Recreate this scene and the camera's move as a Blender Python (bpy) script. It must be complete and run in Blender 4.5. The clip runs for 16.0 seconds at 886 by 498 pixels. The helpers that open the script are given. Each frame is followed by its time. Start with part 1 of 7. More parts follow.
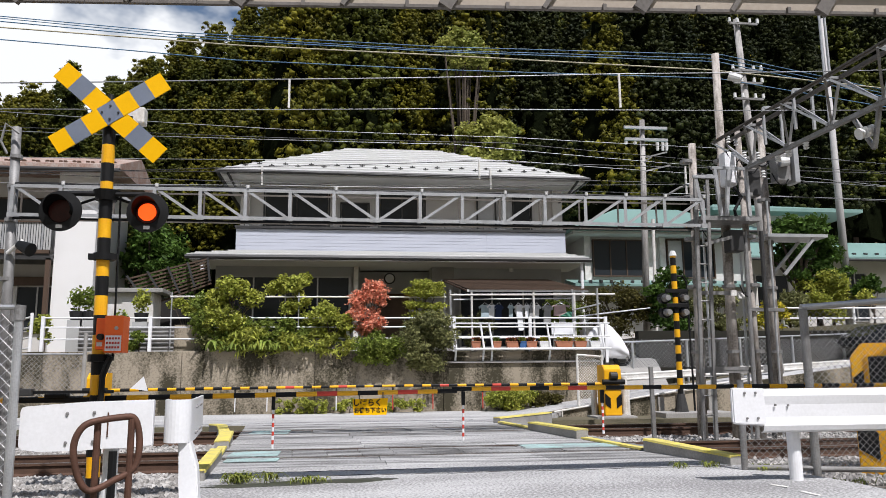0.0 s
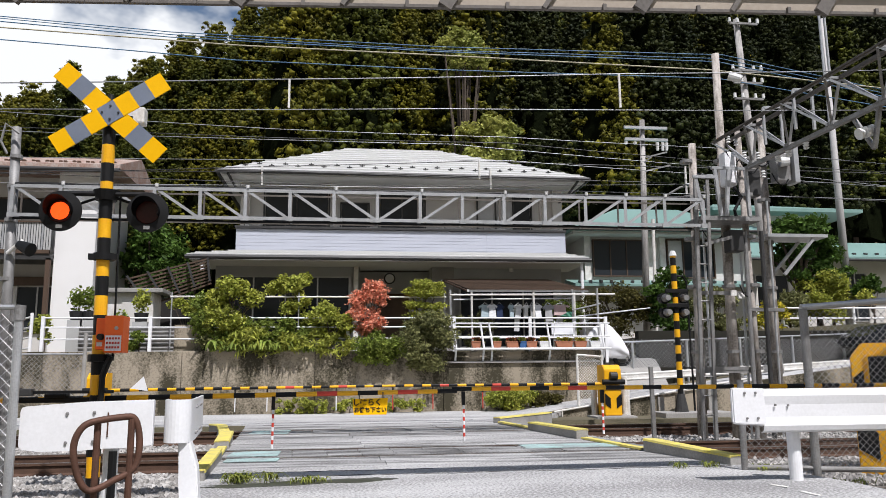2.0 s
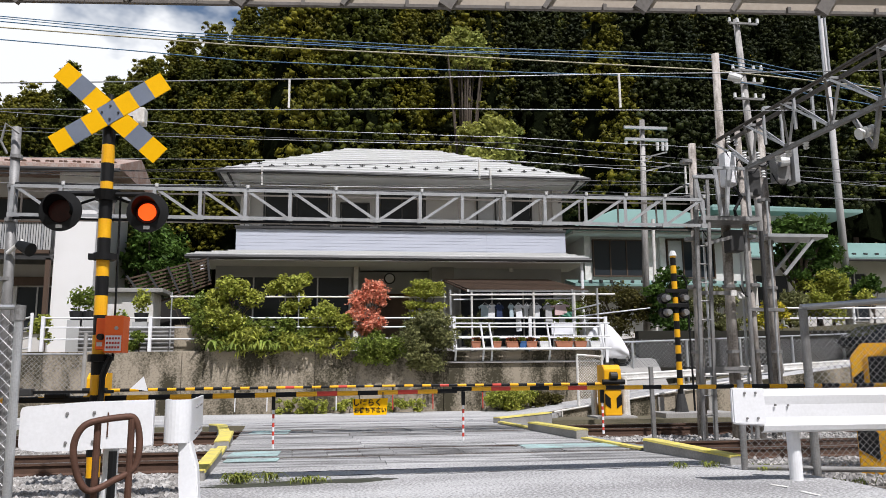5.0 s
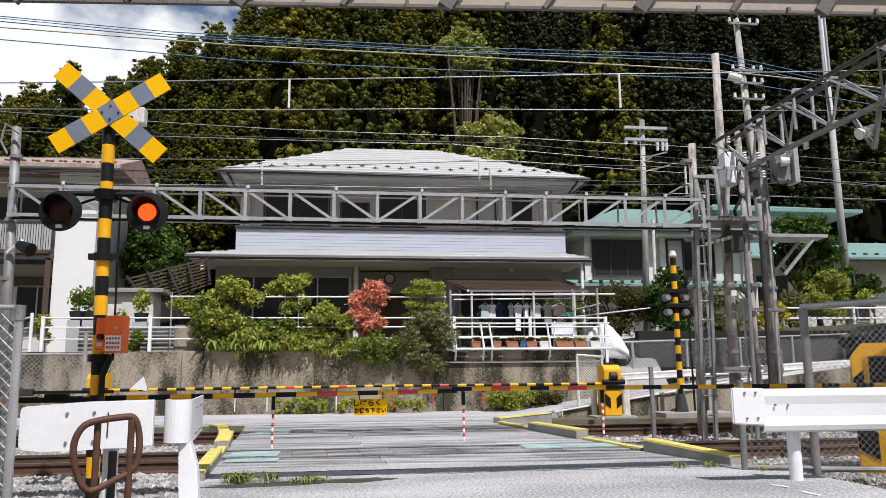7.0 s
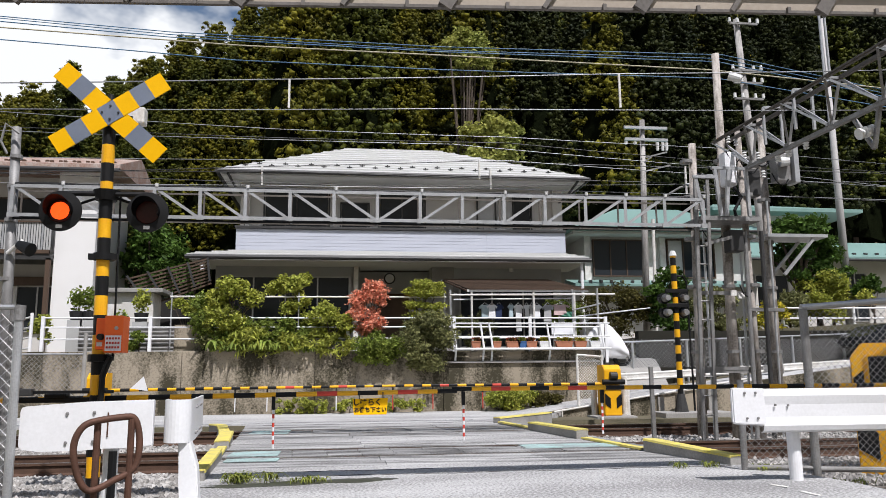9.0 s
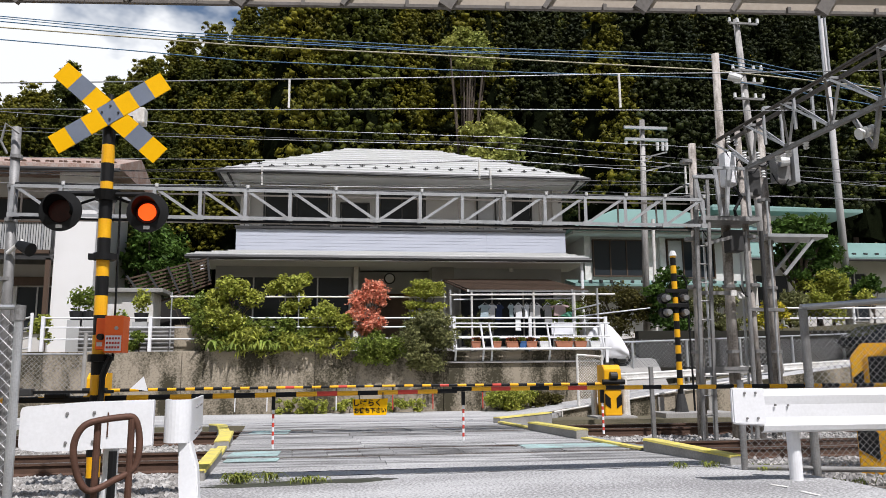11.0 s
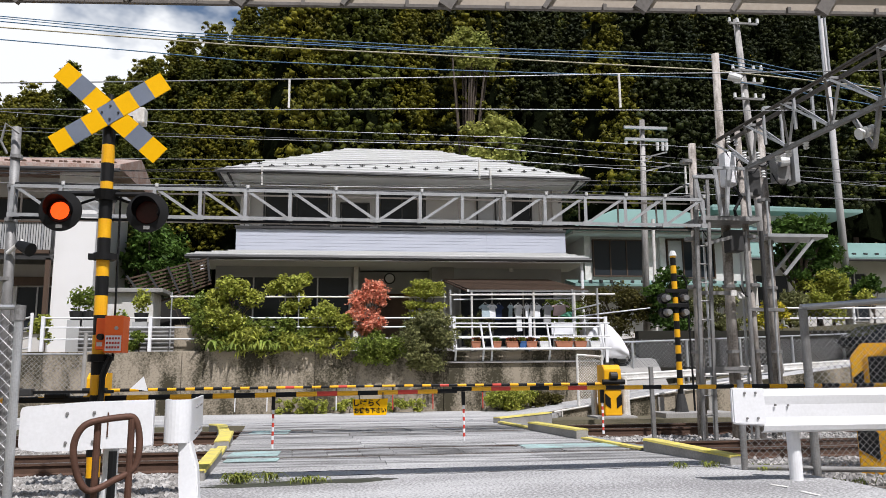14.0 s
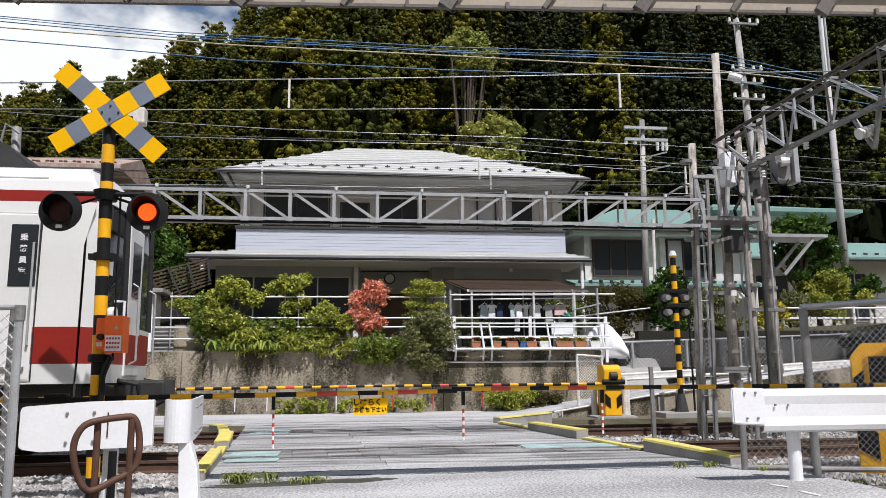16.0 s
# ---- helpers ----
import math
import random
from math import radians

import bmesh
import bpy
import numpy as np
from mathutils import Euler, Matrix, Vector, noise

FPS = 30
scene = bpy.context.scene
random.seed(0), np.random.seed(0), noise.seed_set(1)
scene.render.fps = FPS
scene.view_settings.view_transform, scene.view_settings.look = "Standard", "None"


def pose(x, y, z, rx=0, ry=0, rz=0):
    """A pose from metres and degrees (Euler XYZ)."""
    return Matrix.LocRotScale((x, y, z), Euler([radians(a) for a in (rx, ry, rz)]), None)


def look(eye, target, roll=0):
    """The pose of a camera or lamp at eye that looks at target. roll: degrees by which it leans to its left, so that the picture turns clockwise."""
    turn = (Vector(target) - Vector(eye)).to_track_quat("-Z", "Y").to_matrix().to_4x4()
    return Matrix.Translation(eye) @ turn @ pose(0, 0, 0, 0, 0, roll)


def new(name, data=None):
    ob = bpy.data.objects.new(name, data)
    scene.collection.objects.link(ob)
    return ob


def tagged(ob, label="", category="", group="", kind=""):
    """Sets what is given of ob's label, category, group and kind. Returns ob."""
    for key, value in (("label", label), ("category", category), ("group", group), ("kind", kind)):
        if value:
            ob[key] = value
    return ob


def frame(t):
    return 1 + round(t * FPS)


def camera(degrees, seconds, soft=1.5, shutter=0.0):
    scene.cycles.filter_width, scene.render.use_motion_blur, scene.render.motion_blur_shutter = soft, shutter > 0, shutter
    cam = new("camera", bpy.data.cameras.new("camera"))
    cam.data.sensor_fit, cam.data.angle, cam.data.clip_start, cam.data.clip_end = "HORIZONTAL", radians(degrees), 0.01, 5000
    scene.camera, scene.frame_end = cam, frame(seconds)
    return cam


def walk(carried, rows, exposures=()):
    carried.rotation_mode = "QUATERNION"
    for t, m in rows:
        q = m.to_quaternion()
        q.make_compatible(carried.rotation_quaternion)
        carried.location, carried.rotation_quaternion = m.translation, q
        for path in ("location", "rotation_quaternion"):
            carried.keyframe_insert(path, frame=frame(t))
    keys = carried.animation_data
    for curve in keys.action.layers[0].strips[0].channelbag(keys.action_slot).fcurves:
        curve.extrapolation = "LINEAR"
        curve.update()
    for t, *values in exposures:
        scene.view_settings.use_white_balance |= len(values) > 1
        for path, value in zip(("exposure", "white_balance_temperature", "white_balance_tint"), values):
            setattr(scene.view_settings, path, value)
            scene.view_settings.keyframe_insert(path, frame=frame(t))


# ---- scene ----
# ---- camera: stands still beside the crossing ----
cam = camera(60.29, 16.0, soft=0.45)
EYE = Vector((0.0, 0.0, 1.03))
HEAD, PITCH = radians(7.4), radians(9.38)
AIM = EYE + 10 * Vector((math.sin(HEAD) * math.cos(PITCH), math.cos(HEAD) * math.cos(PITCH), math.sin(PITCH)))
walk(cam, [(0.0, look(EYE, AIM, -0.55)), (16.0, look(EYE, AIM, -0.55))], exposures=[(0.0, 0.0), (16.0, 0.0)])

# ---- light: high midday sun behind the camera, bright broken cloud ----
SUN_FROM = Vector((0.17, -0.50, 0.86)).normalized()
sun = new("sun", bpy.data.lights.new("sun", "SUN"))
sun.data.energy, sun.data.angle, sun.data.color = 5.4, radians(0.55), (1.0, 0.975, 1.0)
sun.matrix_world = look(SUN_FROM * 60, (0, 0, 0))

world = bpy.data.worlds.new("sky")
scene.world = world
world.use_nodes = True
wn, wl = world.node_tree.nodes, world.node_tree.links
wn.clear()
w_out, w_bg, w_sky = wn.new("ShaderNodeOutputWorld"), wn.new("ShaderNodeBackground"), wn.new("ShaderNodeTexSky")
w_sky.sky_type, w_sky.sun_disc = "NISHITA", False
w_sky.sun_elevation = math.asin(SUN_FROM.z)
w_sky.sun_rotation = math.atan2(SUN_FROM.x, SUN_FROM.y)
w_co, w_map, w_noise, w_ramp, w_mix = (wn.new("ShaderNodeTexCoord"), wn.new("ShaderNodeMapping"), wn.new("ShaderNodeTexNoise"),
                                       wn.new("ShaderNodeValToRGB"), wn.new("ShaderNodeMix"))
w_map.inputs["Scale"].default_value = (1.0, 1.0, 1.7)
w_map.inputs["Location"].default_value = (0.35, 0.1, 0.2)
w_noise.inputs["Scale"].default_value, w_noise.inputs["Detail"].default_value = 2.6, 6.0
w_noise.inputs["Roughness"].default_value = 0.55
w_ramp.color_ramp.elements[0].position, w_ramp.color_ramp.elements[1].position = 0.45, 0.53
w_mix.data_type = "RGBA"
w_mix.inputs["B"].default_value = (10.4, 10.6, 11.0, 1)
wl.new(w_co.outputs["Generated"], w_map.inputs["Vector"])
wl.new(w_map.outputs["Vector"], w_noise.inputs["Vector"])
# cloud thickens towards the horizon
w_sep, w_bias = wn.new("ShaderNodeSeparateXYZ"), wn.new("ShaderNodeMath")
w_bias.operation = "MULTIPLY_ADD"
w_bias.inputs[1].default_value = -1.05
w_off = wn.new("ShaderNodeMath")
w_off.operation = "ADD"
w_off.inputs[1].default_value = 0.47
wl.new(w_co.outputs["Generated"], w_sep.inputs["Vector"])
wl.new(w_sep.outputs["Z"], w_bias.inputs[0])
wl.new(w_noise.outputs["Fac"], w_off.inputs[0])
wl.new(w_off.outputs[0], w_bias.inputs[2])
wl.new(w_bias.outputs[0], w_ramp.inputs["Fac"])
wl.new(w_ramp.outputs["Color"], w_mix.inputs["Factor"])
wl.new(w_sky.outputs["Color"], w_mix.inputs["A"])
wl.new(w_mix.outputs["Result"], w_bg.inputs["Color"])
w_bg.inputs["Strength"].default_value = 0.095
wl.new(w_bg.outputs["Background"], w_out.inputs["Surface"])


# ---- materials ----
def mat(name, col, rough=0.6, metal=0.0, col2=None, scale=6.0, fine=60.0, mix=0.5, bump=0.15, dist=0.01, island=0.0, trans=0.0,
        glow=None, power=1.0, vary=0.0, streak=1.0, spec=0.35, grain=0.45, run=1.0):
    """A surface with wear at two scales; island or vary: spread of tone from piece to piece; streak: stretch of the stains downwards."""
    m = bpy.data.materials.new(name)
    m.use_nodes = True
    n, l = m.node_tree.nodes, m.node_tree.links
    p = n["Principled BSDF"]
    p.inputs["Roughness"].default_value, p.inputs["Metallic"].default_value = rough, metal
    p.inputs["Specular IOR Level"].default_value = spec
    co = n.new("ShaderNodeTexCoord")
    mp = n.new("ShaderNodeMapping")
    mp.inputs["Scale"].default_value = (1 / run, 1, 1 / streak)
    l.new(co.outputs["Object"], mp.inputs["Vector"])
    big, small = n.new("ShaderNodeTexNoise"), n.new("ShaderNodeTexNoise")
    for node, sc, de in ((big, scale, 5), (small, fine, 3)):
        node.inputs["Scale"].default_value, node.inputs["Detail"].default_value = sc, de
        l.new(mp.outputs["Vector"] if node is big else co.outputs["Object"], node.inputs["Vector"])
    col2 = col2 or tuple(c * 0.7 for c in col)
    ramp = n.new("ShaderNodeValToRGB")
    ramp.color_ramp.elements[0].position, ramp.color_ramp.elements[1].position = 0.5 - 0.22 / max(mix, 0.05) * 0.5, 0.5 + 0.22 / max(mix, 0.05) * 0.5
    ramp.color_ramp.elements[0].color, ramp.color_ramp.elements[1].color = (*col2, 1), (*col, 1)
    both = n.new("ShaderNodeMath")
    both.operation = "MULTIPLY_ADD"
    both.inputs[1].default_value = grain
    l.new(small.outputs["Fac"], both.inputs[0])
    part_big = n.new("ShaderNodeMath")
    part_big.operation = "MULTIPLY"
    part_big.inputs[1].default_value = 1 - grain
    l.new(big.outputs["Fac"], part_big.inputs[0])
    l.new(part_big.outputs[0], both.inputs[2])
    l.new(both.outputs[0], ramp.inputs["Fac"])
    out = ramp.outputs["Color"]
    if island or vary:
        hsv = n.new("ShaderNodeHueSaturation")
        src = n.new("ShaderNodeNewGeometry").outputs["Random Per Island"] if island else n.new("ShaderNodeObjectInfo").outputs["Random"]
        a = island or vary
        rng = n.new("ShaderNodeMapRange")
        rng.inputs["To Min"].default_value, rng.inputs["To Max"].default_value = 1 - a, 1 + a
        l.new(src, rng.inputs["Value"])
        l.new(rng.outputs["Result"], hsv.inputs["Value"])
        l.new(out, hsv.inputs["Color"])
        out = hsv.outputs["Color"]
    l.new(out, p.inputs["Base Color"])
    rr = n.new("ShaderNodeMapRange")
    rr.inputs["To Min"].default_value, rr.inputs["To Max"].default_value = max(rough - 0.12, 0.02), min(rough + 0.12, 1)
    l.new(big.outputs["Fac"], rr.inputs["Value"])
    l.new(rr.outputs["Result"], p.inputs["Roughness"])
    if bump:
        b = n.new("ShaderNodeBump")
        b.inputs["Strength"].default_value, b.inputs["Distance"].default_value = bump, dist
        l.new(both.outputs[0], b.inputs["Height"])
        l.new(b.outputs["Normal"], p.inputs["Normal"])
    if glow:
        p.inputs["Emission Color"].default_value, p.inputs["Emission Strength"].default_value = (*glow, 1), power
    if trans:
        t = n.new("ShaderNodeBsdfTranslucent")
        l.new(out, t.inputs["Color"])
        mx = n.new("ShaderNodeMixShader")
        mx.inputs["Fac"].default_value = trans
        l.new(p.outputs["BSDF"], mx.inputs[1])
        l.new(t.outputs["BSDF"], mx.inputs[2])
        l.new(mx.outputs["Shader"], n["Material Output"].inputs["Surface"])
    return m


ASPHALT = mat("asphalt", (0.50, 0.495, 0.485), 0.92, col2=(0.20, 0.195, 0.19), scale=1.1, fine=38, mix=1.25, bump=0.9, dist=0.02, grain=0.66, run=2.5)
ASPHALT_OLD = mat("worn_asphalt", (0.50, 0.495, 0.485), 0.88, col2=(0.27, 0.265, 0.26), scale=1.4, fine=22, mix=0.9, bump=0.5, run=5.0)
PANEL = mat("crossing_panel", (0.42, 0.415, 0.405), 0.8, col2=(0.11, 0.108, 0.105), scale=5.0, fine=34, mix=1.2, bump=0.4, vary=0.22, run=9.0, grain=0.35)
PANEL_DARK = mat("worn_dark_panel", (0.30, 0.297, 0.29), 0.8, col2=(0.085, 0.083, 0.08), scale=4.0, fine=34, mix=1.1, bump=0.5, vary=0.2, run=4.0, grain=0.4)
DARKGAP = mat("groove_dirt", (0.11, 0.105, 0.1), 0.9, scale=8)
BALLAST = mat("ballast_stone", (0.46, 0.445, 0.425), 0.9, col2=(0.20, 0.185, 0.165), scale=4, fine=60, bump=0.4, island=0.35)
BALLAST_BED = mat("ballast_bed", (0.22, 0.20, 0.18), 0.95, col2=(0.10, 0.09, 0.08), scale=8, fine=70, bump=0.8, dist=0.02)
EARTH = mat("earth", (0.16, 0.13, 0.09), 0.95, col2=(0.07, 0.075, 0.04), scale=0.6, fine=20, bump=0.5)
RAIL_RUST = mat("rail_rust", (0.13, 0.075, 0.05), 0.8, metal=0.2, col2=(0.06, 0.035, 0.025), scale=5)
RAIL_TOP = mat("rail_steel", (0.42, 0.40, 0.38), 0.35, metal=0.9, col2=(0.25, 0.22, 0.2))
RUST = mat("rust_tube", (0.13, 0.062, 0.04), 0.65, metal=0.3, col2=(0.06, 0.03, 0.02), scale=14, fine=90, bump=0.3, dist=0.003)
WALLCON = mat("weathered_concrete", (0.31, 0.265, 0.20), 0.9, col2=(0.042, 0.036, 0.02), scale=1.7, fine=22, mix=1.3, bump=0.6, dist=0.02, streak=3.0, grain=0.3)
CONCRETE = mat("concrete", (0.36, 0.35, 0.33), 0.9, col2=(0.20, 0.19, 0.175), scale=2.5, fine=40, bump=0.35)
POLECON = mat("concrete_pole", (0.38, 0.365, 0.345), 0.85, col2=(0.14, 0.13, 0.12), scale=5, fine=30, mix=1.1, bump=0.3, streak=6, grain=0.2)
PALECON = mat("pale_concrete_pole", (0.52, 0.51, 0.50), 0.85, col2=(0.32, 0.31, 0.30), scale=3, fine=40, bump=0.3, streak=4)
POLEWOOD = mat("grey_timber", (0.45, 0.41, 0.37), 0.85, col2=(0.16, 0.14, 0.12), scale=9, fine=30, mix=1.1, bump=0.4, streak=4, grain=0.25)
STEEL = mat("galvanised_steel", (0.52, 0.525, 0.53), 0.4, metal=0.5, col2=(0.30, 0.305, 0.31), scale=5, fine=70, bump=0.1)
STEEL_DULL = mat("dull_steel", (0.33, 0.33, 0.325), 0.6, metal=0.5, col2=(0.13, 0.12, 0.11), scale=4, fine=60, bump=0.2)
STEEL_BROWN = mat("weathered_brown_steel", (0.15, 0.135, 0.12), 0.6, metal=0.3, col2=(0.07, 0.06, 0.05), scale=5, fine=60, bump=0.2)
STEEL_DARK = mat("dark_steel", (0.055, 0.055, 0.055), 0.55, metal=0.3, col2=(0.03, 0.028, 0.026), scale=6)
WHITE = mat("white_paint", (0.78, 0.78, 0.79), 0.42, col2=(0.66, 0.66, 0.66), scale=2.2, fine=40, bump=0.08)
WHITE_WORN = mat("worn_white_paint", (0.74, 0.735, 0.71), 0.55, col2=(0.45, 0.42, 0.37), scale=5, fine=50, mix=0.6, bump=0.2)
YELLOW = mat("safety_yellow", (0.80, 0.42, 0.006), 0.45, col2=(0.66, 0.32, 0.008), scale=6, bump=0.06)
YELLOW_WORN = mat("worn_yellow_paint", (0.74, 0.61, 0.10), 0.75, col2=(0.42, 0.38, 0.17), scale=7, fine=60, mix=0.7, bump=0.3)
SIGNYELLOW = mat("sign_yellow", (0.80, 0.43, 0.002), 0.45, col2=(0.73, 0.39, 0.002), scale=4, bump=0.03, spec=0.12)
SIGNGREY = mat("sign_grey", (0.155, 0.18, 0.23), 0.5, col2=(0.13, 0.15, 0.19), scale=4, bump=0.03)
BLACK = mat("black_paint", (0.006, 0.006, 0.0065), 0.55, col2=(0.004, 0.004, 0.004), scale=8, bump=0.08, spec=0.25)
REDBAR = mat("red_paint", (0.60, 0.05, 0.035), 0.5, col2=(0.45, 0.05, 0.03), scale=8, bump=0.05)
ORANGE = mat("orange_box_paint", (0.95, 0.165, 0.03), 0.42, col2=(0.86, 0.14, 0.028), scale=6, bump=0.06)
CYAN = mat("faded_cyan_paint", (0.34, 0.50, 0.48), 0.85, col2=(0.24, 0.26, 0.255), scale=3, fine=30, mix=0.9, bump=0.2)
LENS_ON = mat("lit_red_lens", (0.9, 0.1, 0.03), 0.3, glow=(1.0, 0.075, 0.006), power=1.7, bump=0)
LENS_OFF = mat("dark_red_lens", (0.05, 0.008, 0.006), 0.2, col2=(0.02, 0.005, 0.005), bump=0.05)
SIDING = mat("house_siding", (0.44, 0.46, 0.52), 0.6, col2=(0.40, 0.42, 0.475), scale=1.2, fine=30, bump=0.1)
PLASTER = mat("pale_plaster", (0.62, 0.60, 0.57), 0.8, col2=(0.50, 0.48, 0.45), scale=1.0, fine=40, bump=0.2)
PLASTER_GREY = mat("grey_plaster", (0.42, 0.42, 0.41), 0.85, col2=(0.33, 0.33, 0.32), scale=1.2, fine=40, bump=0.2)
WALL_WHITE = mat("white_render", (0.76, 0.75, 0.74), 0.8, col2=(0.68, 0.67, 0.65), scale=1.0, fine=40, bump=0.15)
WET = mat("damp_asphalt", (0.085, 0.083, 0.075), 0.5, col2=(0.035, 0.042, 0.02), scale=3, fine=30, bump=0.5, run=3.0)
SOFFIT = mat("soffit_board", (0.60, 0.60, 0.59), 0.8, col2=(0.52, 0.52, 0.5), scale=2, bump=0.1)
ROOF = mat("pale_metal_roof", (0.50, 0.50, 0.485), 0.5, metal=0.1, col2=(0.42, 0.42, 0.405), scale=1.0, fine=25, bump=0.1)
ROOF_GREEN = mat("green_metal_roof", (0.21, 0.33, 0.30), 0.5, metal=0.1, col2=(0.16, 0.265, 0.24), scale=1.0, fine=25, bump=0.1)
ROOF_BROWN = mat("rusty_brown_roof", (0.42, 0.37, 0.33), 0.7, col2=(0.25, 0.12, 0.08), scale=2.2, fine=25, mix=0.7, bump=0.2)
FASCIA = mat("dark_gutter", (0.045, 0.043, 0.042), 0.5, col2=(0.03, 0.03, 0.03), bump=0.05)
BROWNWOOD = mat("brown_wood", (0.10, 0.062, 0.04), 0.7, col2=(0.05, 0.032, 0.022), scale=4, fine=50, streak=5, bump=0.3)
GLASS = mat("window_glass", (0.025, 0.03, 0.035), 0.06, col2=(0.018, 0.02, 0.024), scale=0.6, bump=0.02, spec=0.35)
CURTAIN = mat("curtain_cloth", (0.55, 0.55, 0.54), 0.9, col2=(0.42, 0.42, 0.42), scale=3, bump=0.2)
# near-black paint for the shade in unlit rooms and beneath the lean-to
SHADE_BLACK = mat("painted_interior_shade", (0.025, 0.023, 0.021), 0.9)
ALU = mat("aluminium_frame", (0.48, 0.47, 0.45), 0.45, metal=0.5, bump=0.05)
TRAIN_WHITE = mat("train_ivory", (0.66, 0.655, 0.635), 0.35, col2=(0.61, 0.605, 0.585), scale=1.2, fine=20, bump=0.03)
TRAIN_RED = mat("train_red", (0.25, 0.016, 0.01), 0.4, col2=(0.21, 0.014, 0.009), scale=1.2, fine=20, bump=0.03)
TRAIN_GREY = mat("underframe_dirt", (0.05, 0.047, 0.043), 0.8, col2=(0.03, 0.028, 0.025), bump=0.2)
RUBBER = mat("black_rubber", (0.02, 0.02, 0.02), 0.7, bump=0.1)
WIRE = mat("dark_wire", (0.06, 0.06, 0.06), 0.5, metal=0.3, bump=0)
WIRE_PALE = mat("pale_wire", (0.26, 0.265, 0.27), 0.45, metal=0.4, bump=0)
WIRE_BLUE = mat("blue_sheathed_wire", (0.06, 0.15, 0.26), 0.5, bump=0)
WIRE_TAN = mat("tan_wire", (0.42, 0.38, 0.26), 0.6, bump=0)
PORCELAIN = mat("porcelain", (0.72, 0.72, 0.70), 0.25, bump=0)
DUSTY = mat("dusty_brown_steel", (0.17, 0.155, 0.14), 0.75, col2=(0.08, 0.07, 0.062), scale=3, fine=30, bump=0.2)
BEIGE = mat("beige_panel", (0.40, 0.345, 0.28), 0.7, col2=(0.29, 0.245, 0.195), scale=1.5, fine=20, bump=0.15)
COVER = mat("white_sheet_cover", (0.80, 0.80, 0.80), 0.5, col2=(0.70, 0.70, 0.72), scale=2, bump=0.2)
TERRACOTTA = mat("terracotta", (0.38, 0.15, 0.08), 0.8, col2=(0.28, 0.12, 0.07), scale=8, bump=0.2)
BARK = mat("bark", (0.11, 0.085, 0.065), 0.95, col2=(0.05, 0.04, 0.03), scale=4, fine=30, streak=4, bump=0.7, dist=0.03)


def leaf_mat(name, a, b, spread=0.45, trans=0.3):
    return mat(name, a, 0.6, col2=b, scale=0.5, fine=11, mix=1.0, bump=0, island=spread, trans=trans, spec=0.12)


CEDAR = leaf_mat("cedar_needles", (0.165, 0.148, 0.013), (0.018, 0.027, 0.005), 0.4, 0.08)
CEDAR_DARK = leaf_mat("dark_needles", (0.034, 0.039, 0.008), (0.008, 0.014, 0.005), 0.3, 0.06)
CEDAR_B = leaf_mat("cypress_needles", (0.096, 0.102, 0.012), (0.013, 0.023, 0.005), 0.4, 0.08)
FRESH = leaf_mat("fresh_leaves", (0.44, 0.43, 0.12), (0.20, 0.24, 0.06), 0.3)
SHRUB = leaf_mat("shrub_leaves", (0.26, 0.31, 0.06), (0.10, 0.15, 0.03))
SHRUB_LIGHT = leaf_mat("light_shrub_leaves", (0.46, 0.46, 0.09), (0.21, 0.25, 0.045))
SHRUB_DULL = leaf_mat("dull_shrub_leaves", (0.25, 0.25, 0.10), (0.11, 0.12, 0.05))
MAPLE = leaf_mat("red_maple_leaves", (0.82, 0.38, 0.25), (0.58, 0.22, 0.14), 0.3)
HEDGE = leaf_mat("hedge_leaves", (0.13, 0.12, 0.03), (0.06, 0.05, 0.02))
IVY = leaf_mat("broad_leaves", (0.10, 0.17, 0.03), (0.035, 0.075, 0.018))
GRASS = leaf_mat("weeds", (0.26, 0.28, 0.06), (0.11, 0.14, 0.03))


# ---- mesh helpers ----
def origin(ob):
    p = Vector((0, 0, 0))
    while ob:
        p += ob.location
        ob = ob.parent
    return p


def as_mesh(name, bm, material, smooth=False):
    me = bpy.data.meshes.new(name)
    bmesh.ops.recalc_face_normals(bm, faces=bm.faces)
    if smooth:
        for f in bm.faces:
            f.smooth = len(f.verts) <= 4
    bm.to_mesh(me)
    bm.free()
    me.materials.append(material)
    return me


def part(name, bm, material, parent, label="", smooth=False):
    """Links a bmesh, given in the place's own metres, as one mesh under a thing or part."""
    bm.transform(Matrix.Translation(-origin(parent)))
    ob = new(name, as_mesh(name, bm, material, smooth))
    ob.parent = parent
    return tagged(ob, label)


def thing(name, at, label, category, group="", kind=""):
    ob = new(name)
    ob.location, ob.empty_display_size = at, 0.2
    return tagged(ob, label, category, group, kind)


def solo(name, bm, material, label, category, group="", kind="", at=None, smooth=False):
    at = Vector(at if at is not None else (0, 0, 0))
    bm.transform(Matrix.Translation(-at))
    ob = new(name, as_mesh(name, bm, material, smooth))
    ob.location = at
    return tagged(ob, label, category, group, kind)


def B():
    return bmesh.new()


def box(bm, x0, x1, y0, y1, z0, z1, bev=0.0):
    v = bmesh.ops.create_cube(bm, size=1)["verts"]
    for p in v:
        p.co = Vector(((x0 + x1) / 2 + p.co.x * (x1 - x0), (y0 + y1) / 2 + p.co.y * (y1 - y0), (z0 + z1) / 2 + p.co.z * (z1 - z0)))
    if bev:
        bmesh.ops.bevel(bm, geom=list({e for p in v for e in p.link_edges}), offset=bev, segments=2, affect="EDGES", profile=0.6)
    return bm


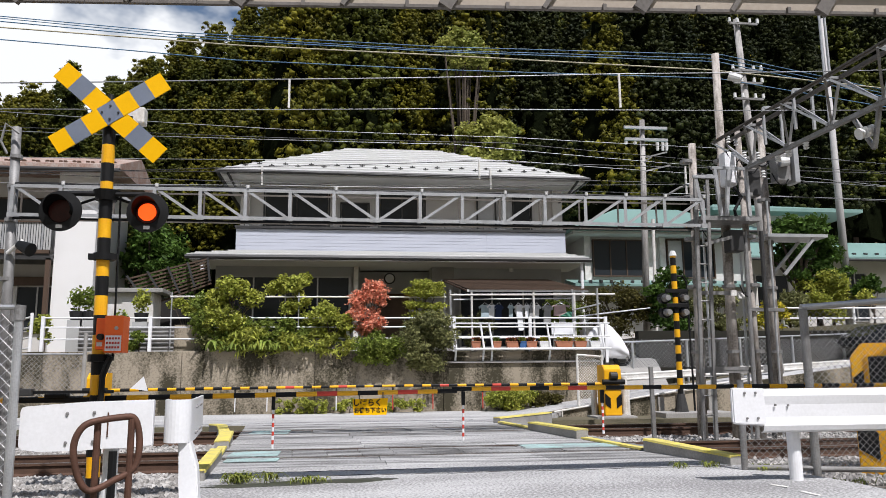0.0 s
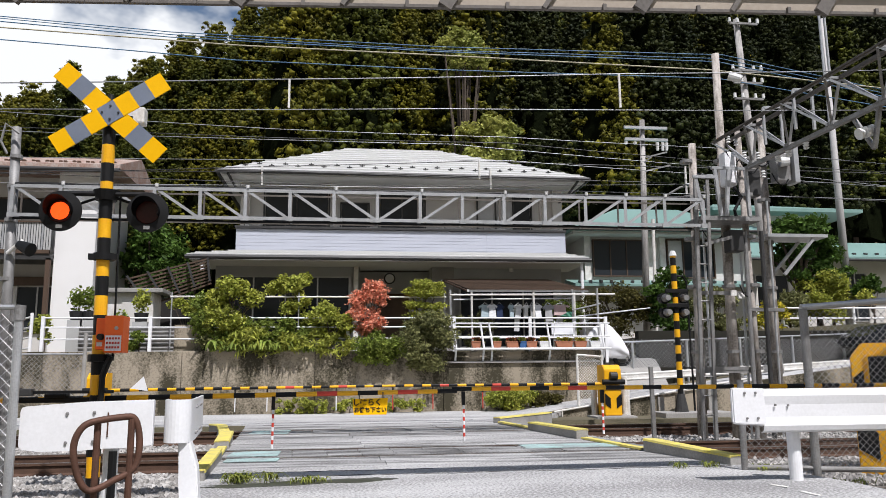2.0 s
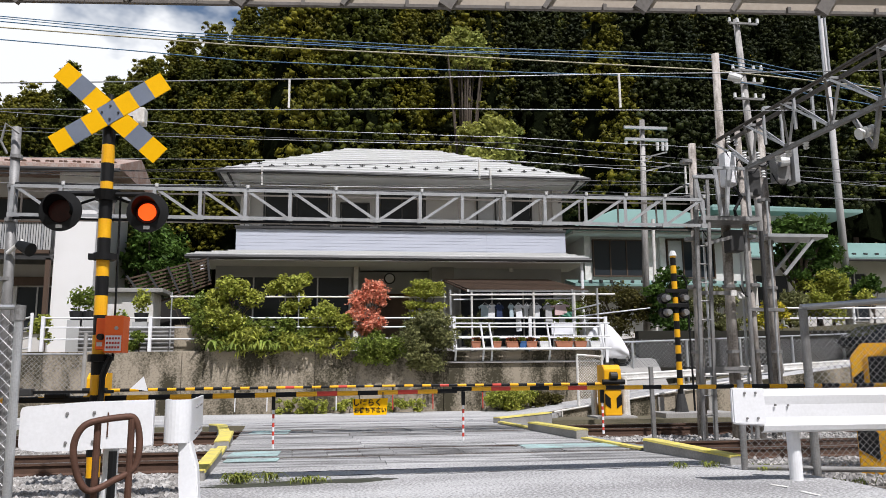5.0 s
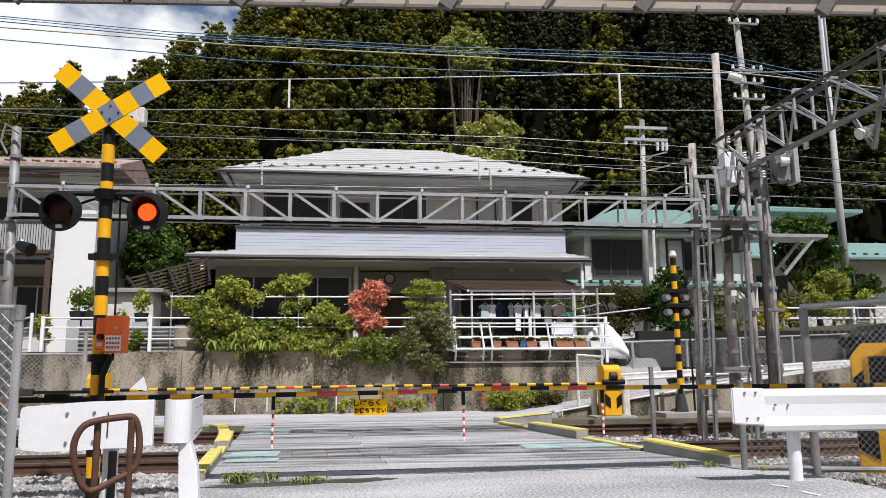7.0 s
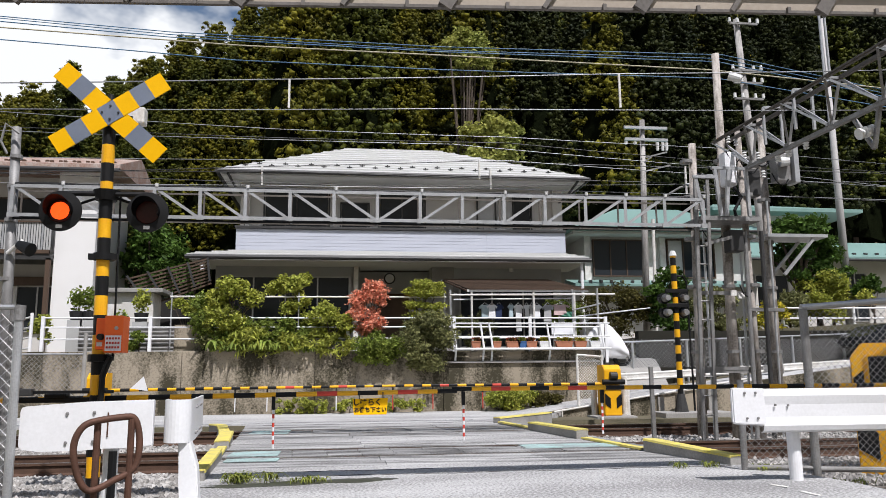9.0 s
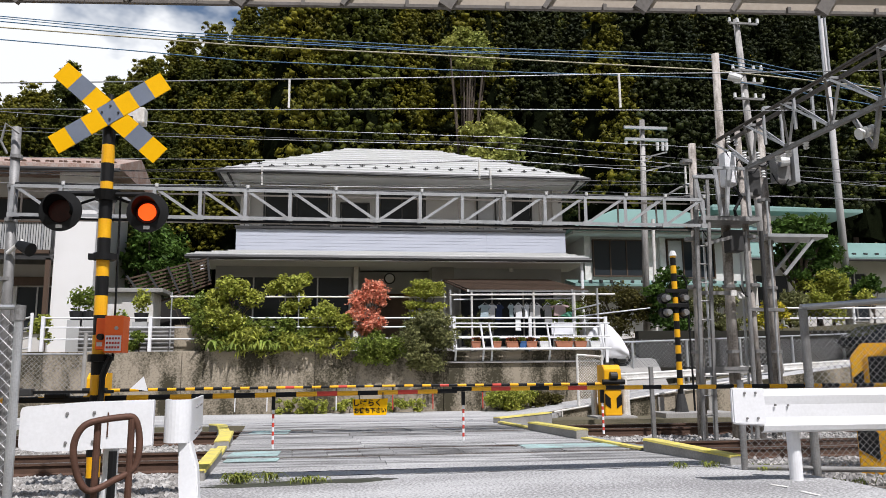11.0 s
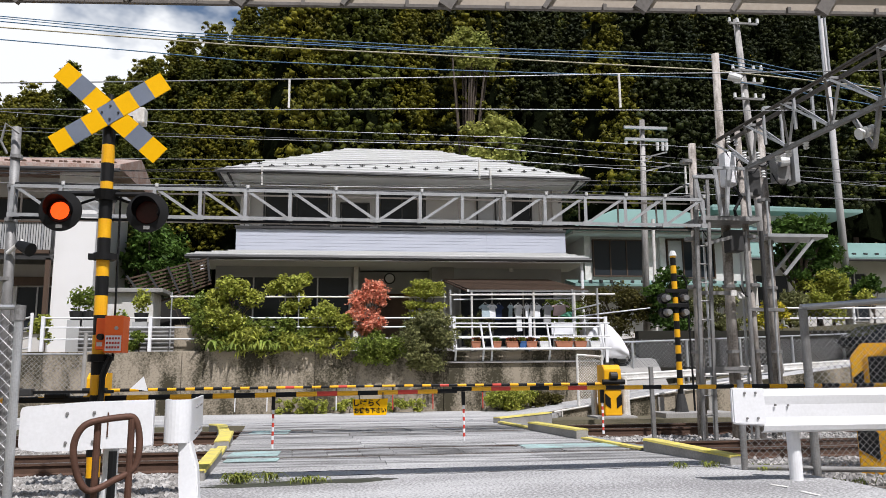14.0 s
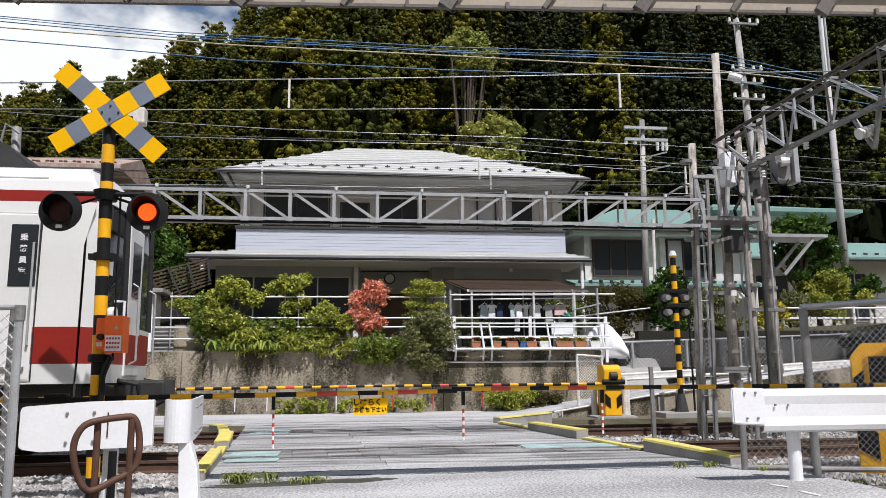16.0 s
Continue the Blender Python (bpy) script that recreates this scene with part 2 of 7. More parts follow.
def bar(bm, a, b, w, h=None, bev=0.0):
    """A square bar from a to b, w wide and h high."""
    a, b, h = Vector(a), Vector(b), h or w
    v = bmesh.ops.create_cube(bm, size=1)["verts"]
    q = (b - a).to_track_quat("Y", "Z").to_matrix().to_4x4()
    m = Matrix.Translation((a + b) / 2) @ q @ Matrix.Diagonal((w, (b - a).length, h, 1))
    for p in v:
        p.co = m @ p.co
    return bm


def rod(bm, a, b, r0, r1=None, seg=10, caps=True):
    """A round bar from a to b."""
    a, b = Vector(a), Vector(b)
    r1 = r0 if r1 is None else r1
    q = (b - a).to_track_quat("Z", "Y").to_matrix()
    ra, rb = [], []
    for i in range(seg):
        t = 2 * math.pi * i / seg
        d = q @ Vector((math.cos(t), math.sin(t), 0))
        ra.append(bm.verts.new(a + d * r0))
        rb.append(bm.verts.new(b + d * r1))
    for i in range(seg):
        j = (i + 1) % seg
        bm.faces.new((ra[i], ra[j], rb[j], rb[i]))
    if caps:
        bm.faces.new(ra[::-1])
        bm.faces.new(rb)
    return bm


def tube(bm, pts, r, seg=8, closed=False):
    """A bent pipe through pts."""
    pts = [Vector(p) for p in pts]
    n = len(pts)
    rings, side = [], None
    for i, p in enumerate(pts):
        d = (pts[(i + 1) % n] - pts[i - 1]) if closed else (pts[min(i + 1, n - 1)] - pts[max(i - 1, 0)])
        d.normalize()
        if side is None:
            side = d.orthogonal().normalized()
        side = (side - d * side.dot(d)).normalized()
        up = d.cross(side)
        rings.append([bm.verts.new(p + (side * math.cos(t) + up * math.sin(t)) * r) for t in (2 * math.pi * k / seg for k in range(seg))])
    for i in range(n if closed else n - 1):
        a, b = rings[i], rings[(i + 1) % n]
        for k in range(seg):
            bm.faces.new((a[k], a[(k + 1) % seg], b[(k + 1) % seg], b[k]))
    if not closed:
        bm.faces.new(rings[0][::-1])
        bm.faces.new(rings[-1])
    return bm


def prism(bm, outline, axis, a, b):
    """An outline of pairs, drawn out along axis x, y or z from a to b."""
    def at(p, t):
        return {"x": (t, p[0], p[1]), "y": (p[0], t, p[1]), "z": (p[0], p[1], t)}[axis]
    lo, hi = [bm.verts.new(at(p, a)) for p in outline], [bm.verts.new(at(p, b)) for p in outline]
    n = len(outline)
    for i in range(n):
        bm.faces.new((lo[i], lo[(i + 1) % n], hi[(i + 1) % n], hi[i]))
    bm.faces.new(lo[::-1])
    bm.faces.new(hi)
    return bm


def sag(a, b, drop, n=14):
    a, b = Vector(a), Vector(b)
    return [a.lerp(b, i / n) - Vector((0, 0, drop * 4 * (i / n) * (1 - i / n))) for i in range(n + 1)]


def quads(name, verts, faces, material):
    me = bpy.data.meshes.new(name)
    me.from_pydata([tuple(v) for v in verts], [], [tuple(f) for f in faces])
    me.materials.append(material)
    me.update()
    return me


def leaves(name, centres, size, material, rng, up=0.35, slim=0.6, jitter=0.35, away=None, needle=False):
    """Small folded leaf blades, one at each centre, in all directions."""
    c = np.asarray(centres, float)
    n = len(c)
    nrm = rng.normal(size=(n, 3)) + np.array([0, 0, up * 2]) if away is None else np.asarray(away) + rng.normal(size=(n, 3)) * 0.35
    nrm /= np.linalg.norm(nrm, axis=1)[:, None]
    t = np.cross(nrm, rng.normal(size=(n, 3)))
    t /= np.linalg.norm(t, axis=1)[:, None]
    s = np.cross(nrm, t)
    k = (size * rng.uniform(1 - jitter, 1 + jitter, n))[:, None]
    if needle:
        v = np.stack([c - t * k * 0.6 + s * k * slim, c - t * k * 0.6 - s * k * slim, c + t * k], 1).reshape(-1, 3)
        me = bpy.data.meshes.new(name)
        me.from_pydata(v.tolist(), [], np.arange(3 * n).reshape(n, 3).tolist())
        me.materials.append(material)
        return me
    v = np.stack([c - t * k, c + s * k * slim + nrm * k * 0.15, c + t * k, c - s * k * slim + nrm * k * 0.15], 1).reshape(-1, 3)
    i = np.arange(n)[:, None] * 4
    me = bpy.data.meshes.new(name)
    me.from_pydata(v.tolist(), [], np.hstack([i, i + 1, i + 2, i + 3]).tolist())
    me.materials.append(material)
    return me


def ball_points(rng, n, centre, radii, shell=0.45):
    d = rng.normal(size=(n, 3))
    d /= np.linalg.norm(d, axis=1)[:, None]
    r = rng.uniform(shell, 1, n)[:, None]
    return np.asarray(centre) + d * r * np.asarray(radii)


def child(name, me, parent, label=""):
    ob = new(name, me)
    ob.parent = parent
    return tagged(ob, label)


def words(name, body, size, material, m, parent, bold=0.0):
    """Lettering as a thin mesh under parent, at the pose m in parent's space."""
    cu = bpy.data.curves.new(name, "FONT")
    cu.body, cu.size, cu.align_x, cu.align_y, cu.extrude, cu.offset = body, size, "CENTER", "CENTER", 0.001, bold
    tmp = bpy.data.objects.new(name, cu)
    scene.collection.objects.link(tmp)
    me = bpy.data.meshes.new_from_object(tmp.evaluated_get(bpy.context.evaluated_depsgraph_get()))
    bpy.data.objects.remove(tmp)
    me.materials.clear()
    me.materials.append(material)
    ob = new(name, me)
    ob.parent, ob.matrix_basis = parent, m
    return ob


# ---- ground ----
def ramp_z(x):
    return min(max(x - 4.6, 0.0) * 0.125, 1.5)


def ground_z(x, y):
    """Height of the land: track bed, lane, terrace behind the wall, wooded hill, and an added unseen slope behind the
    camera.
    """
    # unseen slope at the back, added to cut skylight and darken window reflections
    if y < -45:
        return min(-45 - y, 130.0) * 0.55 - 0.25
    if y < 17.5:
        return -0.25
    if y < 19.15:
        return -0.03
    if y < 21.95:
        return ramp_z(x) - 0.03
    if x < 7.5:
        flat = 1.72
    elif x < 9.6:
        flat = ramp_z(x) + (1.45 - ramp_z(x)) * min((y - 21.95) / 0.9, 1.0) + max(0.0, min(y - 22.85, 8.0)) * 0.12 - 0.05
    elif y < 23.25:
        flat = ramp_z(x)
    else:
        flat = 2.2 + max(0.0, min(x - 9.6, 8.0)) * 0.05
    foot = 33.0 + max(0.0, -x - 6) * 0.9
    return flat + max(0.0, min(y, 130.0) - foot) * (0.78 if x > -4 else 0.5)


gx = sorted({*np.arange(-150, -20, 10.0), *np.arange(-20, 30, 1.0), 7.49, 7.51, 9.59, 9.61, *np.arange(30, 160, 10.0)})
gy = sorted({-400.0, -175.0, -110.0, -45.0, *np.arange(-20, 17.1, 3.0), 17.49, 17.51, 18.3, 19.14, 19.16, *np.arange(20.1, 21.9, 0.9), 21.94, 21.96, 22.85, 23.24, 23.26, *np.arange(24, 40, 1.5), *np.arange(42, 132, 6.0), 300.0, 1500.0})
gx = [-1500.0, -500.0] + gx + [500.0, 1500.0]
gv = [(x, y, ground_z(x, y)) for y in gy for x in gx]
gf = [(j * len(gx) + i, j * len(gx) + i + 1, (j + 1) * len(gx) + i + 1, (j + 1) * len(gx) + i) for j in range(len(gy) - 1) for i in range(len(gx) - 1)]
tagged(new("ground", quads("ground", gv, gf, EARTH)), "brown earth with low growth", "ground", kind="structure")

# road up to and over the crossing
road = thing("road", (0, 0, 0), "worn grey asphalt road over the level crossing", "road", kind="structure")


def left_edge(y):
    return -1.36 if y < 7.4 else -1.36 - (y - 7.4) * 0.073


def right_edge(y):
    return 4.75 if y < 7.2 else 4.75 - (y - 7.2) * 0.115


def slab(bm, y0, y1, z=0.0, n=10):
    ys = [y0 + (y1 - y0) * i / n for i in range(n + 1)]
    rows = [[bm.verts.new((x, y, zz)) for x, zz in ((left_edge(y), -0.3), (left_edge(y), z), (right_edge(y), z), (right_edge(y), -0.3))] for y in ys]
    for a, b in zip(rows, rows[1:]):
        for i in range(3):
            bm.faces.new((a[i], a[i + 1], b[i + 1], b[i]))
    bm.faces.new(rows[0])
    bm.faces.new(rows[-1][::-1])
    return bm


TRACKS = (10.85, 14.9)

GAUGE = 0.555
part("approach", slab(B(), -14, 9.2), ASPHALT, road)
part("between_tracks", slab(B(), 12.5, 13.25), ASPHALT, road)
part("far_approach", slab(B(), 16.55, 17.6), ASPHALT_OLD, road)
lane = B()


def near_lane(x):
    return 17.6 if x < 4.5 else 17.6 + min((x - 4.5) * 1.5, 1.5)


xs = [-140, -40, -12, -6, 0, 4.5, 4.8, 5.2, 5.5, 6, 8, 10, 12, 14, 18, 30]
lv = [(lane.verts.new((x, near_lane(x), ramp_z(x))), lane.verts.new((x, 21.9, ramp_z(x) + 0.02)), lane.verts.new((x, near_lane(x), -0.4))) for x in xs]
for a, b in zip(lv, lv[1:]):
    lane.faces.new((a[0], b[0], b[1], a[1]))
    lane.faces.new((a[2], b[2], b[0], a[0]))
part("lane", lane, ASPHALT_OLD, road)
drive = B()
dv = [[drive.verts.new((x, y, (ramp_z(x), 1.45, 1.75)[k])) for x in (7.52, 8.5, 9.58)] for k, y in enumerate((21.92, 22.85, 25.5))]
for ra, rb in zip(dv, dv[1:]):
    for i in range(2):
        drive.faces.new((ra[i], ra[i + 1], rb[i + 1], rb[i]))
part("driveway", drive, CONCRETE, road)

# crossing boards, flush rails and flange grooves between the kerbs
for yc in TRACKS:
    edges = [yc - 1.65, yc - 1.1, yc - GAUGE - 0.06, yc - GAUGE + 0.12, yc - 0.15, yc + 0.15, yc + GAUGE - 0.12, yc + GAUGE + 0.06, yc + 1.1, yc + 1.6]
    for a, b in zip(edges, edges[1:]):
        if abs((b - a) - 0.18) < 0.01:
            continue
        inner = yc - GAUGE < (a + b) / 2 < yc + GAUGE
        n = 13 if inner else 3
        for i in range(n):
            x0, x1 = left_edge(a), right_edge(a)
            w = (x1 - x0) / n
            part("crossing_panel", box(B(), x0 + i * w + 0.003, x0 + (i + 1) * w - 0.003, a + 0.003, b - 0.003, -0.2, random.uniform(-0.004, 0.004), 0.004), PANEL_DARK if inner else PANEL, road)
    part("groove", box(B(), left_edge(yc), right_edge(yc), yc - 1.6, yc + 1.6, -0.24, -0.06), DARKGAP, road)

# damp stain with moss in a dip of the road
bm = B()
g = np.random.default_rng(7)
prism(bm, [(-0.42 + 0.98 * math.cos(t) * (1 + 0.14 * g.normal()), 7.86 + 0.13 * math.cos(t) + 0.17 * math.sin(t) * (1 + 0.3 * g.normal())) for t in (2 * math.pi * i / 28 for i in range(28))], "z", 0.001, 0.004)
part("damp_stain", bm, WET, road, "dark damp stain with moss")
for x0, x1, y, w in ((-0.2, 4.3, 8.32, 0.012), (-1.3, 1.0, 8.75, 0.008), (-1.7, 3.4, 17.0, 0.03), (-2.0, 3.0, 17.9, 0.02), (-3.0, 4.0, 19.2, 0.02)):
    crack = B()
    pts_ = [(x0 + (x1 - x0) * i / 24, y + 0.05 * g.normal() * 0.5) for i in range(25)]
    prism(crack, pts_ + [(px, py + w * (0.4 + 0.6 * abs(g.normal()))) for px, py in pts_[::-1]], "z", 0.001, 0.005)
    part("crack", crack, DARKGAP, road, "dark crack in the asphalt")
# faded paint patches by the kerbs
for x0, x1, y0, y1 in ((-1.5, -0.85, 10.5, 11.15), (-1.7, -1.0, 14.5, 15.3), (2.55, 4.0, 10.75, 11.3), (-1.45, -0.8, 9.85, 10.2)):
    part("paint_patch", box(B(), x0, x1, y0, y1, 0.004, 0.011), CYAN, road, "faded cyan paint patch")
part("white_line", prism(B(), [(3.93, 6.44), (3.98, 6.46), (4.0, 6.2), (3.95, 6.17)], "z", 0.002, 0.006), WHITE_WORN, road, "worn white painted line")
part("white_line", prism(B(), [(3.90, 6.86), (3.95, 6.90), (4.0, 6.70), (3.96, 6.66)], "z", 0.002, 0.006), WHITE_WORN, road, "worn white painted line")

# ---- tracks ----
def swept(bm, prof):
    """A profile of y and z carried along the line of the tracks."""
    xs = [-140, -20, 0, 20, 120]
    rings = [[bm.verts.new((x, y, z)) for y, z in prof] for x in xs]
    n = len(prof)
    for a, b in zip(rings, rings[1:]):
        for i in range(n):
            bm.faces.new((a[i], a[(i + 1) % n], b[(i + 1) % n], b[i]))
    bm.faces.new(rings[0])
    bm.faces.new(rings[-1][::-1])
    return bm


for yc in TRACKS:
    tr = thing("railway_track", (0, yc, -0.15), "rusty steel railway track on grey ballast", "railway track", "tracks", "structure")
    for s in (-1, 1):
        y = yc + s * GAUGE
        prof = [(y - 0.06, -0.155), (y + 0.06, -0.155), (y + 0.06, -0.14), (y + 0.012, -0.12), (y + 0.012, -0.045), (y + 0.033, -0.03), (y + 0.033, -0.003),
                (y - 0.033, -0.003), (y - 0.033, -0.03), (y - 0.012, -0.045), (y - 0.012, -0.12), (y - 0.06, -0.14)]
        rail = part("rail", swept(B(), prof), RAIL_RUST, tr)
        part("rail_head", swept(B(), [(y - 0.028, -0.003), (y + 0.028, -0.003), (y + 0.028, 0.001), (y - 0.028, 0.001)]), RAIL_TOP, rail, "polished running surface")
    for i in range(60):
        x = -14 + i * 0.62
        if -2.4 < x < 4.6:
            continue
        part("sleeper", box(B(), x - 0.11, x + 0.11, yc - 1.0, yc + 1.0, -0.3, -0.16, 0.01), CONCRETE, tr)
bed = B()
for a, b in ((-140, -1.6), (4.6, 120)):
    box(bed, a, b, 6.2, 17.3 if a > 0 else 17.19, -0.6, -0.2)
solo("ballast_bed", bed, BALLAST_BED, "grey ballast bed under the tracks", "ballast", kind="structure")


def stones(name, patches, density, lo, hi, seed):
    rng = np.random.default_rng(seed)
    base = np.array([(1, 1, 1), (1, -1, -1), (-1, 1, -1), (-1, -1, 1), (1, 1, -1), (1, -1, 1), (-1, 1, 1), (-1, -1, -1)], float)
    quad = np.array([(0, 6, 3, 5), (0, 5, 1, 4), (0, 4, 2, 6), (7, 2, 4, 1), (7, 1, 5, 3), (7, 3, 6, 2)])
    allv, allf = [], []
    k = 0
    for x0, x1, y0, y1 in patches:
        n = int((x1 - x0) * (y1 - y0) * density)
        for _ in range(n):
            c = np.array([rng.uniform(x0, x1), rng.uniform(y0, y1), 0])
            near_rail = min(abs(c[1] - (t + s * GAUGE)) for t in TRACKS for s in (-1, 1))
            if near_rail < 0.09:
                continue
            c[2] = -0.19 + rng.uniform(-0.02, 0.045) - (0.03 if near_rail < 0.2 else 0)
            sz = rng.uniform(lo, hi)
            q = np.linalg.qr(rng.normal(size=(3, 3)))[0]
            v = base * rng.uniform(0.55, 1.1, (8, 1)) * sz * rng.uniform(0.6, 1.1, 3)
            allv.append(v @ q + c)
            allf.append(quad + k)
            k += 8
    me = bpy.data.meshes.new(name)
    me.from_pydata(np.concatenate(allv).tolist(), [], np.concatenate(allf).tolist())
    me.materials.append(BALLAST)
    return me


tagged(new("ballast", stones("ballast", [(-4.2, -1.5, 8.1, 10.3), (4.3, 9.0, 7.9, 10.3)], 1300, 0.018, 0.037, 3)), "pale grey and brown crushed ballast stones", "ballast", kind="stuff")
tagged(new("ballast", stones("ballast", [(-5.5, -1.8, 10.3, 16.2), (3.7, 9.8, 10.3, 17.0)], 480, 0.022, 0.040, 4)), "pale grey and brown crushed ballast stones between tracks", "ballast", kind="stuff")


# kerbs of the crossing: concrete with worn yellow tops
def kerb(a, b, w, h0, h1, group="crossing kerbs"):
    a, b = Vector(a), Vector(b)
    k = thing("kerb", ((a.x + b.x) / 2, (a.y + b.y) / 2, 0), "concrete crossing kerb with worn yellow painted top", "kerb", group, "structure")
    d = (b - a).normalized()
    s = Vector((d.y, -d.x, 0)) * w / 2
    def strip(z0a, z1a, z0b, z1b, g):
        bm = B()
        q = s * g
        vs = [bm.verts.new(p) for p in (a - q + Vector((0, 0, z0a)), a + q + Vector((0, 0, z0a)), b + q + Vector((0, 0, z0b)), b - q + Vector((0, 0, z0b)),
                                        a - q * 0.9 + Vector((0, 0, z1a)), a + q * 0.9 + Vector((0, 0, z1a)), b + q * 0.9 + Vector((0, 0, z1b)), b - q * 0.9 + Vector((0, 0, z1b)))]
        for f in ((3, 2, 1, 0), (4, 5, 6, 7), (0, 1, 5, 4), (1, 2, 6, 5), (2, 3, 7, 6), (3, 0, 4, 7)):
            bm.faces.new([vs[i] for i in f])
        return bm
    part("kerb_body", strip(-0.3, h0 - 0.004, -0.3, h1 - 0.004, 1.0), CONCRETE, k)
    part("painted_top", strip(h0 - 0.02, h0 + 0.006, h1 - 0.02, h1 + 0.006, 1.02), YELLOW_WORN, k)


kerb((-1.45, 8.2, 0), (-1.60, 10.3, 0), 0.15, 0.10, 0.13)
kerb((-1.61, 10.35, 0), (-1.72, 11.6, 0), 0.13, 0.05, 0.05)
kerb((-1.74, 11.65, 0), (-1.92, 13.4, 0), 0.22, 0.12, 0.14)
kerb((-1.95, 13.5, 0), (-2.3, 15.4, 0), 0.2, 0.06, 0.12)
kerb((-2.31, 15.45, 0), (-2.7, 16.9, 0), 0.2, 0.12, 0.06)
kerb((4.42, 8.4, 0), (4.08, 10.1, 0), 0.2, 0.10, 0.16)
kerb((4.04, 10.15, 0), (3.82, 12.1, 0), 0.14, 0.03, 0.03)
kerb((3.80, 12.15, 0), (3.55, 14.4, 0), 0.22, 0.15, 0.14)
kerb((3.52, 14.45, 0), (3.3, 16.2, 0), 0.14, 0.04, 0.05)
kerb((3.25, 16.4, 0), (4.7, 17.55, 0), 0.2, 0.12, 0.16)

# low wall carrying the rising lane
lw = thing("lane_wall", (8, 19.05, 0), "low dark stained concrete wall along the rising lane", "retaining wall", kind="structure")
bm = B()
pro = [(5.0, -0.4), (5.0, 0.08)] + [(x, ramp_z(x) + 0.05) for x in (5.5, 7, 9, 11, 14, 18)] + [(18, -0.4)]
prism(bm, pro, "y", 18.9, 19.12)
part("wall_body", bm, WALLCON, lw)
for i in range(9):
    x = 5.2 + i * 1.35
    part("buttress", box(B(), x, x + 0.16, 18.82, 18.9, -0.35, ramp_z(x) + 0.02, 0.01), CONCRETE, lw)
solo("concrete_footing", box(B(), 6.0, 7.0, 17.95, 18.75, -0.2, 0.02, 0.02), CONCRETE, "concrete footing under a barrier machine", "footing", kind="structure", at=(6.4, 18.2, 0))
solo("concrete_footing", box(B(), 7.6, 9.4, 17.7, 18.6, -0.25, 0.09, 0.02), CONCRETE, "long concrete footing beside the track", "footing", kind="structure", at=(8.5, 18.1, 0))

# ---- retaining wall under the house garden ----
rw = thing("retaining_wall", (0, 22, 0), "stained grey concrete retaining wall with moss", "retaining wall", kind="structure")
x = -26.0
while x < 7.3:
    x1 = min(x + 3.6, 7.3)
    top = 1.74 if x1 < 3.2 else 1.70
    part("wall_panel", box(B(), x + 0.006, x1 - 0.006, 21.8, 22.15, -0.1, top + random.uniform(-0.015, 0.015), 0.015), WALLCON, rw)
    x = x1
part("wall_end", box(B(), 7.3, 7.5, 21.82, 26, 0, 1.7, 0.015), WALLCON, rw)
part("coping", box(B(), 2.9, 7.35, 21.72, 22.1, 1.36, 1.42, 0.01), CONCRETE, rw)


# ---- the main house ----
def hip_roof(bm, x0, x1, y0, y1, z0, rx0, rx1, ry, rz, thick=0.1):
    low = [bm.verts.new(p) for p in ((x0, y0, z0 - thick), (x1, y0, z0 - thick), (x1, y1, z0 - thick), (x0, y1, z0 - thick))]
    eav = [bm.verts.new(p) for p in ((x0, y0, z0), (x1, y0, z0), (x1, y1, z0), (x0, y1, z0))]
    r = [bm.verts.new((rx0, ry, rz)), bm.verts.new((rx1, ry, rz))]
    for i in range(4):
        bm.faces.new((low[i], low[(i + 1) % 4], eav[(i + 1) % 4], eav[i]))
    bm.faces.new(low[::-1])
    bm.faces.new((eav[0], eav[1], r[1], r[0]))
    bm.faces.new((eav[1], eav[2], r[1]))
    bm.faces.new((eav[2], eav[3], r[0], r[1]))
    bm.faces.new((eav[3], eav[0], r[0]))
    return bm


def window(parent, x0, x1, y, z0, z1, panes=2, frame=ALU, curtain=0, rail=False):
    """A sliding window set in a wall that faces the track."""
    w = part("window", box(B(), x0, x1, y + 0.05, y + 0.3, z0, z1), SHADE_BLACK, parent)
    t = 0.05
    for a, b, c, d in ((x0, x1, z0, z0 + t), (x0, x1, z1 - t, z1), (x0, x0 + t, z0 + t, z1 - t), (x1 - t, x1, z0 + t, z1 - t)):
        part("frame", box(B(), a, b, y - 0.05, y + 0.045, c, d), frame, w)
    step = (x1 - x0 - 2 * t) / panes
    for i in range(panes):
        a = x0 + t + i * step
        if i:
            part("mullion", box(B(), a - 0.025, a + 0.025, y - 0.03, y + 0.03, z0 + t, z1 - t), frame, w)
        if i < curtain:
            part("curtain", box(B(), a + 0.03, a + step - 0.03, y + 0.03, y + 0.046, z0 + t, z1 - t), CURTAIN, w, "drawn pale curtain")
        else:
            part("pane", box(B(), a + 0.025, a + step - 0.025, y, y + 0.012, z0 + t, z1 - t), GLASS, w)
    return w


hs = thing("house", (1.9, 30, 1.72), "two-storey house with pale siding and pale metal hip roofs", "house")
